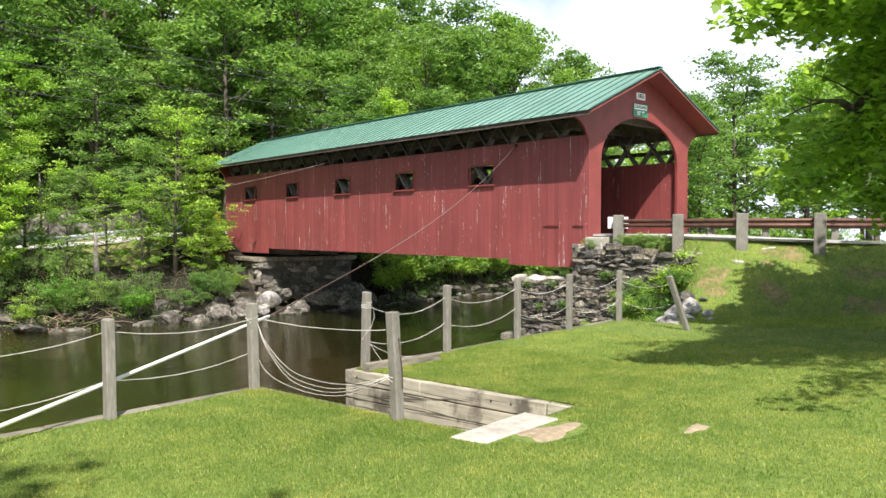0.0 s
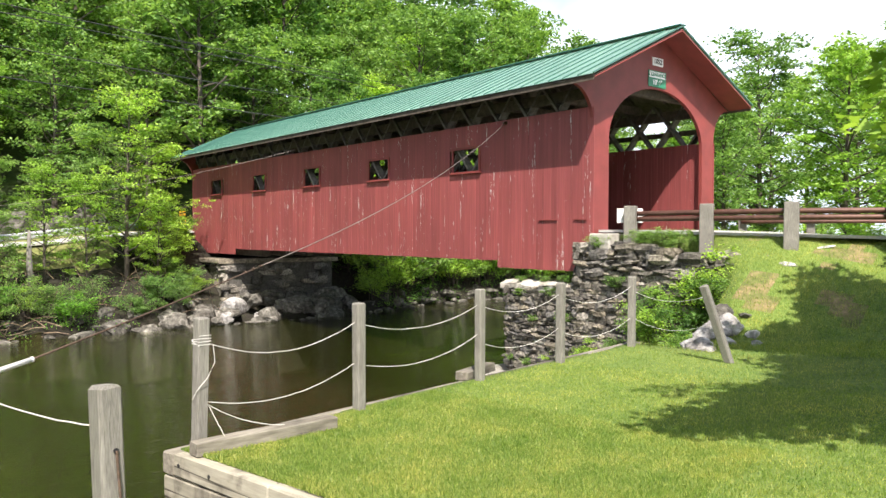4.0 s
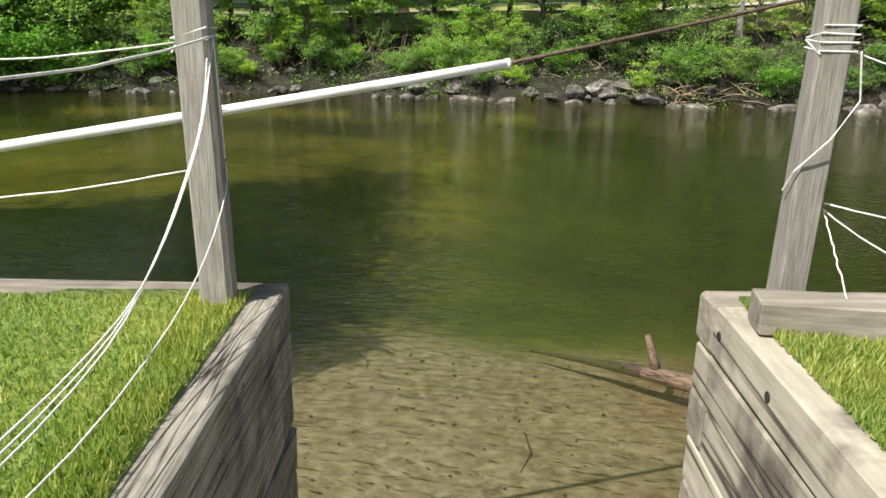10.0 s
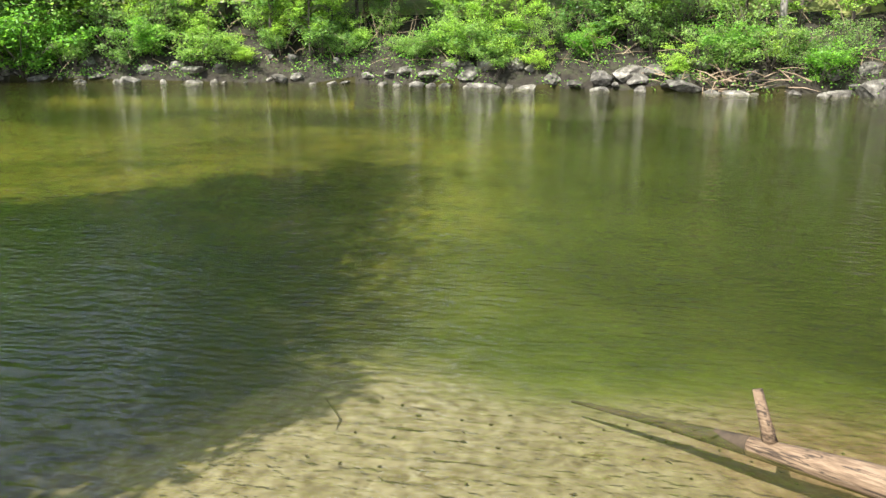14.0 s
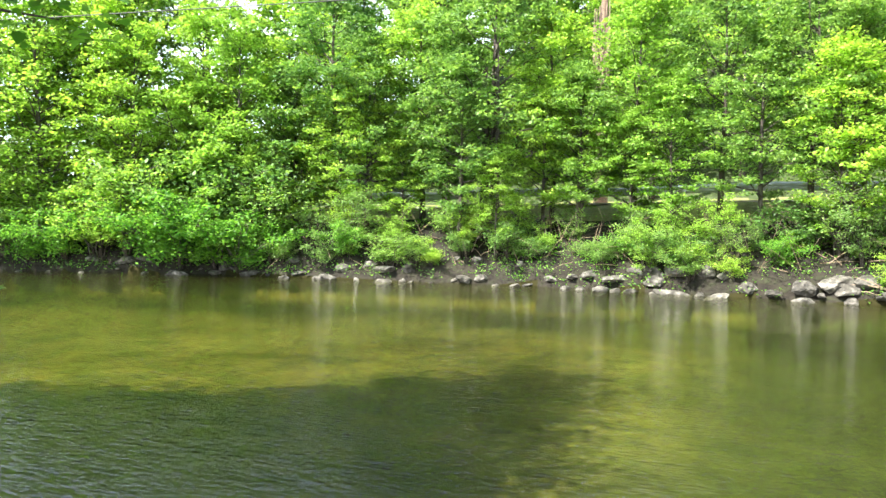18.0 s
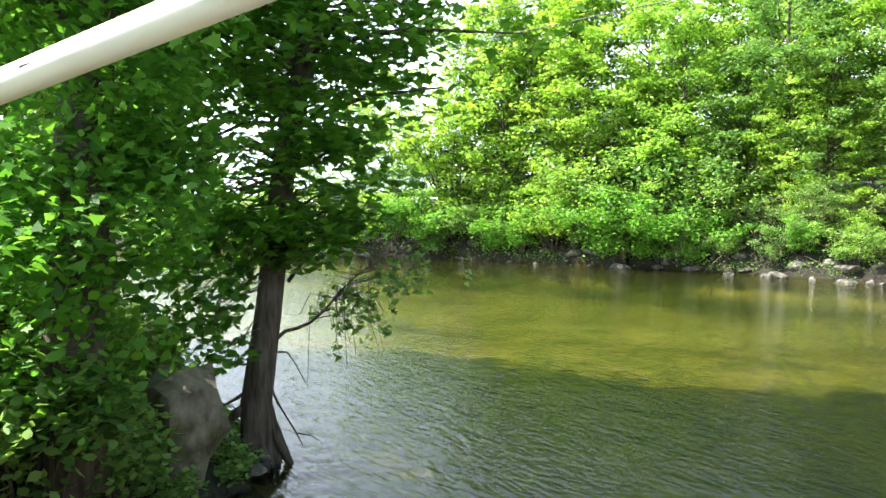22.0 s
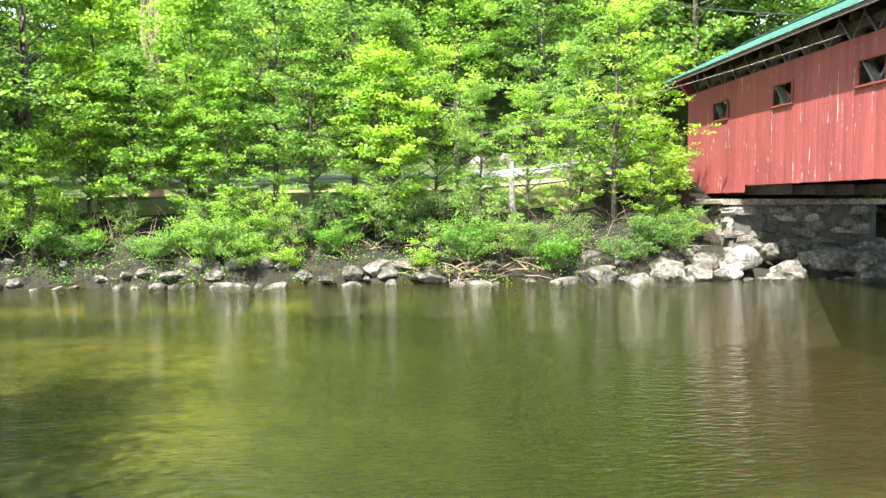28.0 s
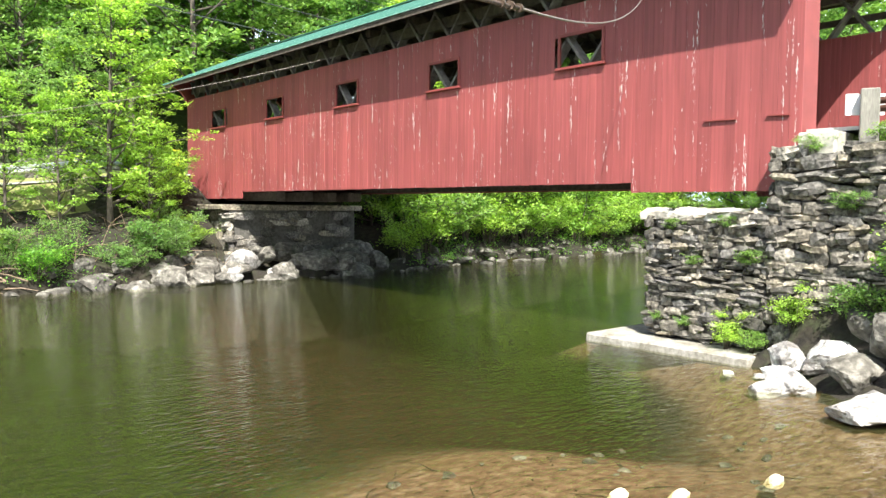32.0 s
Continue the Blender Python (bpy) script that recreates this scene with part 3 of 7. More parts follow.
def road_distance(x, y):
    best = np.full(np.shape(x), 1e9)
    for (x0, y0), (x1, y1) in zip(ROAD[:-1], ROAD[1:]):
        dx, dy = x1 - x0, y1 - y0
        t = np.clip(((x - x0) * dx + (y - y0) * dy) / (dx * dx + dy * dy), 0, 1)
        best = np.minimum(best, np.hypot(x - x0 - t * dx, y - y0 - t * dy))
    return best


def lumps(x, y, s):
    return np.sin(x * 1.3 * s + 1.7 * np.sin(y * 0.9 * s)) * np.cos(y * 1.1 * s + 1.3 * np.sin(x * 0.7 * s))


def ground(x, y):
    """Height of the ground sheet, and which surface lies there (0 bed, 1 lawn, 2 soil, 3 verge, 4 forest)."""
    x, y = np.asarray(x, float), np.asarray(y, float)
    yn, yf = np.interp(x, NEAR_X, NEAR_Y), np.interp(x, FAR_X, FAR_Y)
    e, d = yn - y, y - yf
    u = (x - ORG.x) * EU.x + (y - ORG.y) * EU.y
    v = (x - ORG.x) * EV.x + (y - ORG.y) * EV.y
    # bed
    off = np.minimum(-e, 7.0 - d * 2.5)
    fall = np.interp(x, [-40, -22, -15, -10, -5, 4, 20], [0.085, 0.09, 0.10, 0.13, 0.24, 0.30, 0.28])
    bed = WATER - 0.05 - fall * np.clip(off, 0, 10) - 0.02 * lumps(x, y, 1.0)
    bed = np.maximum(bed, WATER - np.interp(x, [-15, -11, -7, -3], [0.68, 0.80, 1.4, 2.0]) - 0.05 * lumps(x, y, 0.6)  - 0.15 * smooth(6.0, 2.0, -d))
    bed = bed + (0.10 * smooth(1.8, 0.2, -e) + 0.075 * np.clip(off, 0, 3.2) * smooth(8.5, 1.5, -e)) * smooth(-15.8, -14.2, x) * smooth(-8.8, -10.5, x)
    bed = np.where((x > -11) & (x < 1), np.maximum(bed, WATER - 0.03 - 0.05 * np.clip(-e, 0, 5.0) - 0.20 * np.clip(-e - 5.0, 0, 8) - 0.45 * smooth(-7.0, 0.5, x) * np.clip(-e - 1.0, 0, 4) - 1.1 * smooth(-8.0, -11.0, x) * smooth(1.0, 5.0, -e)), bed)
    z, kind = bed, np.zeros(x.shape, int)
    # near land
    rd = road_distance(x, y)
    lawn = 0.035 * np.clip(e - 3, 0, 12) + 0.012 * lumps(x, y, 0.8)
    bank = 1.68 - 0.03 * np.clip(np.hypot(x - 2.5, y - 0.2) - 1.0, 0, 8) - 0.40 * np.clip(rd - 2.35, 0, 50) + 0.05 * lumps(x, y, 0.7)
    land = np.maximum(lawn, bank)
    wall = (v < -0.07) & (x > -17.1) & (x < -4.1)
    slope_l = WATER - 0.15 + 0.75 * np.clip(e, 0, 40)
    slope_r = WATER - 0.10 + np.interp(y, [-4.8, -3.6, -2.6], [1.0, 0.58, 0.36]) * np.clip(e, 0, 40)
    slope_r = np.where(x > 0.1, slope_r + 4.0 * smooth(0.1, 0.5, x), slope_r)
    slope_r = np.where((x > -0.5) & (x < 5.4) & (y > 0.0), WATER - 0.3, slope_r)
    near = np.where(x <= -17.1, np.minimum(land, slope_l), np.where(x >= -4.1, np.minimum(land, slope_r), land))
    is_near = np.where((x > -17.1) & (x < -4.1), wall, e > 0)
    slot = (u > -0.07) & (u < 1.49) & (v > -3.38) & (v < 0.05)
    near = np.where(slot, WATER - 0.2, near)
    z = np.where(is_near, near, z)
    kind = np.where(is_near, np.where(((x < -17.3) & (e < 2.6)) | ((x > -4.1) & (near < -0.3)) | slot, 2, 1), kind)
    dry = 0.5 - np.hypot((x + 0.9) / 1.1, (y + 4.7) / 0.75) + 0.6 * lumps(x, y, 2.2)
    dry = np.maximum(dry, 0.35 * lumps(x + 5, y, 1.7) - 0.20 - 2.0 * np.clip(-1.5 - x, 0, 9))
    kind = np.where(is_near & (x > -2.6) & (x < 3.5) & (y < -3.6) & (y > -9) & (near > 0.15) & (dry > 0), 5, kind)
    # far land
    d2 = d - 2.0 * smooth(-3.5, -0.8, x) * smooth(8, 5.5, x) * smooth(0.3, 1.5, d) * smooth(9, 6, d)
    rise = np.interp(np.clip(d2, 0, 400), [0, 0.7, 3.6, 5.2, 12.5, 14, 60, 400], [0, 0.75, 2.35, 2.85, 3.05, 3.4, 30.0, 95.0])
    hill = np.interp(x, [-90, -66, -48, -30, 12, 30, 45, 90], [0.05, 0.10, 0.45, 0.95, 1.05, 0.75, 0.3, 0.1])
    rise = np.where(rise > 3.4, 3.4 + (rise - 3.4) * hill, rise)
    rise = rise + 0.75 * smooth(-9, -1, x) * smooth(3.0, 5.2, d) * smooth(14, 9, x)
    rise = rise - np.interp(x, [-60, -40, -27, -15, -8], [1.0, 0.85, 0.45, 0.15, 0.0]) * smooth(2.0, 4.5, d)
    far = WATER - 0.05 + rise + 0.06 * lumps(x, y, 1.2) * smooth(0.5, 2, d)
    z = np.where(d > 0, far, z)
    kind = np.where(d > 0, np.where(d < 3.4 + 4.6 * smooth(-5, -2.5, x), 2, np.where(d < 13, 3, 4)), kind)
    return z, kind


def gz(x, y):
    return float(ground(np.array([x]), np.array([y]))[0][0])


def axis_lines(spans, extra=()):
    out = set(extra)
    for a, b, s in spans:
        n = max(1, round((b - a) / s))
        out |= {round(a + (b - a) * k / n, 4) for k in range(n + 1)}
    out = sorted(out)
    keep = [out[0]]
    for q in out[1:]:
        if q - keep[-1] > 0.03:
            keep.append(q)
    return keep


us = axis_lines([(-170, -60, 10), (-60, -14, 1.2), (-14, 18, 0.25), (18, 60, 1.5), (60, 190, 10)])
us = sorted([q for q in us if min(abs(q - c) for c in (-0.095, -0.05, 1.47, 1.515)) > 0.04] + [-0.095, -0.05, 1.47, 1.515])
vs_ = axis_lines([(-140, -30, 10), (-30, -12, 1.5), (-12, 14, 0.25), (14, 40, 0.5), (40, 90, 2.5), (90, 300, 15)])
vs_ = sorted([q for q in vs_ if min(abs(q - c) for c in (-0.095, -0.05, -3.40, -3.36)) > 0.04] + [-0.095, -0.05, -3.40, -3.36])
UU, VV = np.meshgrid(np.array(us), np.array(vs_))
GX = ORG.x + EU.x * UU + EV.x * VV
GY = ORG.y + EU.y * UU + EV.y * VV
GZ, _k = ground(GX, GY)
nu, nv = len(us), len(vs_)
_i = np.arange(nu * nv).reshape(nv, nu)
_q = np.stack([_i[:-1, :-1], _i[:-1, 1:], _i[1:, 1:], _i[1:, :-1]], -1).reshape(-1, 4)
_cx = (GX[:-1, :-1] + GX[1:, 1:]) / 2
_cy = (GY[:-1, :-1] + GY[1:, 1:]) / 2
_kind = ground(_cx, _cy)[1].ravel()
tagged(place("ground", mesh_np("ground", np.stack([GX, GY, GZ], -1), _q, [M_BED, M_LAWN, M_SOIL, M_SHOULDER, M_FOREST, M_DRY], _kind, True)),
       "mown lawn, river bed, wooded banks and hillside", "ground", kind="structure")

_wx, _wy = np.linspace(-150, 150, 61), np.linspace(-60, 70, 53)
_WX, _WY = np.meshgrid(_wx, _wy)
_i = np.arange(_WX.size).reshape(_WX.shape)
_q = np.stack([_i[:-1, :-1], _i[:-1, 1:], _i[1:, 1:], _i[1:, :-1]], -1).reshape(-1, 4)
tagged(place("water", mesh_np("water", np.stack([_WX, _WY, np.full(_WX.shape, WATER)], -1), _q, M_WATER, smooth=True)),
       "slow clear green river water with fine ripples", "river", kind="structure")


def strip(name, line, width, z_at, mat, label, thick=0.06):
    vs, fs = [], []
    for k, (x, y) in enumerate(line):
        x0, y0 = line[max(k - 1, 0)]
        x1, y1 = line[min(k + 1, len(line) - 1)]
        d = Vector((x1 - x0, y1 - y0, 0)).normalized()
        n = Vector((-d.y, d.x, 0))
        for s in (-1, 1):
            p = Vector((x, y, 0)) + n * (s * width / 2)
            z = z_at(x, y)
            vs += [Vector((p.x, p.y, z)), Vector((p.x, p.y, z - thick))]
    for k in range(len(line) - 1):
        a, b = 4 * k, 4 * k + 4
        fs += [(a, a + 2, b + 2, b), (a, b, b + 1, a + 1), (a + 2, a + 3, b + 3, b + 2)]
    return tagged(place(name, mesh_py(name, vs, fs, mat)), label, "road", kind="structure")


def dense(line, n=6):
    out = []
    for k in range(len(line) - 1):
        p0, p1, p2, p3 = (Vector(line[max(0, min(len(line) - 1, k + j))]) for j in (-1, 0, 1, 2))
        for i in range(n):
            t = i / n
            out.append(tuple(0.5 * (2 * p1 + (p2 - p0) * t + (2 * p0 - 5 * p1 + 4 * p2 - p3) * t * t + (3 * p1 - p0 - 3 * p2 + p3) * t ** 3)))
    return out + [tuple(line[-1])]


strip("road", dense(ROAD), 4.6, lambda x, y: 1.745 - 0.03 * min(max(math.hypot(x - 2.5, y - 0.2) - 1.0, 0), 8), M_ASPHALT, "pale worn road surface leading into the bridge")
_fr = [(x, float(np.interp(x, FAR_X, FAR_Y)) + 9.2) for x in range(-110, 100, 4)]
strip("road", _fr, 5.4, lambda x, y: gz(x, y) + 0.05, M_ASPHALT, "pale worn road along the far bank")

# ---- covered bridge ----
BW, BL, ZF = 5.0, 24.2, 1.75          # width, length of the walls, deck height
EAVE_Z, RIDGE_Z, EAVE_X = 5.15, 6.70, -0.80
bridge = thing("covered_bridge", (2.5, 12.1, 0.9), "long red wooden covered bridge with green metal roof over the river", "bridge")
WIN = [(3.99 + 4.21 * k, 5.05 + 4.21 * k) for k in range(5)]
WZ0, WZ1 = 3.35, 3.95


def wall_bottom(y):
    return 0.77 if y < 3.28 else 0.72 if y > 19.45 else 0.95


def side_wall(x, sign, name, seed, stop=4.58):
    r = random.Random(seed)
    w = place(name, mesh_py(name, *joined([prism((x - sign * 0.07, 0.1, z), (x - sign * 0.07, BL, z), 0.06, 0.14, ch=0.005) for z in (1.15, 2.3, 4.45)]), M_DARKWOOD), bridge, "horizontal nailer rails behind the boards")
    y = 0.06
    while y < BL - 0.05:
        wd = min(r.uniform(0.19, 0.27), BL - y)
        if BL - y - wd < 0.1:
            wd = BL - y
        y1 = y + wd - 0.004
        cuts = [(wall_bottom(y + wd / 2) - r.uniform(0, 0.012), stop)]
        for a, b in WIN:
            if y1 > a + 0.01 and y < b - 0.01:
                cuts = [(cuts[0][0], WZ0), (WZ1, stop)]
        t = r.uniform(0.022, 0.028)
        for z0, z1 in cuts:
            timber("board", (x + sign * r.uniform(0, 0.004), (y + y1) / 2, z0), (x + sign * r.uniform(0, 0.004), (y + y1) / 2, z1), t, y1 - y, M_RED, w, up=(0, 1, 0), ch=0.003)
        y += wd
    return w


side_wall(0.0, -1, "side_wall", 3)
side_wall(BW, 1, "side_wall", 4, 4.1)
for side, x in ((0, -0.02), (1, BW + 0.02)):
    for a, b in WIN:
        fr = place("window", mesh_py("window", *joined([
            prism((x, a - 0.05, WZ1 + 0.03), (x, b + 0.05, WZ1 + 0.03), 0.05, 0.07, ch=0.006),
            prism((x, a - 0.03, WZ0 - 0.05), (x, a - 0.03, WZ1), 0.05, 0.07, up=(0, 1, 0), ch=0.006),
            prism((x, b + 0.03, WZ0 - 0.05), (x, b + 0.03, WZ1), 0.05, 0.07, up=(0, 1, 0), ch=0.006)]), M_REDTRIM), bridge, "square open window hole with red trim")
        timber("sill", (x - 0.02, a - 0.09, WZ0 - 0.05), (x - 0.02, b + 0.09, WZ0 - 0.05), 0.10, 0.05, M_REDTRIM, fr, ch=0.006)
# lattice truss, two layers on each side
for x in (0.16, 0.24, BW - 0.24, BW - 0.16):
    lean = 1 if x in (0.16, BW - 0.24) else -1
    lat = place("truss", mesh_py("truss", *joined([prism((x, 0.1, z), (x, BL, z), 0.07, 0.26, ch=0.008) for z in (1.45, 4.95)]), M_DARKWOOD), bridge, "long chord timbers of the lattice truss")
    y = -2.4
    while y < BL - 0.2:
        y0, z0, y1, z1 = y, 1.4, y + 3.1, 5.25
        if lean < 0:
            y0, y1 = y1, y0
        # keep inside the two ends
        f = lambda yy: z0 + (yy - y0) / (y1 - y0) * (z1 - z0)
        ya, yb = (max(min(q, BL - 0.1), 0.12) for q in (y0, y1))
        if abs(ya - yb) > 0.3:
            timber("lattice_plank", (x, ya, f(ya)), (x, yb, f(yb)), 0.065, 0.24, M_LATTICE, lat, up=(1, 0, 0), ch=0.006)
        y += 1.06
# painted boarding inside, near the entrance
for x in (0.33, BW - 0.33):
    lin = place("lining", mesh_py("lining", *prism((x, 0.2, 2.9), (x, 3.4, 2.9), 0.03, 0.12, ch=0.004), M_DARKWOOD), bridge, "red painted inner boarding by the entrance")
    for k in range(16):
        y = 0.3 + k * 0.2
        timber("board", (x + (0.03 if x < 1 else -0.03), y, ZF), (x + (0.03 if x < 1 else -0.03), y, 4.08), 0.024, 0.196, M_RED, lin, up=(0, 1, 0), ch=0.003)
# deck, floor beams, ties
deck = place("deck", mesh_py("deck", *prism((BW / 2, 0.1, ZF - 0.06), (BW / 2, BL, ZF - 0.06), BW - 0.5, 0.12, ch=0.01), M_DARKWOOD), bridge, "worn plank deck")
for k in range(25):
    y = 0.5 + k * 0.96
    timber("floor_beam", (0.1, y, ZF - 0.29), (BW - 0.1, y, ZF - 0.29), 0.22, 0.30, M_DARKWOOD, bridge)
for x in (0.20, BW - 0.20):
    timber("bottom_chord", (x, 0.15, 1.16), (x, BL - 0.1, 1.16), 0.32, 0.36, M_DARKWOOD, bridge)
for x in (0.9, 2.0, 3.0, 4.1):
    timber("bed_timber", (x, 18.4, 0.80), (x, BL - 0.2, 0.80), 0.35, 0.32, M_DARKWOOD, bridge)
for k in range(13):
    y = 0.5 + k * 1.93
    timber("tie_beam", (0.1, y, 5.22), (BW - 0.1, y, 5.22), 0.18, 0.2, M_DARKWOOD, bridge)
# roof
CX = BW / 2
ROOF_Y0, ROOF_Y1 = -0.58, BL + 0.6
roof = place("roof", mesh_py("roof", *joined([
    ([Vector((EAVE_X if s < 0 else BW - EAVE_X, y, EAVE_Z - 0.05 - dz)) if e else Vector((CX, y, RIDGE_Z - 0.05 - dz)) for y in (ROOF_Y0 + 0.02, ROOF_Y1 - 0.02) for dz in (0, 0.03) for e in (0, 1)],
     [(0, 1, 5, 4), (2, 6, 7, 3), (1, 3, 7, 5), (0, 2, 3, 1), (4, 5, 7, 6)]) for s in (-1, 1)]), M_DARKWOOD), bridge, "dark board sheathing under the metal roof")
npan = 58
pw = (ROOF_Y1 - ROOF_Y0) / npan
slope = (Vector((CX, 0, RIDGE_Z)) - Vector((EAVE_X - 0.03, 0, EAVE_Z - 0.015)))
slen = slope.length
panel_me = {}
for s in (-1, 1):
    d = Vector((slope.x * -s, 0, slope.z)).normalized()
    nrm = Vector((s * slope.z, 0, slope.x)).normalized()
    e0 = Vector(((EAVE_X - 0.03) if s < 0 else (BW - EAVE_X + 0.03), 0, EAVE_Z - 0.015))
    a, b = e0 - nrm * 0.012, e0 + d * slen - nrm * 0.012
    pm = mesh_py("panel", *prism(a + Vector((0, pw / 2, 0)), b + Vector((0, pw / 2, 0)), pw - 0.004, 0.012, up=nrm, ch=0.003), M_ROOF)
    sm = mesh_py("seam", *prism(a + nrm * 0.018, b + nrm * 0.018, 0.022, 0.036, up=nrm, ch=0.004), M_SEAM)
    for k in range(npan + 1):
        m = Matrix.Translation((0, ROOF_Y0 + k * pw, 0))
        if k < npan:
            place("panel", pm, roof, m=m)
        place("seam", sm, roof, m=m)
timber("ridge_cap", (CX, ROOF_Y0 - 0.02, RIDGE_Z + 0.035), (CX, ROOF_Y1 + 0.02, RIDGE_Z + 0.035), 0.24, 0.03, M_SEAM, roof, "dark green ridge cap", ch=0.008)
for s, x in ((-1, EAVE_X + 0.03), (1, BW - EAVE_X - 0.03)):
    timber("eave_board", (x, ROOF_Y0 + 0.03, EAVE_Z - 0.10), (x, ROOF_Y1 - 0.03, EAVE_Z - 0.10), 0.03, 0.11, M_DARKWOOD, roof, ch=0.004)
    for k in range(1, 25):
        y = ROOF_Y0 + 0.35 + k * 0.96
        timber("rafter", (x, y, EAVE_Z - 0.13), (CX, y, RIDGE_Z - 0.16), 0.09, 0.13, M_DARKWOOD, roof, up=(0, 1, 0), ch=0.006)


def portal(y, sign, label):
    """Gable end: boarded face with an arched opening and sides flaring out to the eaves."""
    bm = bmesh.new()
    half = BW / 2
    outer = [(0.0, 0.85)]
    outer += [(0.0, 4.15)]
    for k in range(1, 9):
        t = k / 8 * math.pi / 2
        outer.append((-0.72 * (1 - math.cos(t)), 4.15 + 0.88 * math.sin(t)))
    inner = [(0.55, 0.85), (0.55, 3.9)]
    for k in range(1, 13):
        t = k / 12 * math.pi / 2
        inner.append((0.55 + (half - 0.55) * (1 - math.cos(t)), 3.9 + 1.36 * math.sin(t)))
    top = [(CX, RIDGE_Z - 0.10)]
    loop = outer + top + [(BW - x, z) for x, z in reversed(outer)] + [(BW - x, z) for x, z in inner] + list(reversed(inner[:-1]))
    vs = [bm.verts.new((x, y, z)) for x, z in loop]
    f = bm.faces.new(vs)
    r = bmesh.ops.extrude_face_region(bm, geom=[f])
    for v in r["geom"]:
        if isinstance(v, bmesh.types.BMVert):
            v.co.y += 0.09 * -sign
    bmesh.ops.recalc_face_normals(bm, faces=bm.faces)
    me = bpy.data.meshes.new("gable")
    bm.to_mesh(me)
    bm.free()
    me.materials.append(M_REDTRIM)
    g = place("gable", me, bridge, label)
    for s in (-1, 1):
        ex = (EAVE_X + 0.01) if s < 0 else (BW - EAVE_X - 0.01)
        nrm = Vector((s * slope.z, 0, slope.x)).normalized()
        lift = nrm * -0.094
        timber("soffit", Vector((ex, y + sign * 0.33, EAVE_Z)) + lift, Vector((CX, y + sign * 0.33, RIDGE_Z)) + lift, 0.66, 0.03, M_REDTRIM, g, up=nrm, ch=0.003)
    for x in (0.03, BW - 0.03):
        timber("corner_return", (x, y - sign * 0.22, 0.85), (x, y - sign * 0.22, 4.55), 0.05, 0.30, M_RED, g, up=(0, 1, 0), ch=0.006)
    return g


front = portal(0.08, -1, "red boarded gable face with an arched opening")
portal(BL + 0.02, 1, "red boarded gable face with an arched opening")


def lettering(text, size, m, mat, parent, name="lettering", bold=0.0):
    cu = bpy.data.curves.new(name, "FONT")
    cu.offset = bold
    cu.body, cu.size, cu.align_x, cu.align_y, cu.extrude = text, size, "CENTER", "CENTER", 0.002
    tmp = bpy.data.objects.new(name, cu)
    me = bpy.data.meshes.new_from_object(tmp)
    bpy.data.objects.remove(tmp)
    me.materials.clear()
    me.materials.append(mat)
    return place(name, me, parent, m=m)


yf = 0.08 - 0.012
sg = timber("date_sign", (CX - 0.30, yf, 5.93), (CX + 0.14, yf, 5.93), 0.02, 0.20, M_WHITE, bridge, "small white board with the year 1852", ch=0.003)
lettering("1852", 0.17, pose(CX - 0.08, yf - 0.012, 5.93, 90, 0, 0), M_BLACK, sg, bold=0.004)
sg = timber("clearance_sign", (CX - 0.46, yf, 5.50), (CX + 0.26, yf, 5.50), 0.02, 0.40, M_GREENSIGN, bridge, "green clearance sign with white letters", ch=0.003)
timber("white_band", (CX - 0.43, yf - 0.012, 5.60), (CX + 0.23, yf - 0.012, 5.60), 0.006, 0.15, M_WHITE, sg, ch=0.001)
lettering("CLEARANCE", 0.125, pose(CX - 0.10, yf - 0.017, 5.60, 90, 0, 0), M_GREENSIGN, sg, bold=0.004)
lettering("10' 6\"", 0.17, pose(CX - 0.10, yf - 0.013, 5.41, 90, 0, 0), M_WHITE, sg, bold=0.005)
for y0, y1 in ((1.15, 1.75), (0.25, 0.62)):
    timber("patch_ledge", (-0.035, y0, 1.98), (-0.035, y1, 1.99), 0.03, 0.03, M_REDTRIM, bridge, ch=0.003)

# ---- masonry ----
def stone_shape(rng, sx, sy, sz):
    """One rough squared stone about the origin, its face towards -x."""
    bm = bmesh.new()
    grid = {}
    for a in (-1, 0, 1):
        for b in (-1, 0, 1):
            for c in (-1, 0, 1):
                n = abs(a) + abs(b) + abs(c)
                if n == 0:
                    continue
                s = {1: rng.uniform(0.95, 1.2), 2: rng.uniform(0.85, 1.08), 3: rng.uniform(0.62, 0.95)}[n]
                grid[a, b, c] = bm.verts.new((sx / 2 * (a * s + rng.uniform(-0.14, 0.14)), sy / 2 * (b * s + rng.uniform(-0.14, 0.14)), sz / 2 * (c * s + rng.uniform(-0.16, 0.16))))
    for ax in range(3):
        for side in (-1, 1):
            for p in (-1, 0):
                for q in (-1, 0):
                    ring = []
                    for u, v in ((p, q), (p + 1, q), (p + 1, q + 1), (p, q + 1)):
                        key = [u, v]
                        key.insert(ax, side)
                        ring.append(grid[tuple(key)])
                    bm.faces.new(ring if side * (1 if ax != 1 else -1) > 0 else ring[::-1])
    bmesh.ops.triangulate(bm, faces=bm.faces[:])
    me = bpy.data.meshes.new("stone")
    bm.to_mesh(me)
    bm.free()
    me.materials.append(M_STONE)
    return me


_sr = random.Random(11)
STONES = [[stone_shape(_sr, 0.24, 1.0, 1.0) for _ in range(10)]][0]


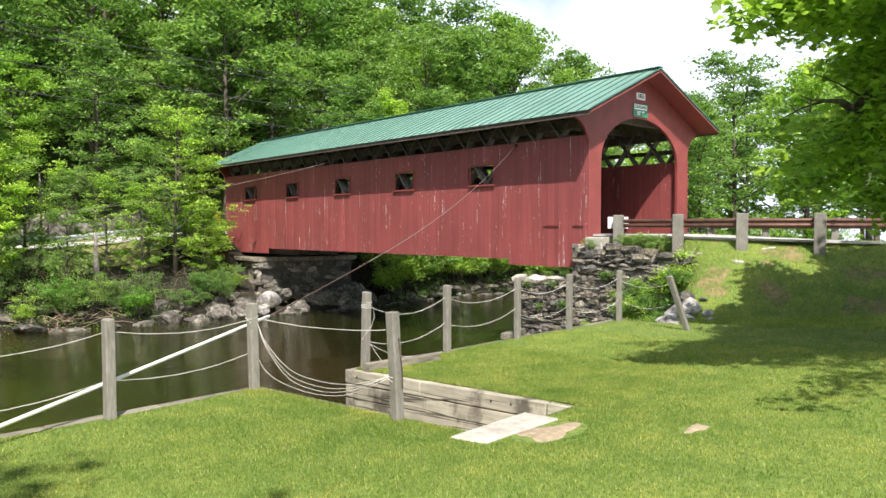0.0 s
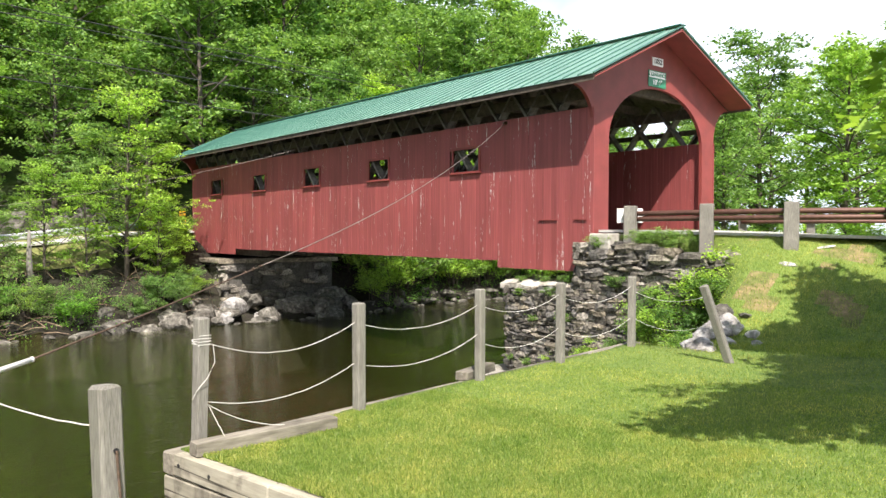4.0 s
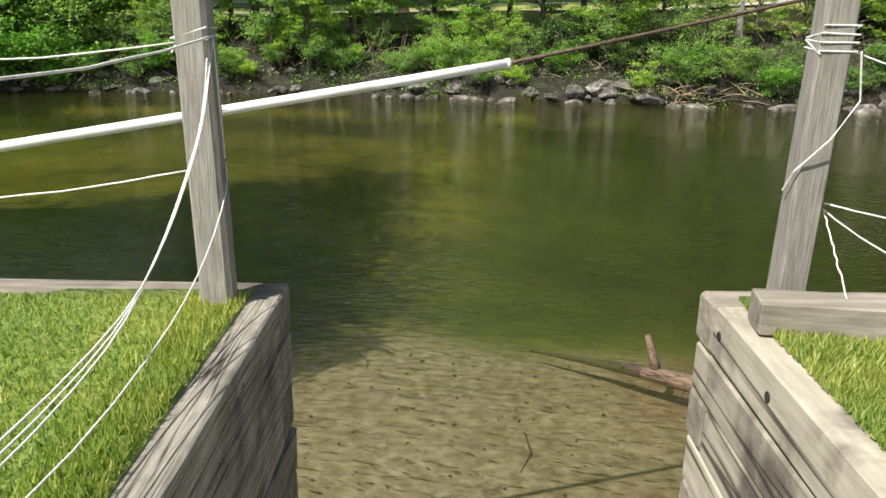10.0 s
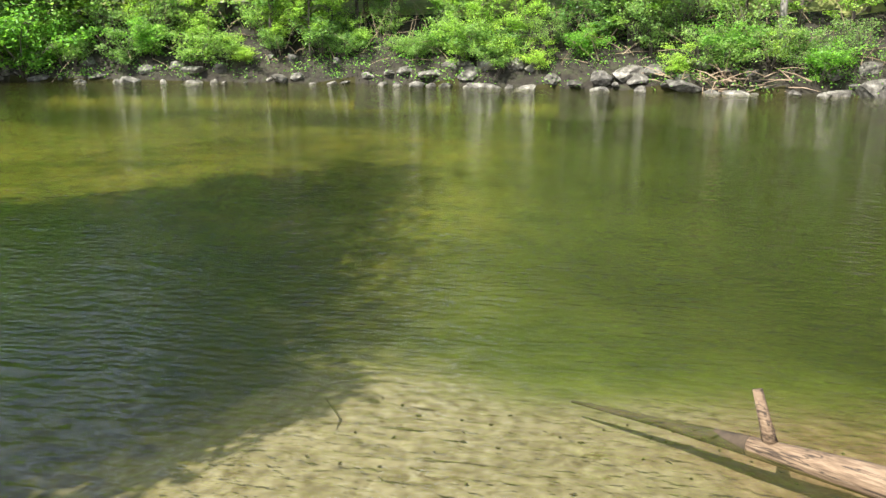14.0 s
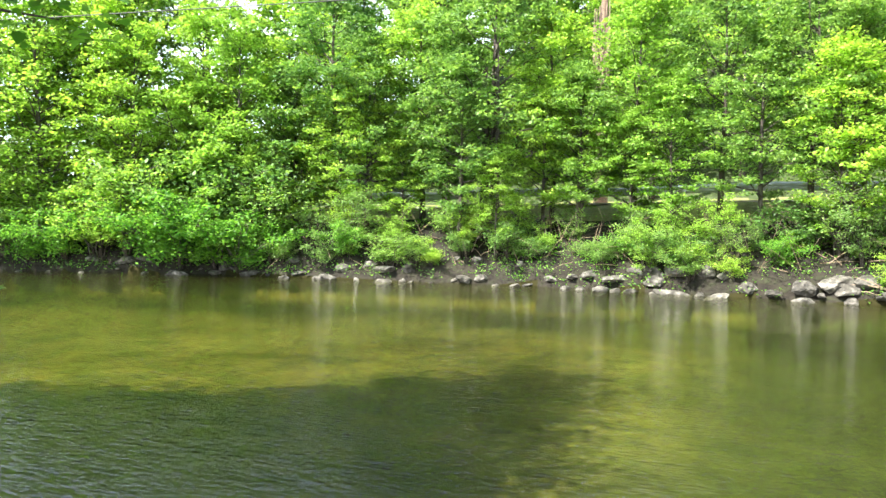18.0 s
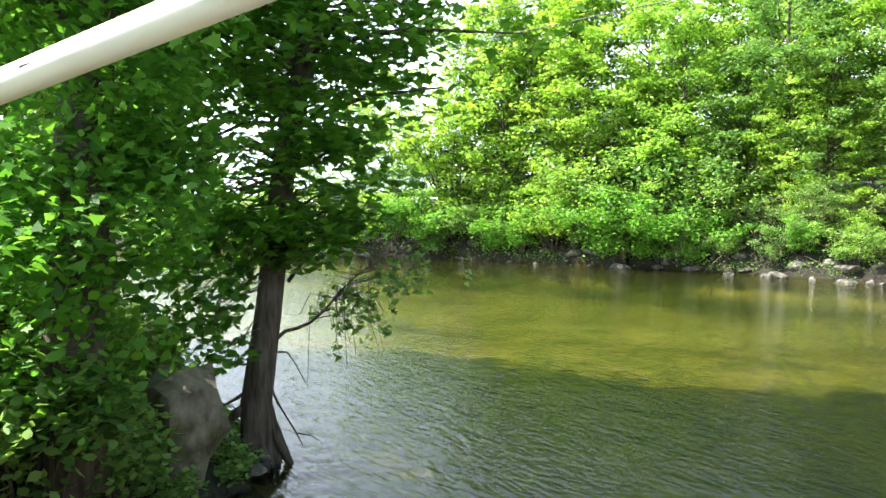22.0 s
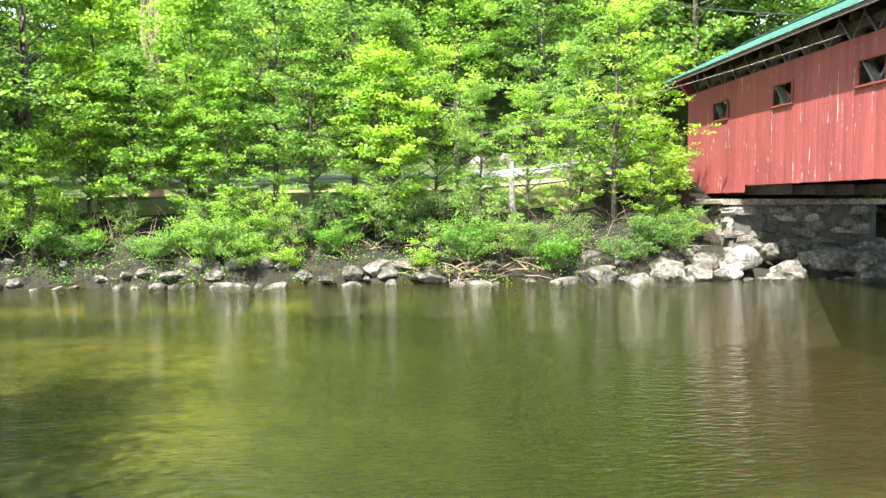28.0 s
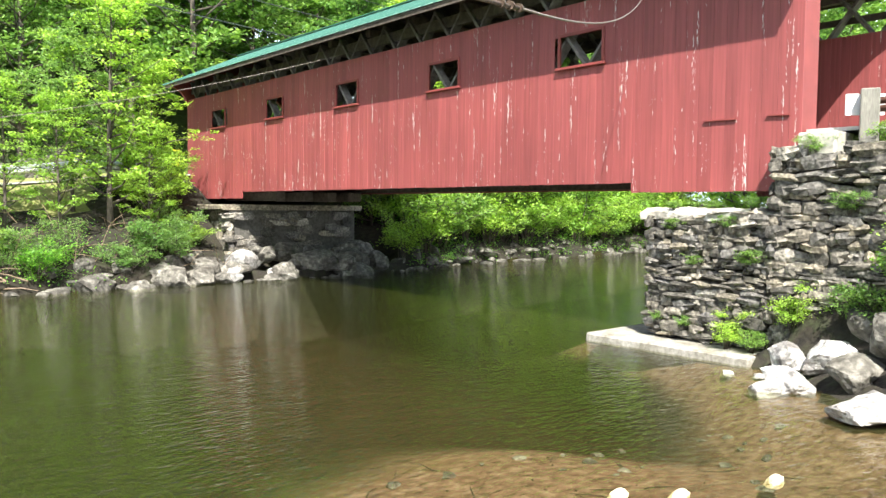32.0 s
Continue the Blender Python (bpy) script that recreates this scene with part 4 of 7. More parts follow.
def rubble(parent, x, y0, y1, z0, z1, seed, course=(0.08, 0.19), length=(0.16, 0.52), top=None, face=-1):
    r = random.Random(seed)
    z = z0
    while z < z1 - 0.03:
        h = min(r.uniform(*course), z1 - z)
        y = y0 - r.uniform(0, 0.2)
        while y < y1:
            w = r.uniform(*length)
            a, b = max(y, y0), min(y + w, y1)
            if b - a > 0.07 and (top is None or z + h * 0.6 < top((a + b) / 2)):
                m = Matrix.LocRotScale((x + face * r.uniform(-0.03, 0.035), (a + b) / 2, z + h / 2 + 0.05 * math.sin(1.9 * a + 2.3 * z) + r.uniform(-0.025, 0.025)), Euler((r.uniform(-0.16, 0.16), r.uniform(-0.12, 0.12), (0 if face < 0 else math.pi) + r.uniform(-0.22, 0.22))), (r.uniform(0.8, 1.6), (b - a) * r.uniform(1.04, 1.22), h * r.uniform(1.08, 1.4)))
                place("stone", STONES[r.randrange(10)], parent, m=m)
            y += w
        z += h


def block(name, x0, x1, y0, y1, z0, z1, mat, parent=None, label="", ch=0.02):
    return timber(name, ((x0 + x1) / 2, y0, (z0 + z1) / 2), ((x0 + x1) / 2, y1, (z0 + z1) / 2), x1 - x0, z1 - z0, mat, parent, label, ch=ch)


pier = thing("bridge_abutment", (2.5, 1.6, -1.9), "dry-laid grey stone abutment carrying the near end of the bridge", "abutment")
block("core", -0.02, 5.2, 0.3, 2.52, -2.5, 0.40, M_MORTAR, pier, "dark joints between the stones")
block("core", -0.04, 5.2, -4.2, 0.36, -2.5, 1.28, M_MORTAR, pier, "dark joints between the stones")
_cb = bmesh.new()
bmesh.ops.create_grid(_cb, x_segments=10, y_segments=18, size=0.5)
_ext = bmesh.ops.extrude_face_region(_cb, geom=_cb.faces[:])
for _v in _ext["geom"]:
    if isinstance(_v, bmesh.types.BMVert):
        _v.co.z = 1.0
bmesh.ops.recalc_face_normals(_cb, faces=_cb.faces[:])
for _v in _cb.verts:
    _e = 1 - 0.10 * max(0, noise.noise(_v.co * 4.0 + Vector((0, 0, 5))))
    _q = Vector((0.45 + 1.5 * _v.co.x * _e, 1.70 + 2.22 * _v.co.y * _e, 0.27 + (0.20 if _v.co.z > 0.5 else 0) * (1 - 0.9 * max(0, abs(_v.co.x) - 0.44) * 8)))
    _v.co = _q + Vector((noise.noise(_q * 3), noise.noise(_q * 3 + Vector((9, 0, 0))), 0.8 * noise.noise(_q * 4 + Vector((0, 9, 0))))) * 0.06
_cm = bpy.data.meshes.new("cap_slab")
_cb.to_mesh(_cm)
_cb.free()
_cm.materials.append(M_CAPSTONE)
place("cap_slab", _cm, pier, "rough pale stone cap slab")
block("bearing_block", -0.22, 0.5, -0.55, 0.02, 1.30, 1.66, M_CONCRETE, pier, "pale concrete end block", ch=0.02)
rubble(pier, -0.14, 0.42, 2.72, -1.80, 0.38, 21, course=(0.045, 0.16), length=(0.09, 0.46))
rubble(pier, -0.16, -4.2, 0.42, -1.75, 1.42, 22, course=(0.055, 0.19), length=(0.10, 0.52), top=lambda y: 1.42 + 0.12 * math.sin(y * 3.1) - max(0, -y - 2.2) * 0.25)
# stones of the river face, seen edge-on at the corner
_rq = random.Random(25)
for k in range(44):
    m = Matrix.LocRotScale((_rq.uniform(-0.05, 1.2) if k > 15 else 0.08, 2.55, -1.68 + (2.0 * _rq.random() if k > 15 else k * 0.13)), Euler((_rq.uniform(-0.1, 0.1), 0, math.pi * 1.5 + _rq.uniform(-0.15, 0.15))), (1.1, _rq.uniform(0.3, 0.5), _rq.uniform(0.12, 0.18)))
    place("stone", STONES[k % 10], pier, m=m)
foot = thing("concrete_footing", (-0.5, 2.0, -2.06), "low pale concrete footing ledge at the waterline of the abutment", "footing")
block("ledge", -0.92, -0.02, 0.35, 3.55, -2.06, -1.86, M_FOOTING, foot, ch=0.03)
block("ledge", -0.03, 5.4, 2.55, 3.55, -2.06, -1.865, M_FOOTING, foot, ch=0.03)

fpier = thing("far_abutment", (2.5, 22.6, -1.9), "grey stone abutment carrying the far end of the bridge", "abutment")
block("core", -0.05, 5.2, 20.2, 25.6, -2.5, 0.30, M_MORTAR, fpier, "dark joints between the stones")
block("cap_slab", -0.55, 5.4, 19.95, 25.6, 0.30, 0.50, M_STONE, fpier, "worn grey cap slab", ch=0.04)
rubble(fpier, -0.12, 20.1, 25.2, -1.6, 0.30, 31, course=(0.14, 0.3), length=(0.3, 0.8))
block("wing_wall", -1.15, -0.25, 23.9, 24.6, -0.4, 1.5, M_CONCRETE, fpier, "grey concrete wing wall beside the portal", ch=0.04)
# end face towards the river
_r = random.Random(33)
for k in range(46):
    x, z = _r.uniform(-0.1, 5.0), -1.5 + 1.75 * _r.random()
    m = Matrix.LocRotScale((x, 20.14, z), Euler((_r.uniform(-0.1, 0.1), _r.uniform(-0.1, 0.1), math.pi / 2)), (1.2, _r.uniform(0.4, 0.9), _r.uniform(0.2, 0.36)))
    place("stone", STONES[k % 10], fpier, m=m)

# ---- landing: timber-walled steps, retaining walls ----
def crib(name, label, runs, mat_of):
    t = thing(name, runs[0][0], label, "retaining wall")
    r = random.Random(len(label))
    for p0, p1, mat in runs:
        timber("timber", p0, p1, 0.15, r.uniform(0.1755, 0.180), mat, t, ch=0.010, skew=0.003, rnd=r)
    return t


TH = 0.185


def courses(a, b, levels, mat, cuts, seed):
    """Stacked timbers from a to b (plan points), each course broken at other places."""
    r = random.Random(seed)
    out = []
    for k in range(levels):
        z = -TH / 2 - k * TH
        ts = sorted([0.0, 1.0] + [min(0.95, max(0.05, c + r.uniform(-0.12, 0.12))) for c in cuts])
        for t0, t1 in zip(ts[:-1], ts[1:]):
            p0, p1 = Vector(a).lerp(Vector(b), t0), Vector(a).lerp(Vector(b), t1)
            g = (p1 - p0).normalized() * 0.003
            s = Vector((r.uniform(-1, 1), r.uniform(-1, 1), 0)) * 0.006
            out.append(((p0.x + g.x + s.x, p0.y + g.y + s.y, z + r.uniform(-0.002, 0.002)), (p1.x - g.x + s.x, p1.y - g.y + s.y, z), mat))
    return out


def wall_runs(corner_in, end, along_first, levels, mat, cuts, seed):
    """A stack whose courses alternately run through to the corner or stop a timber short of it."""
    runs = []
    for k in range(levels):
        through = (k % 2 == 0) == along_first
        p = Vector(corner_in) + (Vector(end) - Vector(corner_in)).normalized() * (0.0 if through else 0.155)
        one = courses(p, end, 1, mat, cuts, seed + k)
        runs += [((a.x if isinstance(a, Vector) else a[0], a[1], a[2] - k * TH), (b[0], b[1], b[2] - k * TH), m) for a, b, m in one]
    return runs


crib("slot_wall", "dark weathered timber wall beside the landing steps, cracked and stained", wall_runs(uv(-0.075, 0.0), uv(-0.075, -3.05), False, 12, M_TIMBER_DARK, [0.55], 5), None)
crib("slot_wall", "pale weathered timber wall beside the landing steps", wall_runs(uv(1.495, 0.0), uv(1.495, -3.95), False, 12, M_TIMBER_V, [0.35, 0.75], 60), None)
crib("river_wall", "weathered timber retaining wall along the lawn edge", wall_runs(uv(0.0, -0.077), uv(-4.2, -0.077), True, 12, M_TIMBER, [0.3, 0.65], 120), None)
crib("river_wall", "weathered timber retaining wall along the lawn edge", wall_runs(uv(1.42, -0.077), uv(9.3, -0.077), True, 12, M_TIMBER, [0.25, 0.5, 0.75], 180), None)
# bolt holes on the top timbers: flat black discs paint their inner shade
holes = []
for u, sgn in ((0.0015, 1), (1.4185, -1)):
    for v in (-0.22, -0.62, -2.35, -2.62):
        c = uv(u, v, -0.085)
        holes.append(tube([c - EU * 0.002 * sgn, c + EU * 0.0015 * sgn], 0.016, 10))
tagged(place("bolt_holes", mesh_py("bolt_holes", *joined(holes), M_BLACK)), "black discs for the shade inside bolt holes in the top wall timbers", "bolt hole", kind="stuff")
_r = random.Random(40)
log = timber("timber_beam", uv(1.47, -0.34, 0.052), uv(2.72, -0.49, 0.052), 0.135, 0.10, M_TIMBER, None, ch=0.005, skew=0.002, rnd=_r)
tagged(log, "loose weathered timber lying along the lawn edge", "timber")
beam2 = timber("timber_beam", uv(5.05, -0.02, 0.05), uv(5.75, 0.10, 0.06), 0.16, 0.10, M_TIMBER, None, ch=0.012, skew=0.004, rnd=_r)
tagged(beam2, "short weathered timber end on the river wall", "timber")

steps = thing("landing_steps", uv(0.72, -1.7, -1.2), "pale concrete steps going down between timber walls to the water", "steps")
for k in range(1, 7):
    v0 = -3.48 + 0.535 * (k - 1)
    v1 = v0 + 0.56
    z = -0.17 * k
    a, b = uv(0.02, (v0 + v1) / 2), uv(1.40, (v0 + v1) / 2)
    timber("step", (a.x, a.y, (z - 2.2) / 2), (b.x, b.y, (z - 2.2) / 2), v1 - v0 - 0.004, z + 2.2, M_CONCRETE, steps, ch=0.012)
a, b = uv(-0.37, -3.40, -0.045), uv(0.80, -3.40, -0.045)
timber("top_slab", a, b, 0.40, 0.16, M_CONCRETE, steps, "bright worn concrete top step", ch=0.015)

# bare sand where the lawn is worn behind the steps
def patch(name, cu, cv, ru, rv, mat, label, seed, lift=0.012):
    r = random.Random(seed)
    vs, fs = [], []
    c = uv(cu, cv)
    vs.append(Vector((c.x, c.y, gz(c.x, c.y) + lift)))
    n = 26
    for k in range(n):
        t = 2 * math.pi * k / n
        q = 1 + 0.22 * math.sin(3 * t + seed) + r.uniform(-0.12, 0.12)
        for s in (0.55, 1.0):
            p = uv(cu + ru * q * s * math.cos(t), cv + rv * q * s * math.sin(t))
            vs.append(Vector((p.x, p.y, gz(p.x, p.y) + (lift if s < 1 else -0.02))))
    for k in range(n):
        a, b = 1 + 2 * k, 1 + 2 * ((k + 1) % n)
        fs += [(0, a, b), (a, a + 1, b + 1, b)]
    tagged(place(name, mesh_py(name, vs, fs, mat, True)), label, "ground patch", kind="structure")


patch("dirt_patch", 0.30, -3.80, 0.50, 0.27, M_DIRT, "bare trodden sand behind the top step", 2)
patch("dirt_patch", 1.12, -4.80, 0.27, 0.10, M_DIRT, "worn bare earth patch in the lawn", 5)

# ---- rope fence ----
def post(at, height, lean=(0, 0), w=0.098, label="square weathered grey fence post", z0=None, seed=0):
    r = random.Random(seed)
    x, y = at
    z = gz(x, y) if z0 is None else z0
    base = Vector((x, y, z - 0.25))
    tip = Vector((x + lean[0], y + lean[1], z + height))
    ob = timber("fence_post", base, tip, w, w, M_POST, None, up=EV, ch=0.012, skew=0.004, rnd=r)
    return tagged(ob, label, "post", "rope fence posts"), tip, w


def P2(u, v):
    p = uv(u, v)
    return (p.x, p.y)


posts = {}
for nm, uvp, h, lean, lab in (("a", (-1.87, -0.22), 0.97, (-0.02, 0.0), ""), ("b", (-0.17, -0.205), 1.0, (-0.03, 0.02), ""),
                              ("c", (1.63, -0.15), 1.02, (0.03, 0.0), ""), ("e", (3.30, -0.20), 1.02, (0.0, 0.01), ""), ("f", (5.16, -0.20), 1.05, (0, 0), ""),
                              ("g", (6.84, -0.22), 1.04, (0, 0), ""), ("h", (8.75, -0.27), 1.04, (0.0, 0.0), ""), ("i", (8.30, -1.95), 1.0, (-0.36, 0.25), "old grey fence post leaning over")):
    posts[nm] = post(P2(*uvp), h, lean, seed=ord(nm), z0=-0.01 if nm not in "i" else None, label=lab or "square weathered grey fence post by the water")
posts["d"] = post(P2(-0.165, -2.42), 1.05, (-0.02, 0.09), w=0.102, seed=77, z0=-0.01, label="stout cracked grey fence post beside the landing steps")


def pt(nm, z, side=0.0):
    ob, tip, w = posts[nm]
    p = Vector(tip)
    return Vector((p.x, p.y, 0)) + EU * side + Vector((0, 0, z))


def rope(p0, p1, drop, rad=0.0032, seed=0, label="white rope strung between the fence posts", n=16):
    ob = place("rope", mesh_py("rope", *tube(sag(p0, p1, drop, n, 0.0025, seed), rad, 6), M_ROPE, True))
    return tagged(ob, label, "rope", "fence ropes")


S = 0.055
rope(pt("a", 0.83, S), pt("b", 0.80, -S), 0.07, seed=1)
rope(pt("a", 0.36, S), pt("b", 0.42, -S), 0.07, seed=2)
rope(pt("a", 0.83, -S), pt("a", 0.80, -2.0), 0.10, seed=3)
rope(pt("a", 0.36, -S), pt("a", 0.33, -2.0), 0.10, seed=4)
rope(pt("c", 0.80, S), pt("e", 0.83, -S), 0.16, seed=5)
rope(pt("c", 0.34, S), pt("e", 0.45, -S), 0.13, seed=6)
rope(pt("e", 0.80, S), pt("f", 0.86, -S), 0.13, seed=7)
rope(pt("e", 0.42, S), pt("f", 0.53, -S), 0.13, seed=8)
rope(pt("f", 0.84, S), pt("g", 0.88, -S), 0.13, seed=9)
rope(pt("f", 0.42, S), pt("g", 0.45, -S), 0.13, seed=10)
rope(pt("g", 0.84, S), pt("h", 0.88, -S), 0.14, seed=11)
rope(pt("g", 0.38, S), pt("h", 0.42, -S), 0.14, seed=12)
rope(pt("h", 0.82, S), pt("i", 0.85, -S * 0.5), 0.10, seed=13)
rope(pt("h", 0.42, S), pt("i", 0.48, 0.05), 0.12, seed=14)
bt = pt("b", 0.82, S)
dt = pt("d", 0.42, 0) + EV * 0.08
for k, (lo, sd) in enumerate(((0.0, 0.0), (-0.05, 0.03), (-0.09, 0.05))):
    cp = [bt + Vector((0, -0.02 * k, -0.02 * k))]
    for f, z in ((0.06, 0.62), (0.13, 0.49), (0.24, 0.35), (0.37, 0.26), (0.6, 0.235), (0.8, 0.28), (1.0, 0.40)):
        q = bt.lerp(dt, f)
        cp.append(Vector((q.x, q.y, z + lo * math.sin(math.pi * f))) - EU * sd * math.sin(math.pi * f))
    tagged(place("rope", mesh_py("rope", *tube(dense(cp, 3), 0.0024, 6), M_ROPE, True)), "white rope hanging slack from post to post", "rope", "fence ropes")
rope(bt, pt("d", 0.86, 0.0) + EV * 0.07, 0.05, 0.0034, 33, "white rope strung from post to post")
cp = [pt("b", 0.45, S + 0.008), pt("b", 0.36, S + 0.012) - EV * 0.03]
for f, z in ((0.10, 0.22), (0.25, 0.13), (0.5, 0.09), (0.75, 0.16), (1.0, 0.38)):
    q = bt.lerp(dt, f)
    cp.append(Vector((q.x, q.y, z)))
tagged(place("rope", mesh_py("rope", *tube(dense(cp, 3), 0.0024, 6), M_ROPE, True)), "white rope hanging slack from post to post", "rope", "fence ropes")
rope(bt, pt("b", 0.46, S + 0.008), 0.0, 0.0032, seed=30, label="white rope hanging down a fence post", n=3)
rope(pt("c", 0.32, S), uv(2.25, -0.43, 0.105), 0.05, 0.0028, 31, "thin white cord tied to the loose timber")
rope(pt("c", 0.32, S), uv(1.72, -0.37, 0.105), 0.0, 0.0028, 32, "thin white cord tied to the loose timber")


def wrap(nm, z, turns, seed, rad=0.0030):
    ob, tip, w = posts[nm]
    r = random.Random(seed)
    pts = []
    h = w / 2 + rad
    c = Vector((tip.x, tip.y, 0))
    for k in range(turns):
        for a, b in ((-h, -h), (h, -h), (h, h), (-h, h)):
            pts.append(c + EU * a + EV * b + Vector((0, 0, z - k * 0.016 + r.uniform(-0.022, 0.022))))
    pts.append(pts[0] + Vector((0, 0, -0.02 * turns)))
    return tagged(place("rope_lashing", mesh_py("rope_lashing", *tube(pts, rad, 6), M_ROPE)), "white rope wound round a fence post", "rope", "rope lashings")


wrap("b", 0.83, 2, 1)
wrap("c", 0.85, 4, 2)
wrap("d", 0.43, 2, 3)
tail = [pt("c", 0.80, 0.05) - EV * 0.08, pt("c", 0.66, 0.08) - EV * 0.06, pt("c", 0.55, 0.0) - EV * 0.085, pt("c", 0.45, -0.075) - EV * 0.05, pt("c", 0.38, -0.08)]
tagged(place("rope", mesh_py("rope", *tube(tail, 0.0030, 6), M_ROPE)), "loose rope end hanging down a fence post", "rope", "fence ropes")
# slot with a rusty bar in the stout post
d_ob, d_tip, d_w = posts["d"]
hp = [pt("d", 0.78, 0.0) - EV * (d_w / 2 + 0.004), pt("d", 0.60, 0.005) - EV * (d_w / 2 + 0.012), pt("d", 0.42, 0.01) - EV * (d_w / 2 + 0.012), pt("d", 0.30, 0.015) - EV * (d_w / 2 + 0.004)]
hp = [Vector((d_tip.x, d_tip.y, 0)) + EU * s - EV * (d_w / 2 + o) - Vector((d_tip.x - P2(-0.165, -2.42)[0], d_tip.y - P2(-0.165, -2.42)[1], 0)) * (1 - z / 1.06) + Vector((0, 0, z)) for z, s, o in ((0.78, 0.008, 0.003), (0.60, 0.010, 0.012), (0.48, 0.016, 0.012), (0.33, 0.018, 0.003))]
tagged(place("rusty_bar", mesh_py("rusty_bar", *tube(hp, 0.006, 6), M_CABLE)), "bent rusty bar on the face of a fence post", "bar")
# two black discs on the face, painted shade of the post's holes
hole = tube([hp[0] + EV * 0.006, hp[0] - EV * 0.001], 0.011, 10)
hole2 = tube([hp[3] + EV * 0.006, hp[3] - EV * 0.001], 0.011, 10)
tagged(place("bolt_holes", mesh_py("bolt_holes", *joined([hole, hole2]), M_BLACK)), "black discs for the shade inside holes in the post", "bolt hole", kind="stuff")

# ---- guy cable from the bridge to the lawn with its white pipe guard ----
CAB0, CEYE, CAB1 = Vector((-0.05, 2.95, 4.50)), Vector((-9.88, -3.21, 1.28)), Vector((-12.6, -4.856, 0.687))
cdir = (CAB1 - CEYE).normalized()
guy = thing("guy_cable", CAB1, "rusty steel guy cable stayed from the bridge wall to the lawn", "cable")
place("cable", mesh_py("cable", *tube(sag(CEYE, CAB1, 0.01, 8), 0.0085, 8), M_CABLE, True), guy)
place("wire", mesh_py("wire", *tube(sag(CAB0, CEYE, 0.27, 24), 0.0065, 6), M_GUYWIRE, True), guy, "thin dull grey upper wire")
place("anchor_eye", mesh_py("anchor_eye", *tube([CAB0 + Vector((0.06, 0, 0)), CAB0 + Vector((-0.10, -0.02, -0.01))], [0.05, 0.03], 8), M_CABLE), guy, "rusty anchor bolt")
for k in range(3):
    q = CEYE + cdir * (0.02 + 0.16 * k)
    place("clamp", mesh_py("clamp", *tube([q - cdir * 0.016, q + cdir * 0.016], 0.019, 8), M_CABLE), guy, "small rusty cable clamp")
PIPE_END = Vector((-17.25, -7.314, -0.031))
pipe = thing("pipe_guard", PIPE_END, "white plastic pipe sleeved over the guy cable as a guard", "pipe")
place("pipe", mesh_py("pipe", *tube(sag(CAB1, PIPE_END, 0.01, 12), 0.0195, 16), M_PVC, True), pipe)
place("end_rim", mesh_py("end_rim", *tube([CAB1 - cdir * 0.004, CAB1 + cdir * 0.012], 0.0215, 16), M_PVC, True), pipe)
_pr = random.Random(8)
_pd = (PIPE_END - CAB1).normalized()
_pu = _pd.cross(Vector((0, 0, 1))).normalized()
_pw = _pu.cross(_pd)
specks = []
for k in range(60):
    q = CAB1 + _pd * _pr.uniform(0.05, 5.0)
    a = _pr.gauss(-1.57, 0.6)
    o = _pu * math.cos(a) + _pw * math.sin(a)
    L = _pr.uniform(0.004, 0.022)
    specks.append(tube([q + o * 0.0185 - _pd * L, q + o * 0.0185 + _pd * L], [0.0012, 0.0022], 5))
place("dirt_specks", mesh_py("dirt_specks", *joined(specks), M_BLACK), pipe, "dark dirt specks under the pipe")
C2 = sag((-0.05, 13.1, 4.76), (-14.0, 21.5, 2.0), 0.5, 20)
tagged(place("guy_cable", mesh_py("guy_cable", *tube(C2, 0.007, 6), M_GUYWIRE, True)), "thin steel guy cable running from the bridge to the far bank", "cable")
# ---- near road guard rail ----
rail = thing("guard_rail", (-0.2, -1.0, 1.5), "brown steel guard rail on weathered wooden posts beside the road", "guard rail")
GP = [(0.08, -0.90), (0.12, -2.75), (0.32, -4.4), (1.15, -5.9), (2.7, -7.1), (5.0, -7.95), (7.2, -9.0), (10, -10.1)]
for k, (x, y) in enumerate(GP):
    z = gz(x, y)
    timber("post", (x, y, z - 0.3), (x + 0.01, y, 2.27), 0.26, 0.22, M_POST, rail, up=(1, 0.4, 0), ch=0.015)
gl = dense(GP, 4)
for dz, rr in ((2.10, 0.055), (1.98, 0.055)):
    place("rail_beam", mesh_py("rail_beam", *tube([Vector((x + 0.13, y + 0.05, dz)) for x, y in gl], rr, 8), M_RUSTRAIL, True), rail)
timber("end_board", (0.22, -0.78, 1.90), (0.22, -0.78, 2.22), 0.56, 0.03, M_WHITE, rail, "white end board", up=(-0.75, -0.66, 0), ch=0.006)
rail2 = thing("guard_rail", (5.4, -0.8, 1.5), "brown steel guard rail on the far side of the road", "guard rail")
GP2 = [(5.35, -0.6), (5.6, -2.3), (6.5, -4.0), (8.2, -5.5), (10.8, -6.8), (14.5, -8.1), (19, -9.2)]
for x, y in GP2:
    timber("post", (x, y, gz(x, y) - 0.3), (x, y, 2.25), 0.20, 0.20, M_POST, rail2, up=(1, 0.4, 0), ch=0.015)
for dz in (2.10, 1.98):
    place("rail_beam", mesh_py("rail_beam", *tube([Vector((x - 0.13, y - 0.05, dz)) for x, y in dense(GP2, 4)], 0.055, 8), M_RUSTRAIL, True), rail2)

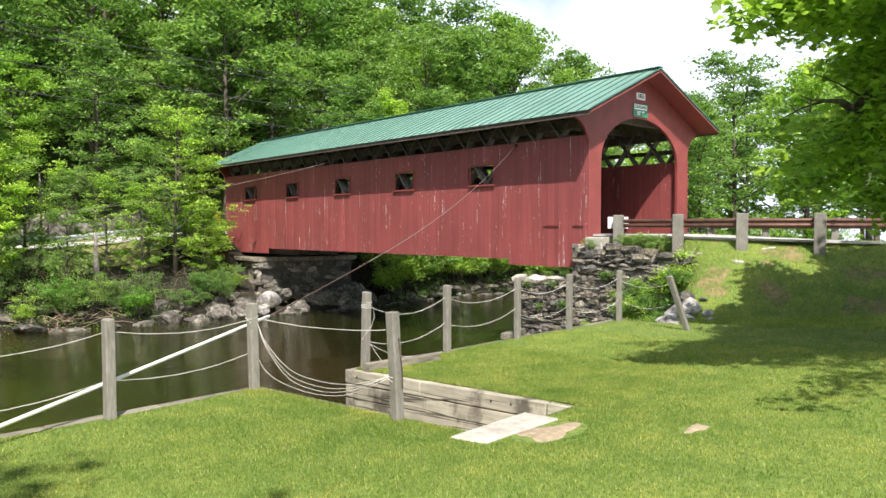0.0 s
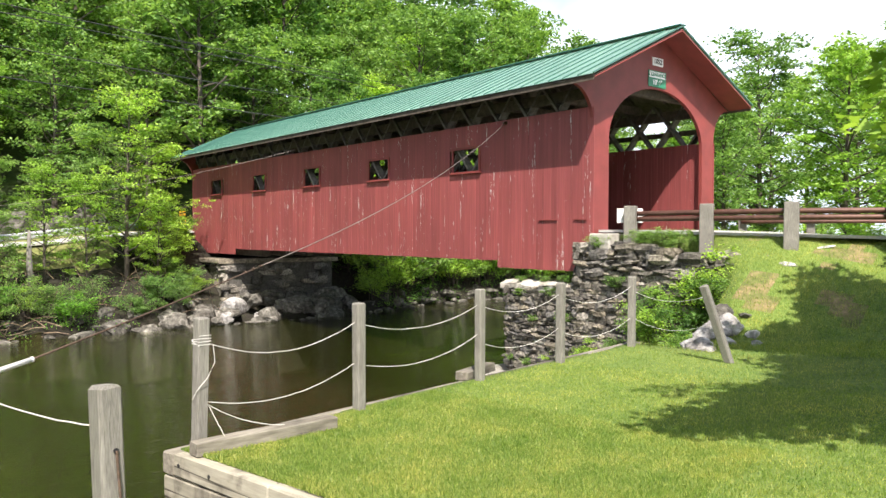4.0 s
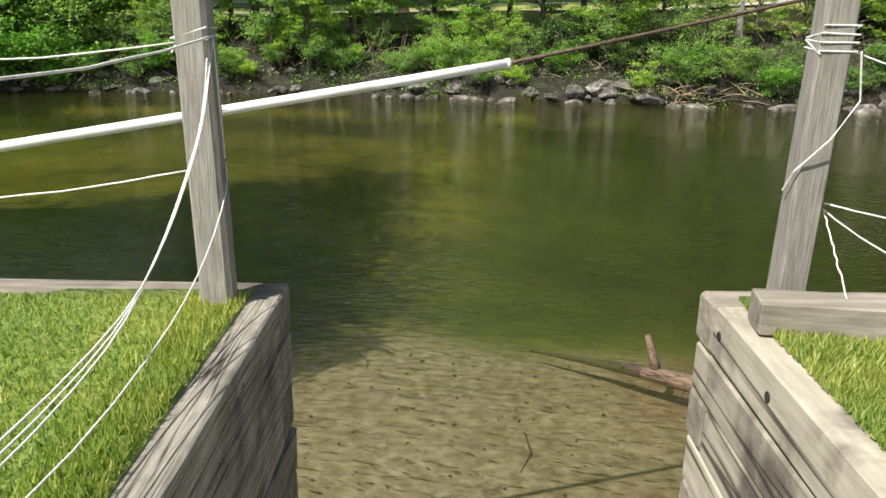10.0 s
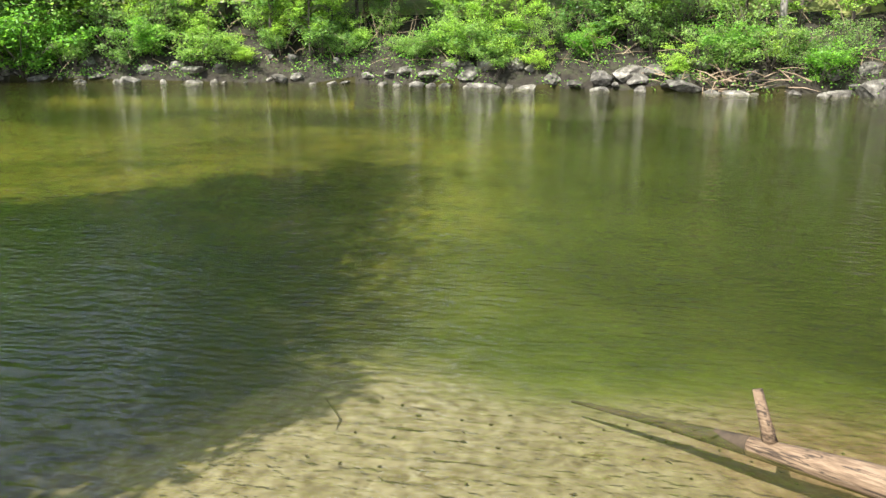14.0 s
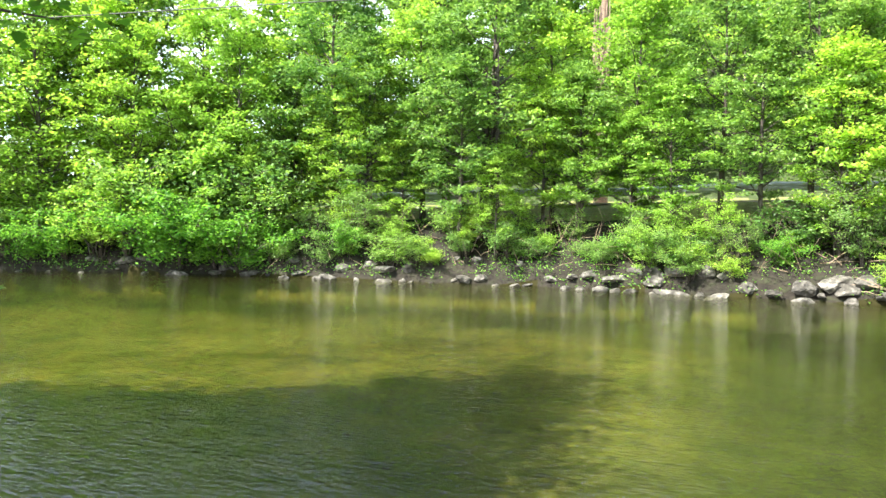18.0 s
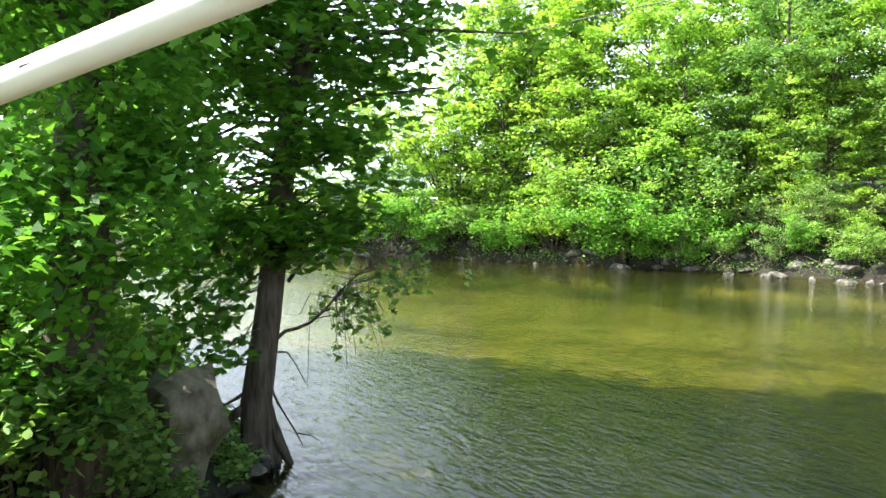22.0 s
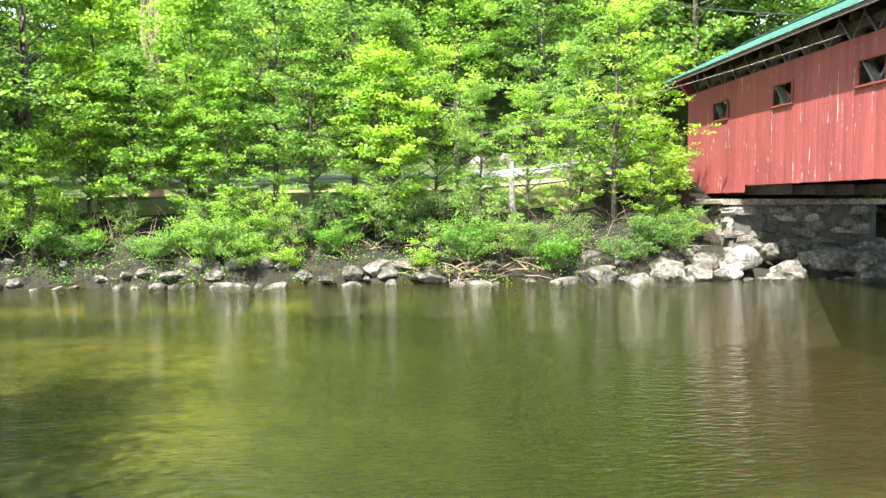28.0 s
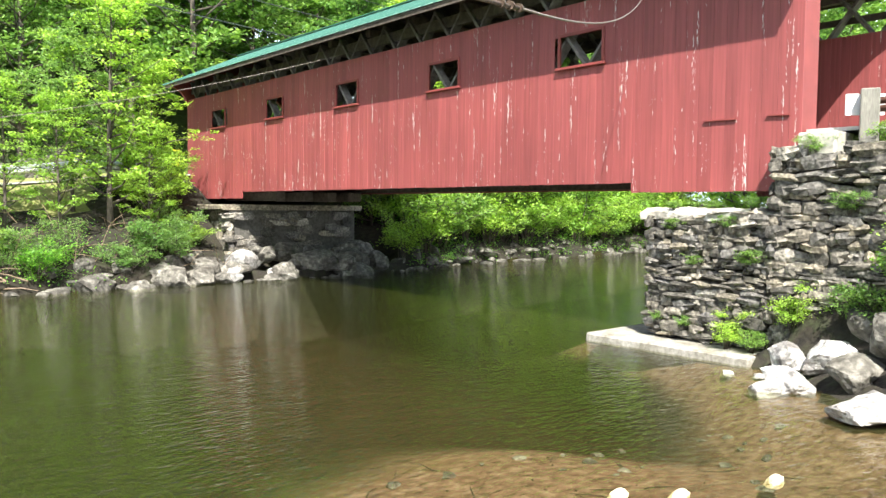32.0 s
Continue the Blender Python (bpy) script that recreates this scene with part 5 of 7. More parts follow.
# ---- far road guard rail ----
frail = thing("guard_rail", (-7, 22.4, 0.9), "grey galvanised guard rail along the far road", "guard rail")
FP = [(x, float(np.interp(x, FAR_X, FAR_Y)) + 5.6) for x in np.arange(-56.0, -0.4, 2.0)]
for x, y in FP:
    z = gz(x, y)
    timber("post", (x, y, z - 0.2), (x, y, z + 0.72), 0.12, 0.14, M_GALV, frail, ch=0.01)
for a, b in zip(FP[:-1], FP[1:]):
    sec = []
    for (x, y) in (a, b):
        z = gz(x, y)
        sec.append([(x, y - 0.07 + o, z + q) for q, o in ((0.40, 0.0), (0.45, -0.05), (0.51, -0.05), (0.55, 0.0), (0.59, -0.05), (0.65, -0.05), (0.70, 0.0))])
    vs = sec[0] + sec[1]
    place("rail_beam", mesh_py("rail_beam", vs, [(i, i + 1, i + 8, i + 7) for i in range(6)], M_GALV), frail)
sign = thing("hazard_sign", (-0.55, 24.1, 1.4), "yellow and black striped hazard marker on a thin post", "road sign")
timber("post", (-0.55, 24.1, 1.0), (-0.55, 24.1, 2.5), 0.05, 0.05, M_GALV, sign, ch=0.004)
timber("plate", (-0.55, 24.05, 2.0), (-0.55, 24.05, 2.62), 0.30, 0.02, M_YELLOW, sign, up=(0, 1, 0), ch=0.003)
for k in range(4):
    timber("stripe", (-0.69, 24.036, 2.06 + 0.15 * k), (-0.41, 24.036, 2.06 + 0.15 * k - 0.14 + 0.2), 0.004, 0.055, M_BLACK, sign, up=(0, 0, 1), ch=0.001)

# ---- rocks ----
ROCKS = [rock_mesh("rock", 50 + k, M_ROCK, 3, 0.7) for k in range(7)]
WHITES = [rock_mesh("rock", 70 + k, M_MARBLE, 3, 0.7) for k in range(4)]


def rock(x, y, z, sx, sy, sz, me, label, group="", turn=None, seed=0):
    r = random.Random(seed + int(1000 * (x + 200)))
    ob = place("rock", me, m=Matrix.LocRotScale((x, y, z), Euler((r.uniform(-0.2, 0.2), r.uniform(-0.2, 0.2), r.uniform(0, 6.28) if turn is None else turn)), (sx, sy, sz)))
    return tagged(ob, label, "rock", group)


_r = random.Random(90)
far_rocks = []
x = -52.0
while x < 34:
    yf = float(np.interp(x, FAR_X, FAR_Y))
    for row in range(2):
        s = (0.12 + 0.36 * _r.random() ** 1.8 if row == 0 else _r.uniform(0.2, 0.52)) * (0.72 if x < -26 else 0.85)
        if row == 1 and _r.random() < 0.3:
            continue
        if -0.6 < x < 5.6 and row:
            continue
        yy = yf + (0.0, 0.5)[row] + _r.uniform(-0.15, 0.3)
        xx = x + _r.uniform(-0.2, 0.2)
        zz = max(gz(xx, yy), WATER) - s * 0.1
        m = (xx, yy, zz, s * _r.uniform(1.0, 2.2), s * _r.uniform(0.8, 1.2), s * _r.uniform(0.6, 1.2))
        me = _r.choice(ROCKS)
        if -30 < xx < 7:
            rock(*m, me, "grey rock at the waterline of the far bank", "far bank rocks")
        else:
            far_rocks.append((me, Matrix.LocRotScale(m[:3], Euler((0.1, -0.1, _r.uniform(0, 6.28))), m[3:])))
    x += _r.uniform(0.42, 0.72) if x > -33 else _r.uniform(0.9, 1.4)
_bm = bmesh.new()
for me, m in far_rocks:
    n0 = len(_bm.verts)
    _bm.from_mesh(me)
    _bm.verts.ensure_lookup_table()
    for v in _bm.verts[n0:]:
        v.co = m @ v.co
_me = bpy.data.meshes.new("shore_stones")
_bm.to_mesh(_me)
_bm.free()
_me.materials.append(M_ROCK)
tagged(place("shore_stones", _me), "line of grey stones along the distant waterline", "stones", kind="stuff")
# tumbled boulders below the far abutment
for k in range(46):
    xx, yy = _r.uniform(-6.5, 5.5), _r.uniform(17.5, 19.4)
    s = _r.uniform(0.28, 0.80)
    rock(xx, yy, WATER + max(0.0, (yy - 17.5)) * 0.42 + s * 0.1, s * _r.uniform(1, 1.4), s, s * 0.95, _r.choice(ROCKS), "grey boulder tumbled below the far abutment", "abutment boulders")
for px, py, pz, a, b, c in ((-0.55, 18.3, -1.35, 0.75, 0.55, 0.85), (-1.2, 17.9, -1.75, 0.55, 0.45, 0.5), (0.35, 17.9, -1.8, 0.6, 0.4, 0.4)):
    rock(px, py, pz, a, b, c, _r.choice(WHITES), "large pale boulder below the far abutment", "abutment boulders")
for px, py, pz, a, b, c in ((2.2, 18.2, -1.5, 1.3, 0.7, 0.75), (3.9, 18.3, -1.5, 1.0, 0.7, 0.8), (1.6, 19.3, -1.1, 0.8, 0.6, 0.6)):
    rock(px, py, pz, a, b, c, _r.choice(ROCKS), "big grey boulder in the shade under the bridge", "abutment boulders")
# near shore rocks by the abutment
for px, py, pz, a, b, c, w in ((-1.05, -0.35, -1.75, 0.42, 0.34, 0.42, 1), (-1.9, -0.75, -1.9, 0.48, 0.36, 0.32, 1), (-0.95, -0.95, -1.62, 0.62, 0.5, 0.5, 1), (-2.7, -2.05, -1.88, 0.78, 0.58, 0.34, 1), (-2.15, -0.55, -1.96, 0.34, 0.26, 0.22, 1), (-1.6, -1.5, -1.72, 0.5, 0.42, 0.45, 0),
                               (-0.55, -1.3, -1.2, 0.55, 0.45, 0.55, 0), (-1.1, -1.9, -1.15, 0.6, 0.5, 0.6, 0), (-1.9, -2.7, -1.2, 0.7, 0.5, 0.55, 1), (-0.7, -0.2, -1.85, 0.3, 0.24, 0.26, 0), (-2.9, -3.1, -1.5, 0.6, 0.5, 0.5, 0),
                               (-3.4, -4.85, None, 0.46, 0.40, 0.30, 1), (-3.0, -4.75, None, 0.42, 0.34, 0.34, 1), (-3.75, -4.75, None, 0.34, 0.28, 0.22, 1), (-2.65, -4.85, None, 0.36, 0.30, 0.30, 1), (-2.6, -5.25, None, 0.17, 0.14, 0.13, 1), (-2.95, -5.5, None, 0.15, 0.10, 0.09, 1), (-2.4, -4.6, None, 0.32, 0.28, 0.28, 0), (-2.2, -4.9, None, 0.14, 0.12, 0.1, 0), (-3.15, -5.15, None, 0.2, 0.16, 0.13, 1),
                               (-0.33, -3.76, 1.08, 0.32, 0.27, 0.25, 0), (-0.17, -4.22, 1.20, 0.17, 0.14, 0.10, 1), (-0.29, -4.62, 1.08, 0.36, 0.19, 0.13, 1), (-0.49, -3.66, 0.60, 0.26, 0.21, 0.22, 1), (-0.44, -3.72, 0.86, 0.19, 0.16, 0.13, 1), (0.7, -4.81, 1.42, 0.26, 0.12, 0.04, 1),
                               (-1.4, -0.1, -2.0, 0.2, 0.13, 0.08, 1), (-1.55, 0.35, -2.0, 0.16, 0.11, 0.07, 1)):
    pz = gz(px, py) + 0.25 * c if pz is None else pz
    rock(px, py, pz, a, b, c, _r.choice(WHITES if w else ROCKS), "white sunlit rock by the near abutment" if w else "grey rock by the near abutment", "near shore rocks")
YR = rock_mesh("rock", 81, M_YELLOWROCK, 3, 0.6)
for px, py, a, b in ((-5.52, -2.29, 0.24, 0.12), (-6.51, -1.94, 0.24, 0.12), (-6.95, -1.62, 0.24, 0.12)):
    rock(px, py, WATER - 0.02, a, b, 0.08, YR, "flat ochre stone in the shallows", "ochre stones", turn=0.3)
for k in range(60):
    xx, yy = _r.uniform(-9.0, -3.0), _r.uniform(-4.4, 0.5)
    if yy < float(np.interp(xx, NEAR_X, NEAR_Y)) + 0.3:
        continue
    s = _r.uniform(0.03, 0.10)
    rock(xx, yy, gz(xx, yy) + 0.01, s * 1.4, s, s * 0.6, _r.choice(ROCKS), "small stone on the shallow river bed", "bed stones")
slab = rock(-11.12, -2.80, WATER - 0.02, 0.36, 0.19, 0.06, rock_mesh("rock", 83, M_MARBLE, 3, 0.6), "flat pale slab of stone at the water's edge", turn=0.3)
bits = []
for k in range(210):
    xx, yy = (_r.uniform(-14.3, -10.8), _r.uniform(-5.2, -1.2)) if k < 120 else (_r.uniform(-9.5, -4.5), _r.uniform(-2.6, 0.8))
    zz = gz(xx, yy) + 0.012
    if zz > WATER + 0.2:
        continue
    a, L = _r.uniform(0, 6.28), (_r.uniform(0.015, 0.05) if _r.random() < (0.97 if k < 120 else 0.8) else _r.uniform(0.2, 0.6))
    d = Vector((math.cos(a), math.sin(a), 0)) * L
    c = Vector((xx, yy, zz))
    bits.append(tube([c - d * 0.5, c + Vector((-d.y, d.x, 0)) * 0.12, c + d * 0.5], [0.003, 0.005 + 0.006 * _r.random(), 0.002], 5))
tagged(place("bed_litter", mesh_py("bed_litter", *joined(bits), M_LITTER)), "dark sunken twigs and leaf litter on the river bed", "litter", kind="stuff")
# left bank boulder by the leaning tree
_bs = stone_shape(random.Random(5), 0.52, 0.56, 0.92)
_bs.materials.clear()
_bs.materials.append(M_BOULDER)
tagged(place("boulder", _bs, m=pose(-18.9, -4.13, -1.44, 0, 6, 24)), "mossy grey boulder beside a riverside tree", "rock")
rock(-19.0, -4.7, -1.35, 0.5, 0.5, 0.5, _r.choice(ROCKS), "grey stone under bank plants")
for k in range(6):
    s = _r.uniform(0.05, 0.10)
    rock(-19.2 + _r.uniform(-0.15, 0.2), -3.42 + _r.uniform(-0.14, 0.12), WATER + 0.09, s * 1.3, s, s * 0.8, _r.choice(ROCKS), "small stone at the foot of a riverside tree", "tree foot stones")

# ---- driftwood log in the shallows ----
dl = thing("driftwood_log", (-11.3, -2.3, -2.0), "bare brown driftwood log lying half in the water", "log")
tip = [(-12.70, -1.33, -2.24), (-12.54, -1.44, -2.20), (-12.11, -1.73, -2.11), (-11.70, -2.06, -2.00)]
place("sunken_tip", mesh_py("sunken_tip", *tube(tip, [0.010, 0.018, 0.032, 0.058], 10), M_LITTER, True), dl, "dark waterlogged end under the surface")
lg = [(-11.72, -2.045, -2.006), (-11.2, -2.33, -1.95), (-10.6, -2.67, -1.92), (-9.9, -3.05, -1.90)]
place("trunk", mesh_py("trunk", *tube(lg, [0.056, 0.085, 0.10, 0.10], 12), M_DEADWOOD, True), dl)
place("branch", mesh_py("branch", *tube([(-11.60, -2.10, -1.97), (-11.64, -2.06, -1.84), (-11.69, -2.00, -1.68)], [0.045, 0.034, 0.028], 9), M_DEADWOOD, True), dl, "broken branch stub")
place("branch", mesh_py("branch", *tube([(-10.95, -2.40, -1.88), (-10.95, -2.38, -1.74), (-10.98, -2.36, -1.68)], [0.06, 0.05, 0.02], 8), M_DEADWOOD, True), dl, "broken branch stub")
for k in range(6):
    a = Vector((-10.9, -2.42, -1.80))
    b = a + Vector((_r.uniform(-0.3, 0.5), _r.uniform(-0.2, 0.3), _r.uniform(-0.02, 0.10)))
    place("twig", mesh_py("twig", *tube([a, a.lerp(b, 0.5) + Vector((0, 0, 0.03)), b], [0.008, 0.006, 0.003], 5), M_TWIG), dl)

# ---- plants ----
MAPLE = [(0, 0), (0.10, 0.06), (0.34, -0.02), (0.28, 0.16), (0.52, 0.34), (0.30, 0.40), (0.20, 0.60), (0.0, 1.0), (-0.20, 0.60), (-0.30, 0.40), (-0.52, 0.34), (-0.28, 0.16), (-0.34, -0.02), (-0.10, 0.06)]
SIMPLE = [(0, 0), (0.30, 0.42), (0, 1.0), (-0.30, 0.42)]
OVAL = [(0, 0), (0.26, 0.22), (0.30, 0.55), (0, 1.0), (-0.30, 0.55), (-0.26, 0.22)]


def leaf_mesh(name, centres, size, mat, rng, shape=SIMPLE, up=0.7, spread=0.35, fold=0.18):
    c = np.asarray(centres, float)
    n = len(c)
    nr = rng.normal(0, 1, (n, 3)) * (1 - up * 0.45)
    nr[:, 2] = np.abs(nr[:, 2]) + up
    nr /= np.linalg.norm(nr, axis=1)[:, None]
    t = np.cross(nr, rng.normal(0, 1, (n, 3)))
    t /= np.linalg.norm(t, axis=1)[:, None]
    b = np.cross(nr, t)
    L = size * rng.uniform(1 - spread, 1 + spread, n)
    k = len(shape)
    V = np.zeros((n, k, 3))
    for i, (sx, sy) in enumerate(shape):
        V[:, i] = c + t * (L * (sy - 0.45))[:, None] + b * (L * sx)[:, None] - nr * (L * fold * (abs(sx) * 1.3 + (sy - 0.4) ** 2))[:, None]
    F = np.arange(n * k).reshape(n, k)
    return mesh_np(name, V.reshape(-1, 3), F, mat)


def skeleton_tree(seed, H, base, R, r0, limbs, per, clump, leaves, lean=(0, 0), shape="round", bend=0.15):
    """Trunk and limb tubes, and leaf centres in clumps along the limbs."""
    r = random.Random(seed)
    g = np.random.RandomState(seed)
    n = 9
    trunk = []
    ph = r.uniform(0, 6.28)
    for k in range(n + 1):
        t = k / n
        trunk.append(Vector((lean[0] * t * H + bend * math.sin(ph + 3.2 * t) * t, lean[1] * t * H + bend * math.cos(ph + 2.7 * t) * t, H * 0.96 * t)))
    rad = [r0 * (1.25 if k == 0 else 1) * (1 - 0.93 * k / n) + 0.008 for k in range(n + 1)]
    parts = [tube(trunk, rad, 8)]
    centres, weights = [], []
    for i in range(limbs):
        t = base + (1 - base) * (i + r.random()) / limbs * 0.97
        k = min(int(t * n), n - 1)
        p = trunk[k].lerp(trunk[k + 1], t * n - k)
        q = (t - base) / (1 - base)
        prof = {"round": math.sin(math.pi * min(0.97, 0.18 + 0.78 * q)) ** 0.7, "tall": 0.35 + 0.65 * math.sin(math.pi * (0.1 + 0.85 * q)), "wide": 0.55 + 0.45 * (1 - q)}[shape]
        L = R * prof * r.uniform(0.65, 1.15) + 0.15
        a = i * 2.4 + r.uniform(-0.5, 0.5)
        el = r.uniform(0.15, 0.75) + 0.35 * q
        d = Vector((math.cos(a) * math.cos(el), math.sin(a) * math.cos(el), math.sin(el)))
        pts = [p, p + d * L * 0.4 + Vector((0, 0, -0.02 * L)), p + d * L * 0.75 + Vector((r.uniform(-.1, .1), r.uniform(-.1, .1), r.uniform(-.05, .1))) * L, p + d * L + Vector((r.uniform(-.15, .15), r.uniform(-.15, .15), r.uniform(-.15, .1))) * L]
        rr = max(0.012, rad[k] * 0.45)
        parts.append(tube(pts, [rr, rr * 0.7, rr * 0.45, 0.006], 5))
        for c in range(per):
            f = r.uniform(0.35, 1.05)
            j = min(int(f * 3), 2)
            o = pts[j].lerp(pts[j + 1], min(1.0, f * 3 - j))
            centres.append(o + Vector((r.gauss(0, 0.22), r.gauss(0, 0.22), r.gauss(0, 0.14))) * L * 0.55)
            weights.append(r.uniform(0.5, 1.5))
    top = trunk[-1]
    for c in range(max(2, per)):
        centres.append(top + Vector((r.gauss(0, 0.2), r.gauss(0, 0.2), r.gauss(-0.3, 0.25))) * R * 0.5)
        weights.append(1.0)
    C = np.array([tuple(c) for c in centres])
    W = np.array(weights)
    pick = g.choice(len(C), leaves, p=W / W.sum())
    rs = clump * (0.6 + 0.8 * g.rand(len(C)))
    dirs = g.normal(0, 1, (leaves, 3))
    dirs /= np.linalg.norm(dirs, axis=1)[:, None]
    rr = g.rand(leaves) ** 0.45
    pos = C[pick] + dirs * (rs[pick] * rr)[:, None] * np.array([1.25, 1.25, 0.42])
    return joined(parts), pos, g


def make_tree(name, label, category, seed, H, base, R, r0, limbs, per, clump, leaves, leaf, mat, bark=None, leaf_shape=SIMPLE, **kw):
    (v, f), pos, g = skeleton_tree(seed, H, base, R, r0, limbs, per, clump, leaves, **kw)
    t = thing(name, (0, 0, 0), label, category)
    place("trunk", mesh_py("trunk", v, f, bark or M_BARK, True), t)
    place("crown", leaf_mesh("crown", pos, leaf, mat, g, leaf_shape), t)
    return t


def put(proto, x, y, s=1.0, turn=0.0, z=None, group="", label="", sz=None):
    zz = gz(x, y) - 0.05 if z is None else z
    ob = copy_thing(proto, pose(x, y, zz, 0, 0, turn) @ Matrix.Diagonal((s, s, sz or s, 1)))
    ob["group"] = group
    if label:
        ob["label"] = label
    return ob


def drop(proto):
    for o in (*proto.children_recursive, proto):
        bpy.data.objects.remove(o)


def make_brush(label, seed, stems, H, spread, leaves, leaf, mat, clump=0.20, shape=OVAL, bare=0.25):
    """A many-stemmed bush: arching stems, side twigs, and leaves in loose sprays with gaps between them."""
    r, g = random.Random(seed), np.random.RandomState(seed)
    parts, cen = [], []
    for s in range(stems):
        a, h, o = r.uniform(0, 6.28), H * r.uniform(0.55, 1.1), spread * r.uniform(0.3, 1.1)
        dx, dy = math.cos(a), math.sin(a)
        b = Vector((dx * 0.18 * r.random(), dy * 0.18 * r.random(), -0.1))
        pts = [b + Vector((dx * o * f ** 1.6, dy * o * f ** 1.6, h * (f - 0.18 * f ** 3))) + Vector((r.gauss(0, 0.04), r.gauss(0, 0.04), 0)) for f in (0, 0.25, 0.5, 0.75, 1.0)]
        parts.append(tube(pts, [0.028, 0.022, 0.016, 0.010, 0.004], 5))
        for k in range(7):
            f = r.uniform(bare, 1.0)
            j = min(int(f * 4), 3)
            p = pts[j].lerp(pts[j + 1], f * 4 - j)
            aa, L = r.uniform(0, 6.28), r.uniform(0.25, 0.75) * (1.15 - 0.5 * f)
            e = p + Vector((math.cos(aa) * L, math.sin(aa) * L, r.uniform(-0.12, 0.35) * L))
            parts.append(tube([p, p.lerp(e, 0.5) + Vector((0, 0, 0.04)), e], [0.010, 0.007, 0.003], 4))
            cen += [p.lerp(e, q) for q in (0.45, 0.75, 1.0)]
        cen += [pts[4], pts[3].lerp(pts[4], 0.5)]
    C = np.array([tuple(c) for c in cen])
    w = g.rand(len(C)) ** 1.5 + 0.08
    pos = C[g.choice(len(C), leaves, p=w / w.sum())] + g.normal(0, 1, (leaves, 3)) * np.array([1, 1, 0.55]) * clump * 0.55
    pos[:, 2] = np.maximum(pos[:, 2], 0.02)
    t = thing("shrub", (0, 0, 0), label, "shrub")
    place("branchwork", mesh_py("branchwork", *joined(parts), M_BARK, True), t)
    place("foliage", leaf_mesh("foliage", pos, leaf, mat, g, shape, up=0.75), t)
    return t


shrub_kinds = [
    make_brush("bright green leafy bush of many thin stems on the far bank", 201, 11, 2.6, 1.25, 3600, 0.10, M_LEAF_A, 0.26, SIMPLE),
    make_brush("fresh green leafy bush of many thin stems on the far bank", 202, 12, 2.2, 1.5, 3600, 0.10, M_LEAF_B, 0.26, SIMPLE),
    make_brush("pale olive bush of many thin stems on the far bank", 203, 10, 3.0, 1.3, 3200, 0.095, M_LEAF_C, 0.26, SIMPLE),
    make_brush("tall arching bush in light spring leaf on the far bank", 204, 9, 4.2, 1.5, 4000, 0.11, M_LEAF_A, 0.30, SIMPLE),
    make_brush("straggling half-bare bush on the far bank", 205, 12, 2.9, 1.5, 1500, 0.095, M_LEAF_C, 0.24, SIMPLE, bare=0.45),
    make_brush("dense dark green bush hanging over the water", 206, 15, 2.4, 1.9, 4600, 0.11, M_LEAF_D, 0.30, SIMPLE, bare=0.12),
]
mid_kinds = [
    make_tree("tree", "young broadleaf tree in bright spring leaf on the far bank", "tree", 211, 7.2, 0.16, 2.1, 0.09, 38, 8, 0.36, 13000, 0.135, M_LEAF_A),
    make_tree("tree", "young broadleaf tree in mid-green leaf on the far bank", "tree", 212, 8.4, 0.20, 2.3, 0.11, 38, 8, 0.38, 13000, 0.135, M_LEAF_B),
    make_tree("tree", "slim young tree with light green leaf on the far bank", "tree", 213, 6.4, 0.12, 1.7, 0.07, 34, 8, 0.32, 10000, 0.125, M_LEAF_A, shape="tall"),
    make_tree("tree", "open-crowned pale green tree on the far bank", "tree", 214, 7.6, 0.14, 2.2, 0.08, 32, 7, 0.34, 9000, 0.125, M_LEAF_C),
]
mid_kinds_open = make_tree("tree", "slender open-crowned tree in bright spring leaf on the far bank", "tree", 217, 7.4, 0.10, 2.2, 0.085, 40, 6, 0.30, 6500, 0.12, M_LEAF_A)
mid_kinds.append(make_tree("tree", "bushy riverside tree leafy down to the water", "tree", 215, 7.0, 0.03, 2.3, 0.09, 48, 8, 0.38, 13000, 0.135, M_LEAF_B, shape="wide"))
mid_kinds.append(make_tree("tree", "bushy yellow-green riverside tree leafy down to the water", "tree", 216, 7.6, 0.04, 2.2, 0.09, 48, 8, 0.38, 13000, 0.135, M_LEAF_A, shape="wide"))
mid_kinds.append(mid_kinds_open)
big_kinds = [
    make_tree("tree", "tall broadleaf tree in spring leaf on the wooded hillside", "tree", 221, 15, 0.22, 3.9, 0.22, 40, 8, 0.66, 10500, 0.27, M_LEAF_B),
    make_tree("tree", "tall yellow-green broadleaf tree on the wooded hillside", "tree", 222, 14, 0.18, 4.1, 0.22, 40, 8, 0.66, 10500, 0.27, M_LEAF_A),
    make_tree("tree", "tall pale broadleaf tree on the wooded hillside", "tree", 223, 16, 0.25, 3.7, 0.24, 40, 8, 0.62, 9500, 0.25, M_LEAF_C),
    make_tree("tree", "tall dense green broadleaf tree on the wooded hillside", "tree", 224, 16, 0.15, 4.2, 0.25, 42, 8, 0.68, 11500, 0.27, M_LEAF_B, shape="tall"),
]
_r = random.Random(300)
yfar = lambda x: float(np.interp(x, FAR_X, FAR_Y))
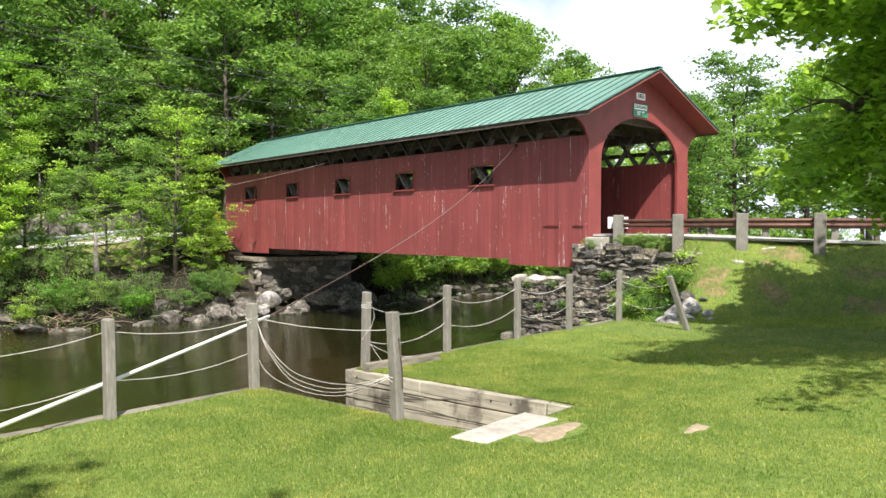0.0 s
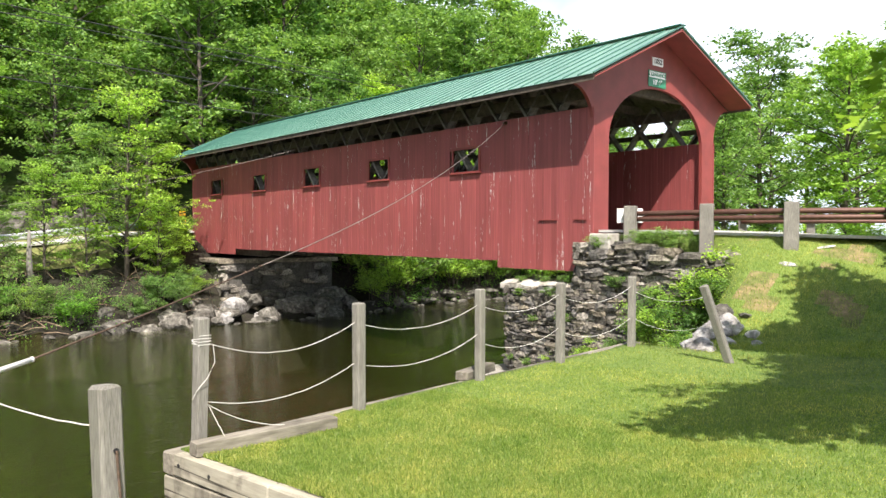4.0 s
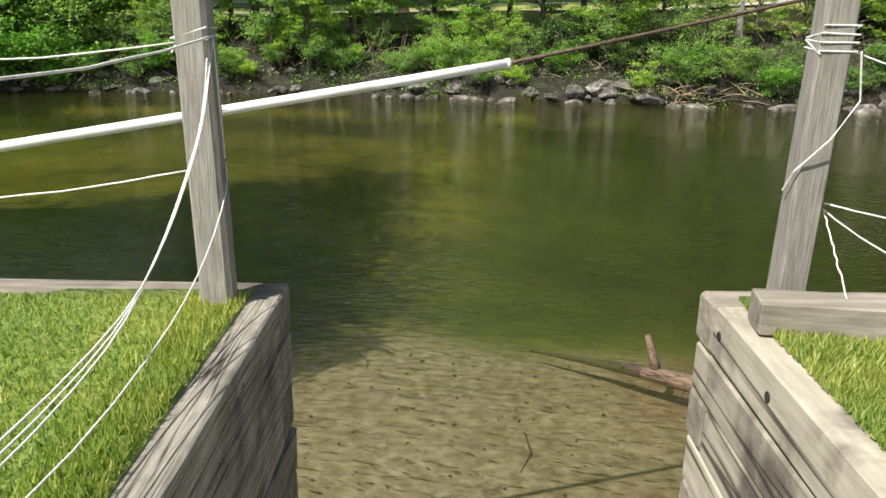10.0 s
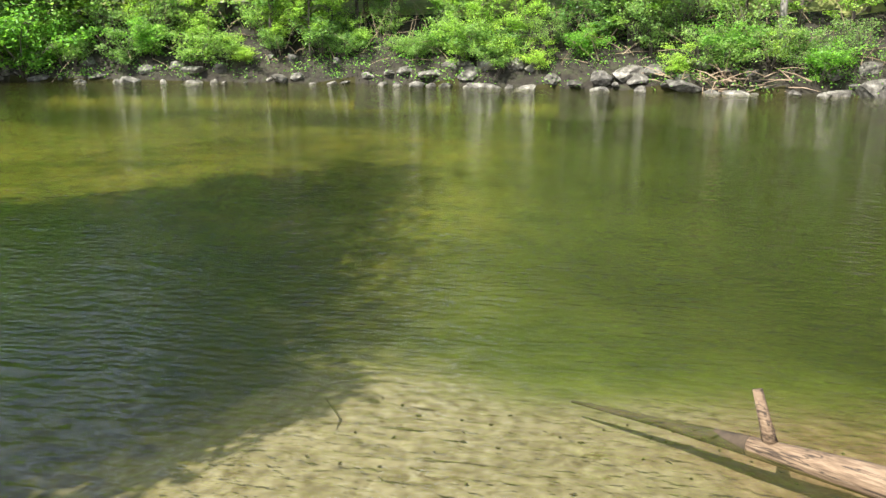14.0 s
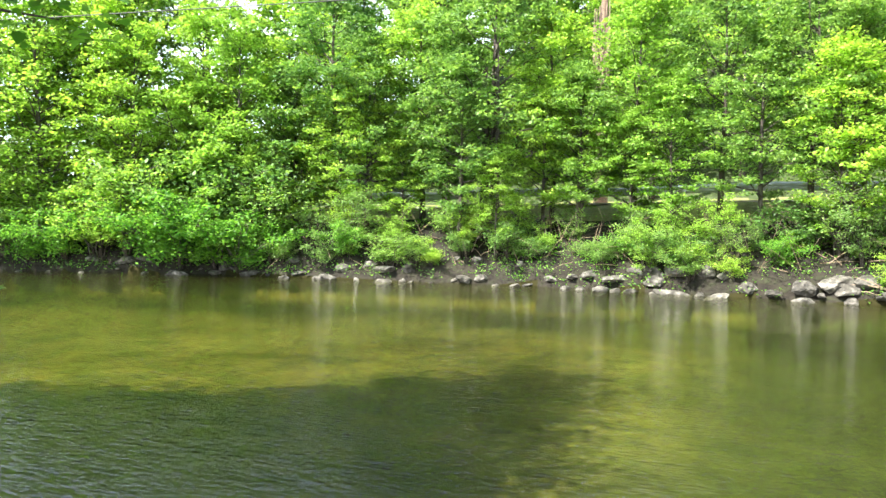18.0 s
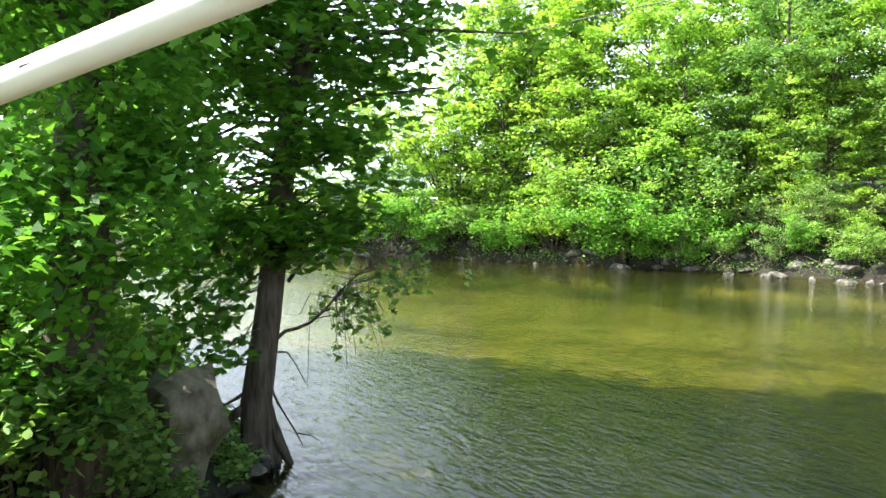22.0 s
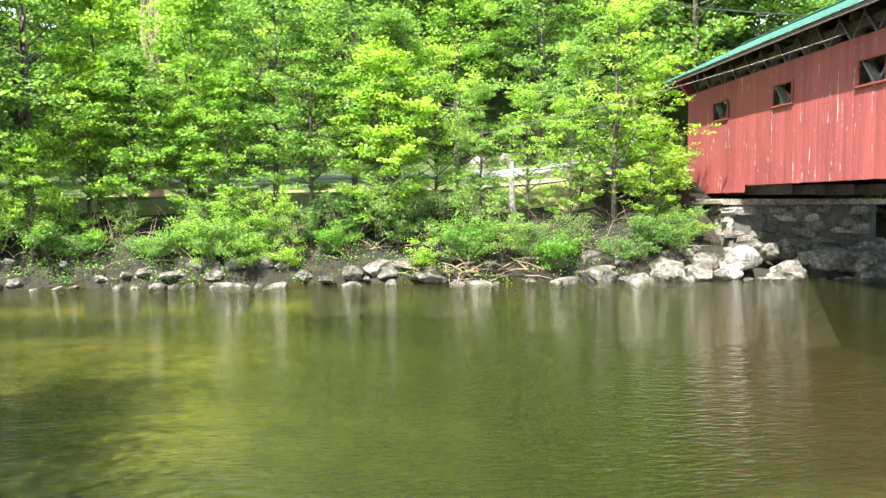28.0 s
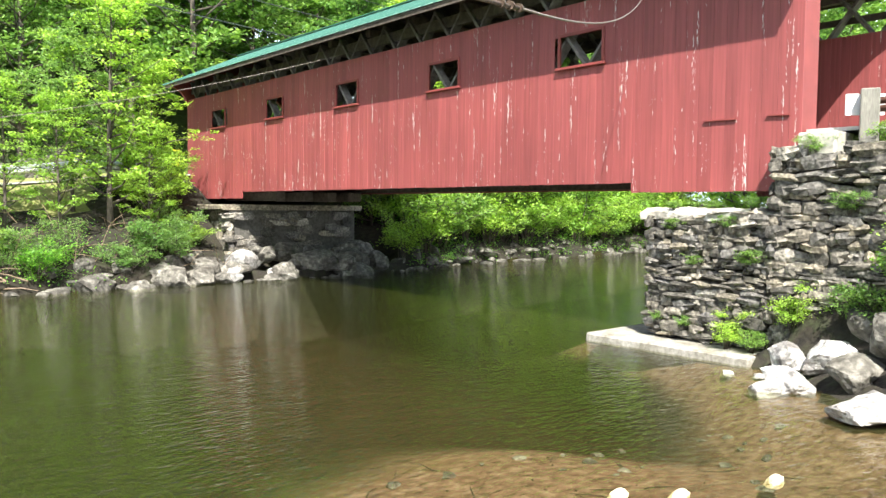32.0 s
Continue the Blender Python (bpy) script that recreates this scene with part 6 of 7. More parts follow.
# shrubs along the far waterline
x = -70.0
while x < 36:
    if not (-2.6 < x < 5.9):
        gap = -7.5 < x
        far_left, past = x < -30, x > 5.8
        low = 0.4 if x < -45 else 1.0
        k = _r.choice((0, 1, 1, 5, 5) if far_left else (0, 0, 1, 3) if past else (0, 1, 3, 4, 4, 2, 0))
        s = low * _r.uniform(0.9, 1.5) if far_left or past else _r.uniform(0.4, 0.7) if gap else _r.uniform(0.35, 0.62) if -24 < x < -14 else _r.choice((_r.uniform(0.3, 0.55), _r.uniform(0.6, 0.9)))
        d = _r.uniform(0.2, 0.9) if far_left else _r.uniform(0.7, 1.6) if past else _r.uniform(0.4, 2.0)
        if past or not gap or _r.random() < 0.7:
            put(shrub_kinds[k], x, yfar(x) + d, s, _r.uniform(0, 360), group="far bank shrubs")
        if far_left or past:
            put(shrub_kinds[_r.choice((0, 1, 3))], x + 0.6, yfar(x) + d + _r.uniform(1.0, 2.2), s * 1.35, _r.uniform(0, 360), group="far bank shrubs")
    x += _r.uniform(0.42, 0.85) if -30 < x < 0 else _r.uniform(0.8, 1.3)
# small bushes leaning over the far waterline
x = -34.0
while x < -2.8:
    if _r.random() < 0.72:
        put(shrub_kinds[_r.choice((0, 1, 1, 2, 4, 5))], x, yfar(x) + _r.uniform(0.35, 1.1), _r.uniform(0.40, 0.82) * (0.8 if x > -9 else 1), _r.uniform(0, 360), group="far bank shrubs")
    x += _r.uniform(0.45, 0.95)
# low leafy cover on the far bank slope
_gc = np.random.RandomState(17)
_cx = _gc.uniform(-62, 38, 2600)
_cd = 0.15 + 3.4 * _gc.rand(2600) ** 1.5
_cy = np.interp(_cx, FAR_X, FAR_Y) + _cd
_ok = ~((_cx > -3.4) & (_cx < 6.0)) & (np.sin(_cx * 1.7) + np.sin(_cx * 0.63 + 1) + _gc.normal(0, 0.7, 2600) > -1.2)
_cc = np.stack([_cx, _cy, ground(_cx, _cy)[0] + _gc.uniform(0.0, 0.25, 2600)], -1)[_ok]
_pp = _cc[_gc.randint(0, len(_cc), 36000)] + _gc.normal(0, 1, (36000, 3)) * np.array([0.22, 0.22, 0.09])
tagged(place("bank_cover", leaf_mesh("bank_cover", _pp, 0.075, M_LEAF_D, _gc, SIMPLE, up=0.6)), "low dark leafy plants covering the far bank", "undergrowth", kind="stuff")
# young trees on the bank
for x, d, k, s in ((-66, 2, 5, 0.3), (-62, 2.5, 5, 0.3), (-58, 2.5, 5, 0.32), (-54.5, 2.2, 5, 0.34), (-51.5, 2.5, 5, 0.38), (-48.5, 2.2, 5, 0.58), (-46, 2.6, 5, 0.75), (-43.8, 2.0, 5, 0.9), (-41.6, 2.8, 5, 1.2), (-39.6, 2.0, 5, 1.3), (-37.6, 3.0, 5, 1.2), (-35.8, 1.8, 5, 1.0), (-34, 3.0, 5, 1.1), (-32.2, 2.0, 5, 1.0), (-30.4, 2.6, 4, 0.9), (-36.5, 6.5, 1, 1.4), (-33, 6.5, 0, 1.35), (-39.8, 6.5, 1, 1.35), (-42.6, 6.5, 0, 1.1), (-38.2, 4.5, 4, 1.4), (-41.2, 5.0, 4, 1.3),
                   (-29.3, 3.4, 1, 1.15), (-27.5, 2.4, 2, 0.95), (-26, 3.6, 0, 1.1), (-24.6, 2.6, 1, 0.9), (-22.8, 2.2, 1, 1.15), (-21.2, 3.5, 0, 1.0), (-19.8, 2.3, 0, 0.72), (-18.3, 3.3, 0, 1.05), (-16.9, 2.2, 2, 0.8),
                   (-15.6, 3.4, 1, 0.95), (-14.3, 2.2, 1, 0.75), (-13.0, 3.0, 1, 0.95), (-11.6, 2.4, 3, 0.9), (-10.3, 3.0, 6, 0.80), (-8.9, 2.4, 3, 0.62), (-7.3, 2.6, 6, 0.62), (-5.9, 2.2, 6, 0.6), (-4.3, 2.6, 6, 1.05), (-2.6, 3.4, 6, 0.75), (-3.3, 2.0, 6, 0.5), (-12.2, 1.6, 6, 0.7), (-5.2, 3.4, 3, 0.75),
                   (7.0, 3.2, 4, 0.7), (9.0, 3.4, 5, 0.8), (11.0, 3.4, 4, 0.8), (13, 3.6, 5, 0.85), (15.5, 3.4, 4, 0.9), (18.5, 3.4, 5, 0.9), (21.5, 3.4, 4, 1.0), (25, 3.4, 5, 1.0), (7.5, 5, 1, 1.1), (10.5, 5.5, 0, 1.2), (14, 5, 1, 1.2), (18, 4.5, 0, 1.2), (22, 4, 1, 1.3), (27, 4.5, 0, 1.3), (32, 4, 1, 1.3)):
    put(mid_kinds[k], x, yfar(x) + d, s, _r.uniform(0, 360), group="far bank trees")
x = -34.0
while x < -10.5:
    if x > -20 and _r.random() < 0.6:
        x += _r.uniform(0.8, 1.7)
        continue
    put(mid_kinds[_r.choice((0, 1, 1, 0, 2))], x, yfar(x) + _r.uniform(0.8, 2.8), _r.uniform(0.5, 0.85), _r.uniform(0, 360), group="far bank trees", label="small leafy riverside tree leaning over the far waterline")
    x += _r.uniform(0.8, 1.7)
for x, y, s in ((22, 27, 0.98), (18.5, 26, 0.9), (26, 29, 1.1), (15, 26, 0.9), (30, 33, 1.15), (33, 29, 0.95), (37, 40, 1.2), (27, 24.5, 0.85), (31, 26.5, 0.95), (24, 24, 0.7)):
    put(big_kinds[3], x, y, s, _r.uniform(0, 360), group="hillside trees")
for x, y, s, k in ((-1.4, 20.6, 0.5, 0), (-2.0, 21.3, 0.7, 3), (-1.6, 22.2, 0.75, 0), (-2.6, 20.4, 0.6, 1), (-2.9, 22.0, 0.8, 3), (-1.3, 23.2, 0.6, 5), (-3.4, 21.2, 0.7, 0), (-2.1, 19.6, 0.4, 1), (-2.2, 23.4, 0.7, 5)):
    put(shrub_kinds[k], x, y, s, _r.uniform(0, 360), group="far bank shrubs", label="leafy bush growing beside the far abutment")
# wooded hillside behind the far road
for row, (d0, step, s0) in enumerate(((14.5, 3.6, 0.72), (18.5, 4.6, 0.9), (24, 5.0, 1.0), (31, 6.0, 1.1), (40, 7.5, 1.15), (52, 9, 1.2))):
    x = -84.0 + row * 1.3
    while x < 62:
        if x < -58 or (x < -45 and row > 0):
            x += step
            continue
        put(_r.choice(big_kinds), x + _r.uniform(-1, 1), yfar(x) + d0 + _r.uniform(-1.6, 1.6), s0 * _r.uniform(0.78, 1.12) * (1.3 if 4 < x < 34 else 0.9 if x >= 34 else 1) * (0.45 if x < -50 else 0.68 if x < -44 else 0.8 if x < -40 else 1), _r.uniform(0, 360), group="hillside trees")
        x += step * _r.uniform(0.85, 1.2)
# trees beyond the road on the near side, upstream
for x, y, k, s in ((13, 4.5, 0, 0.50), (17, 7.5, 2, 0.55), (20, 3, 1, 0.7), (24, 9, 3, 0.75), (25, -1, 0, 0.7), (30, 4, 2, 0.8), (31, -4, 3, 0.8), (37, -1, 1, 0.85), (38, 7, 0, 0.85), (44, -8, 2, 0.9), (45, 2, 3, 0.9), (52, -5, 0, 0.95), (36, -14, 2, 0.7), (60, 6, 1, 1), (60, -16, 3, 1), (21, 12, 1, 0.7), (28, 14, 0, 0.74), (15, -2.0, 2, 0.55), (33, 13, 3, 0.85), (38, 18, 0, 0.95), (41, 12, 2, 0.9), (46, 17, 3, 1.0), (49, 9, 1, 0.95), (34, 20, 2, 0.9), (26, 5, 3, 0.62), (55, 14, 0, 1.0), (30, -9, 1, 0.6), (24, -5, 3, 0.55)):
    put(big_kinds[k], x, y, s, _r.uniform(0, 360), group="roadside trees", label="broadleaf tree in spring leaf beyond the road")
for x in range(8, 40, 3):
    put(shrub_kinds[_r.choice((0, 1, 2))], x + _r.uniform(-1, 1), 3.2 + 0.2 * x * _r.uniform(0.3, 1.0) - 4, _r.uniform(0.6, 1.0), _r.uniform(0, 360), group="roadside shrubs", label="green shrub beyond the road")
# near-side woods behind the camera and downstream
for x, y, k, s in ((-27, -12, 3, 0.8), (-34, -17, 2, 0.8), (-25, -18, 0, 1), (-20, -26, 3, 1.1), (-5, -28, 0, 1), (10, -24, 1, 1)):
    put(big_kinds[k], x, y, s, _r.uniform(0, 360), group="near bank trees", label="tall broadleaf tree on the near bank")
# plants on and before the near abutment
for px, py, s, k in ((-0.45, 1.00, 0.30, 0), (-0.45, 0.55, 0.24, 1), (-0.45, -0.1, 0.34, 0), (-0.6, -1.2, 0.42, 1), (-0.8, -2.2, 0.5, 3), (-1.0, -2.8, 0.5, 0), (-0.6, -3.2, 0.62, 0), (-0.5, -1.8, 0.55, 2), (-0.65, -3.3, 0.5, 1), (-1.5, -3.3, 0.36, 1), (-0.75, -2.9, 0.6, 1)):
    z = -1.85 if py > 0.5 else None
    put(shrub_kinds[k], px, py, s, _r.uniform(0, 360), z=z, group="abutment plants", label="bright green bush growing against the stone abutment")
for px, py, pz, s in ((-0.25, 2.2, 0.05, 0.16), (-0.25, 1.1, 0.1, 0.18), (-0.28, 0.75, -0.5, 0.2), (-0.1, 1.5, 0.44, 0.12), (-0.15, 0.75, 0.44, 0.16), (-0.2, 2.2, 0.44, 0.10), (-0.2, -0.3, 1.3, 0.2), (-0.15, -1.4, 1.35, 0.26), (-0.1, -2.2, 1.3, 0.3), (-0.3, -0.8, 0.4, 0.22), (-0.3, -1.9, 0.1, 0.3), (-0.24, 2.45, -1.6, 0.15), (-0.26, 1.9, -1.65, 0.16), (-0.26, 1.75, -0.55, 0.14)):
    put(shrub_kinds[1], px, py, s, _r.uniform(0, 360), z=pz, group="wall tufts", label="small weed growing from the stone joints")

# riverside maples on the near bank, downstream of the landing
maple = thing("tree", (-19.42, -3.25, -2.0), "leaning riverside maple with dark lobed leaves", "tree")
tp = [(-19.42, -3.24, -2.3), (-19.46, -3.30, -1.85), (-19.46, -3.31, -1.45), (-19.42, -3.19, -0.6), (-19.40, -3.00, 0.9), (-19.42, -2.72, 2.0), (-19.5, -2.62, 3.0), (-19.6, -2.5, 4.2), (-19.75, -2.4, 5.6), (-19.9, -2.3, 7.0)]
tr = [0.22, 0.165, 0.145, 0.122, 0.108, 0.10, 0.09, 0.075, 0.055, 0.02]
limb = [tube(tp, tr, 12)]
for pts, rr in (([(-19.42, -3.2, -0.92), (-19.36, -3.05, -0.79), (-19.32, -2.95, -0.77), (-19.28, -2.84, -0.72), (-19.22, -2.68, -0.57), (-19.18, -2.6, -0.45), (-19.1, -2.42, -0.27), (-18.96, -2.16, -0.07)], 0.022),
                ([(-19.42, -3.2, -0.98), (-19.37, -3.04, -0.99), (-19.35, -2.98, -1.08), (-19.3, -2.88, -1.3)], 0.012),
                ([(-19.42, -3.22, -1.22), (-19.40, -3.13, -1.45), (-19.34, -2.98, -1.74), (-19.32, -2.92, -1.87)], 0.015), ([(-19.34, -2.97, -1.75), (-19.29, -2.84, -1.79), (-19.25, -2.75, -1.86)], 0.008),
                ([(-19.44, -3.3, -1.28), (-19.5, -3.48, -1.39), (-19.54, -3.66, -1.48)], 0.028),
                ([(-19.44, -3.3, -1.42), (-19.5, -3.5, -1.53), (-19.54, -3.66, -1.72)], 0.07),
                ([(-19.45, -3.28, -1.3), (-19.40, -3.2, -1.62), (-19.3, -3.08, -1.96), (-19.18, -2.98, -2.2)], 0.085), ([(-19.46, -3.3, -1.35), (-19.40, -3.3, -1.68), (-19.26, -3.3, -1.98), (-19.1, -3.28, -2.2)], 0.08),
                ([(-19.46, -3.31, -1.35), (-19.42, -3.39, -1.66), (-19.3, -3.52, -1.95), (-19.2, -3.6, -2.1)], 0.075), ([(-19.5, -3.2, -1.8), (-19.6, -2.95, -2.2)], 0.08)):
    n = len(pts)
    limb.append(tube(pts, [rr * (1 - 0.8 * k / (n - 1)) for k in range(n)], 7))
_r2 = random.Random(41)
cen = []
for k in range(60):
    t = _r2.uniform(0.45, 1.0)
    j = min(int(t * 9), 8)
    p = Vector(tp[j]).lerp(Vector(tp[j + 1]), t * 9 - j)
    a, L = _r2.uniform(0, 6.28), _r2.uniform(0.6, 2.4)
    d = Vector((math.cos(a), math.sin(a), _r2.uniform(-0.25, 0.4)))
    e = p + d * L
    limb.append(tube([p, p.lerp(e, 0.5) + Vector((0, 0, 0.1)), e], [0.03, 0.02, 0.006], 5))
    cen += [e, p.lerp(e, 0.6), p.lerp(e, 0.8)]
for q in ((-18.9, -2.6, 0.9), (-18.6, -2.3, 1.2), (-18.8, -2.9, 0.5), (-18.9, -3.2, 0.2), (-18.7, -3.4, 0.8)):
    cen.append(Vector(q))
place("trunk", mesh_py("trunk", *joined(limb), M_BARK, True), maple)
_g = np.random.RandomState(5)


def around(centres, n, rad, flat=0.55):
    c = np.array([tuple(q) for q in centres])
    c = c[c[:, 0] + (c[:, 2] + 2) * 0.4 < -15.0] if c[:, 0].max() < -15 or c[:, 0].min() < -18 else c
    d = _g.normal(0, 1, (n, 3))
    d /= np.linalg.norm(d, axis=1)[:, None]
    return c[_g.randint(0, len(c), n)] + d * (_g.rand(n) ** 0.5 * rad)[:, None] * np.array([1, 1, flat])


def sight_gap(p):
    """Drops leaves in the camera's line of sight to the boulder and the maple's foot."""
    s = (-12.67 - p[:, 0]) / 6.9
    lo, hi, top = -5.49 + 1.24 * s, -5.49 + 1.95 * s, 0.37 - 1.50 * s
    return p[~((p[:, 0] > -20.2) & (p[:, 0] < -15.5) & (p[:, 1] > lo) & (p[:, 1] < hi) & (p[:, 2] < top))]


place("crown", leaf_mesh("crown", around(cen, 5600, 0.62), 0.115, M_LEAF_D, _g, MAPLE, up=0.9), maple)
lowc, tw = [], []
for k in range(290):
    a, q, z = _r2.uniform(0, 6.28), math.sqrt(_r2.random()), _r2.uniform(-1, 1)
    w = math.sqrt(max(0.05, 1 - z * z))
    c = Vector((-19.3 + 1.22 * q * w * math.cos(a), -2.95 + 1.3 * q * w * math.sin(a), 1.95 + 2.1 * z))
    lowc.append(c)
    if k % 4 == 0:
        s = Vector((-19.41, -3.0, min(c.z - 0.2, 4.0)))
        tw.append(tube([s, s.lerp(c, 0.5) + Vector((0, 0, 0.08)), c], [0.02, 0.012, 0.004], 5))
place("low_branchwork", mesh_py("low_branchwork", *joined(tw), M_BARK, True), maple, "thin leafy limbs low on the trunk")
place("low_crown", leaf_mesh("low_crown", around(lowc, 9500, 0.34, 0.4), 0.11, M_LEAF_D, _g, MAPLE, up=0.95), maple, "dense low leaf mass")
tw, hang = [], []
br = [Vector(q) for q in ((-19.28, -2.84, -0.72), (-19.2, -2.64, -0.5), (-19.1, -2.42, -0.27), (-18.9, -2.0, 0.02))]
for k in range(64):
    f = _r2.uniform(0.1, 2.99)
    p = br[int(f)].lerp(br[int(f) + 1], f % 1)
    L = _r2.uniform(0.25, 1.15)
    d = Vector((_r2.gauss(0.0, 0.35), _r2.gauss(0.35, 0.45), -_r2.uniform(0.3, 0.9))).normalized()
    m = p + Vector((d.x, d.y, 0.15)) * L * 0.45
    e = m + Vector((d.x * 0.3, d.y * 0.3, d.z)) * L * 0.75
    tw.append(tube([p, m, m.lerp(e, 0.5), e], [0.006, 0.004, 0.003, 0.0015], 4))
    if f > 1.2 or k % 3 == 0:
        hang += [m.lerp(e, q) for q in (0.4, 0.7, 0.9, 1.0)] + [e]
spray, sprays = [], []
for k in range(26):
    e = Vector((-19.3 + _r2.uniform(-0.35, 0.3), _r2.uniform(-4.1, -3.45), 0))
    e.z = _r2.uniform(-1.05 if e.y > -3.85 else -0.8, 0.35)
    s = Vector((-19.41, -3.15, e.z + _r2.uniform(0.25, 0.6)))
    sprays.append(tube([s, s.lerp(e, 0.55) + Vector((0, 0, 0.1)), e], [0.010, 0.006, 0.002], 4))
    spray += [e, e, s.lerp(e, 0.7)]
place("side_branchwork", mesh_py("side_branchwork", *joined(sprays), M_BARK), maple, "thin side branches over the bank")
place("side_leaves", leaf_mesh("side_leaves", around(spray, 950, 0.20, 0.8), 0.11, M_LEAF_D, _g, MAPLE, up=0.6), maple, "hanging maple leaves beside the trunk")
place("hanging_branchwork", mesh_py("hanging_branchwork", *joined(tw), M_BARK), maple, "drooping thin twigs over the water")
place("hanging_foliage", leaf_mesh("hanging_foliage", around(hang, 420, 0.07, 1.0), 0.07, M_LEAF_B, _g, MAPLE, up=0.5), maple, "small fresh leaves on the drooping twigs")
# the ivy-hung tree beside it
ivy = thing("tree", (-17.9, -4.95, -1.2), "big dark tree trunk hung with ivy and leafy shoots", "tree")
ip = [(-17.9, -5.0, -1.4), (-17.9, -4.95, -0.4), (-17.95, -4.85, 0.8), (-18.1, -4.75, 2.2), (-18.5, -4.75, 3.8), (-19.1, -4.9, 5.6), (-19.8, -5.0, 7.4)]
limb = [tube(ip, [0.24, 0.18, 0.17, 0.16, 0.14, 0.10, 0.03], 12)]
cen, ivc = [], []
for k in range(70):
    t = _r2.uniform(0.42, 1.0)
    j = min(int(t * 6), 5)
    p = Vector(ip[j]).lerp(Vector(ip[j + 1]), t * 6 - j)
    a, L = _r2.uniform(0, 6.28), _r2.uniform(0.7, 2.3)
    d = Vector((math.cos(a), math.sin(a), _r2.uniform(-0.1, 0.5)))
    e = p + d * L
    limb.append(tube([p, p.lerp(e, 0.5) + Vector((0, 0, 0.15)), e], [0.05, 0.03, 0.008], 5))
    cen += [e, p.lerp(e, 0.7), p.lerp(e, 0.85)]
for k in range(90):
    z = _r2.uniform(-0.95, 3.2)
    cz = np.interp(z, [q[2] for q in ip], [q[0] for q in ip]), np.interp(z, [q[2] for q in ip], [q[1] for q in ip])
    a = _r2.uniform(0, 6.28)
    ivc.append(Vector((cz[0] + 0.42 * math.cos(a), cz[1] + 0.42 * math.sin(a), z)))
place("trunk", mesh_py("trunk", *joined(limb), M_BARK, True), ivy)
place("crown", leaf_mesh("crown", around(cen, 3600, 0.7), 0.115, M_LEAF_D, _g, MAPLE, up=0.8), ivy)
place("ivy", leaf_mesh("ivy", sight_gap(around(ivc, 4200, 0.42, 0.9)), 0.085, M_LEAF_D, _g, OVAL, up=0.35), ivy, "hanging ivy leaves")
cur = []
for k in range(150):
    q = Vector((_r2.uniform(-19.4, -16.9), 0, _r2.uniform(-0.1, 4.6)))
    edge = -5.45 + 0.29 * (-12.67 - q.x) - 0.15
    q.y = edge - (edge + 5.75) * _r2.random() if edge > -5.4 else edge
    if q.z < 0.2 and q.y > edge - 0.45:
        continue
    cur.append(q)
place("side_foliage", leaf_mesh("side_foliage", sight_gap(around(cur, 17000, 0.42, 0.8)), 0.08, M_LEAF_D, _g, MAPLE, up=0.6), ivy, "leafy side shoots hanging over the bank")
# undergrowth on the near bank
ug = []
for k in range(260):
    q = Vector((_r2.uniform(-21.5, -17.2), 0, 0))
    q.y = _r2.uniform(-7.5, float(np.interp(q.x, NEAR_X, NEAR_Y)) - 0.1)
    q.z = gz(q.x, q.y) + _r2.uniform(0.0, 0.6) + (0.25 if q.y < -5 else 0)
    if (q - Vector((-18.9, -4.12, -1.3))).length > 0.75 and q.y < -3.7:
        ug.append(q)
tagged(place("undergrowth", leaf_mesh("undergrowth", sight_gap(around(ug, 26000, 0.34, 0.7)), 0.08, M_LEAF_B, _g, OVAL, up=0.6)), "dense leafy undergrowth covering the near bank", "undergrowth", kind="stuff")
low = []
for k in range(1500):
    q = Vector((_r2.uniform(-21.0, -18.3), _r2.uniform(-5.0, -3.3), 0))
    if (q.xy - Vector((-18.9, -4.12))).length > 0.3 and (q.xy - Vector((-19.42, -3.25))).length > 0.27 and gz(q.x, q.y) > WATER + 0.04:
        q.z = gz(q.x, q.y) + _r2.uniform(0.02, 0.16)
        low.append(q)
tagged(place("ground_cover", leaf_mesh("ground_cover", around(low, 11000, 0.10, 0.5), 0.06, M_LEAF_B, _g, OVAL, up=0.8)), "low green plants covering the near bank soil", "undergrowth", kind="stuff")
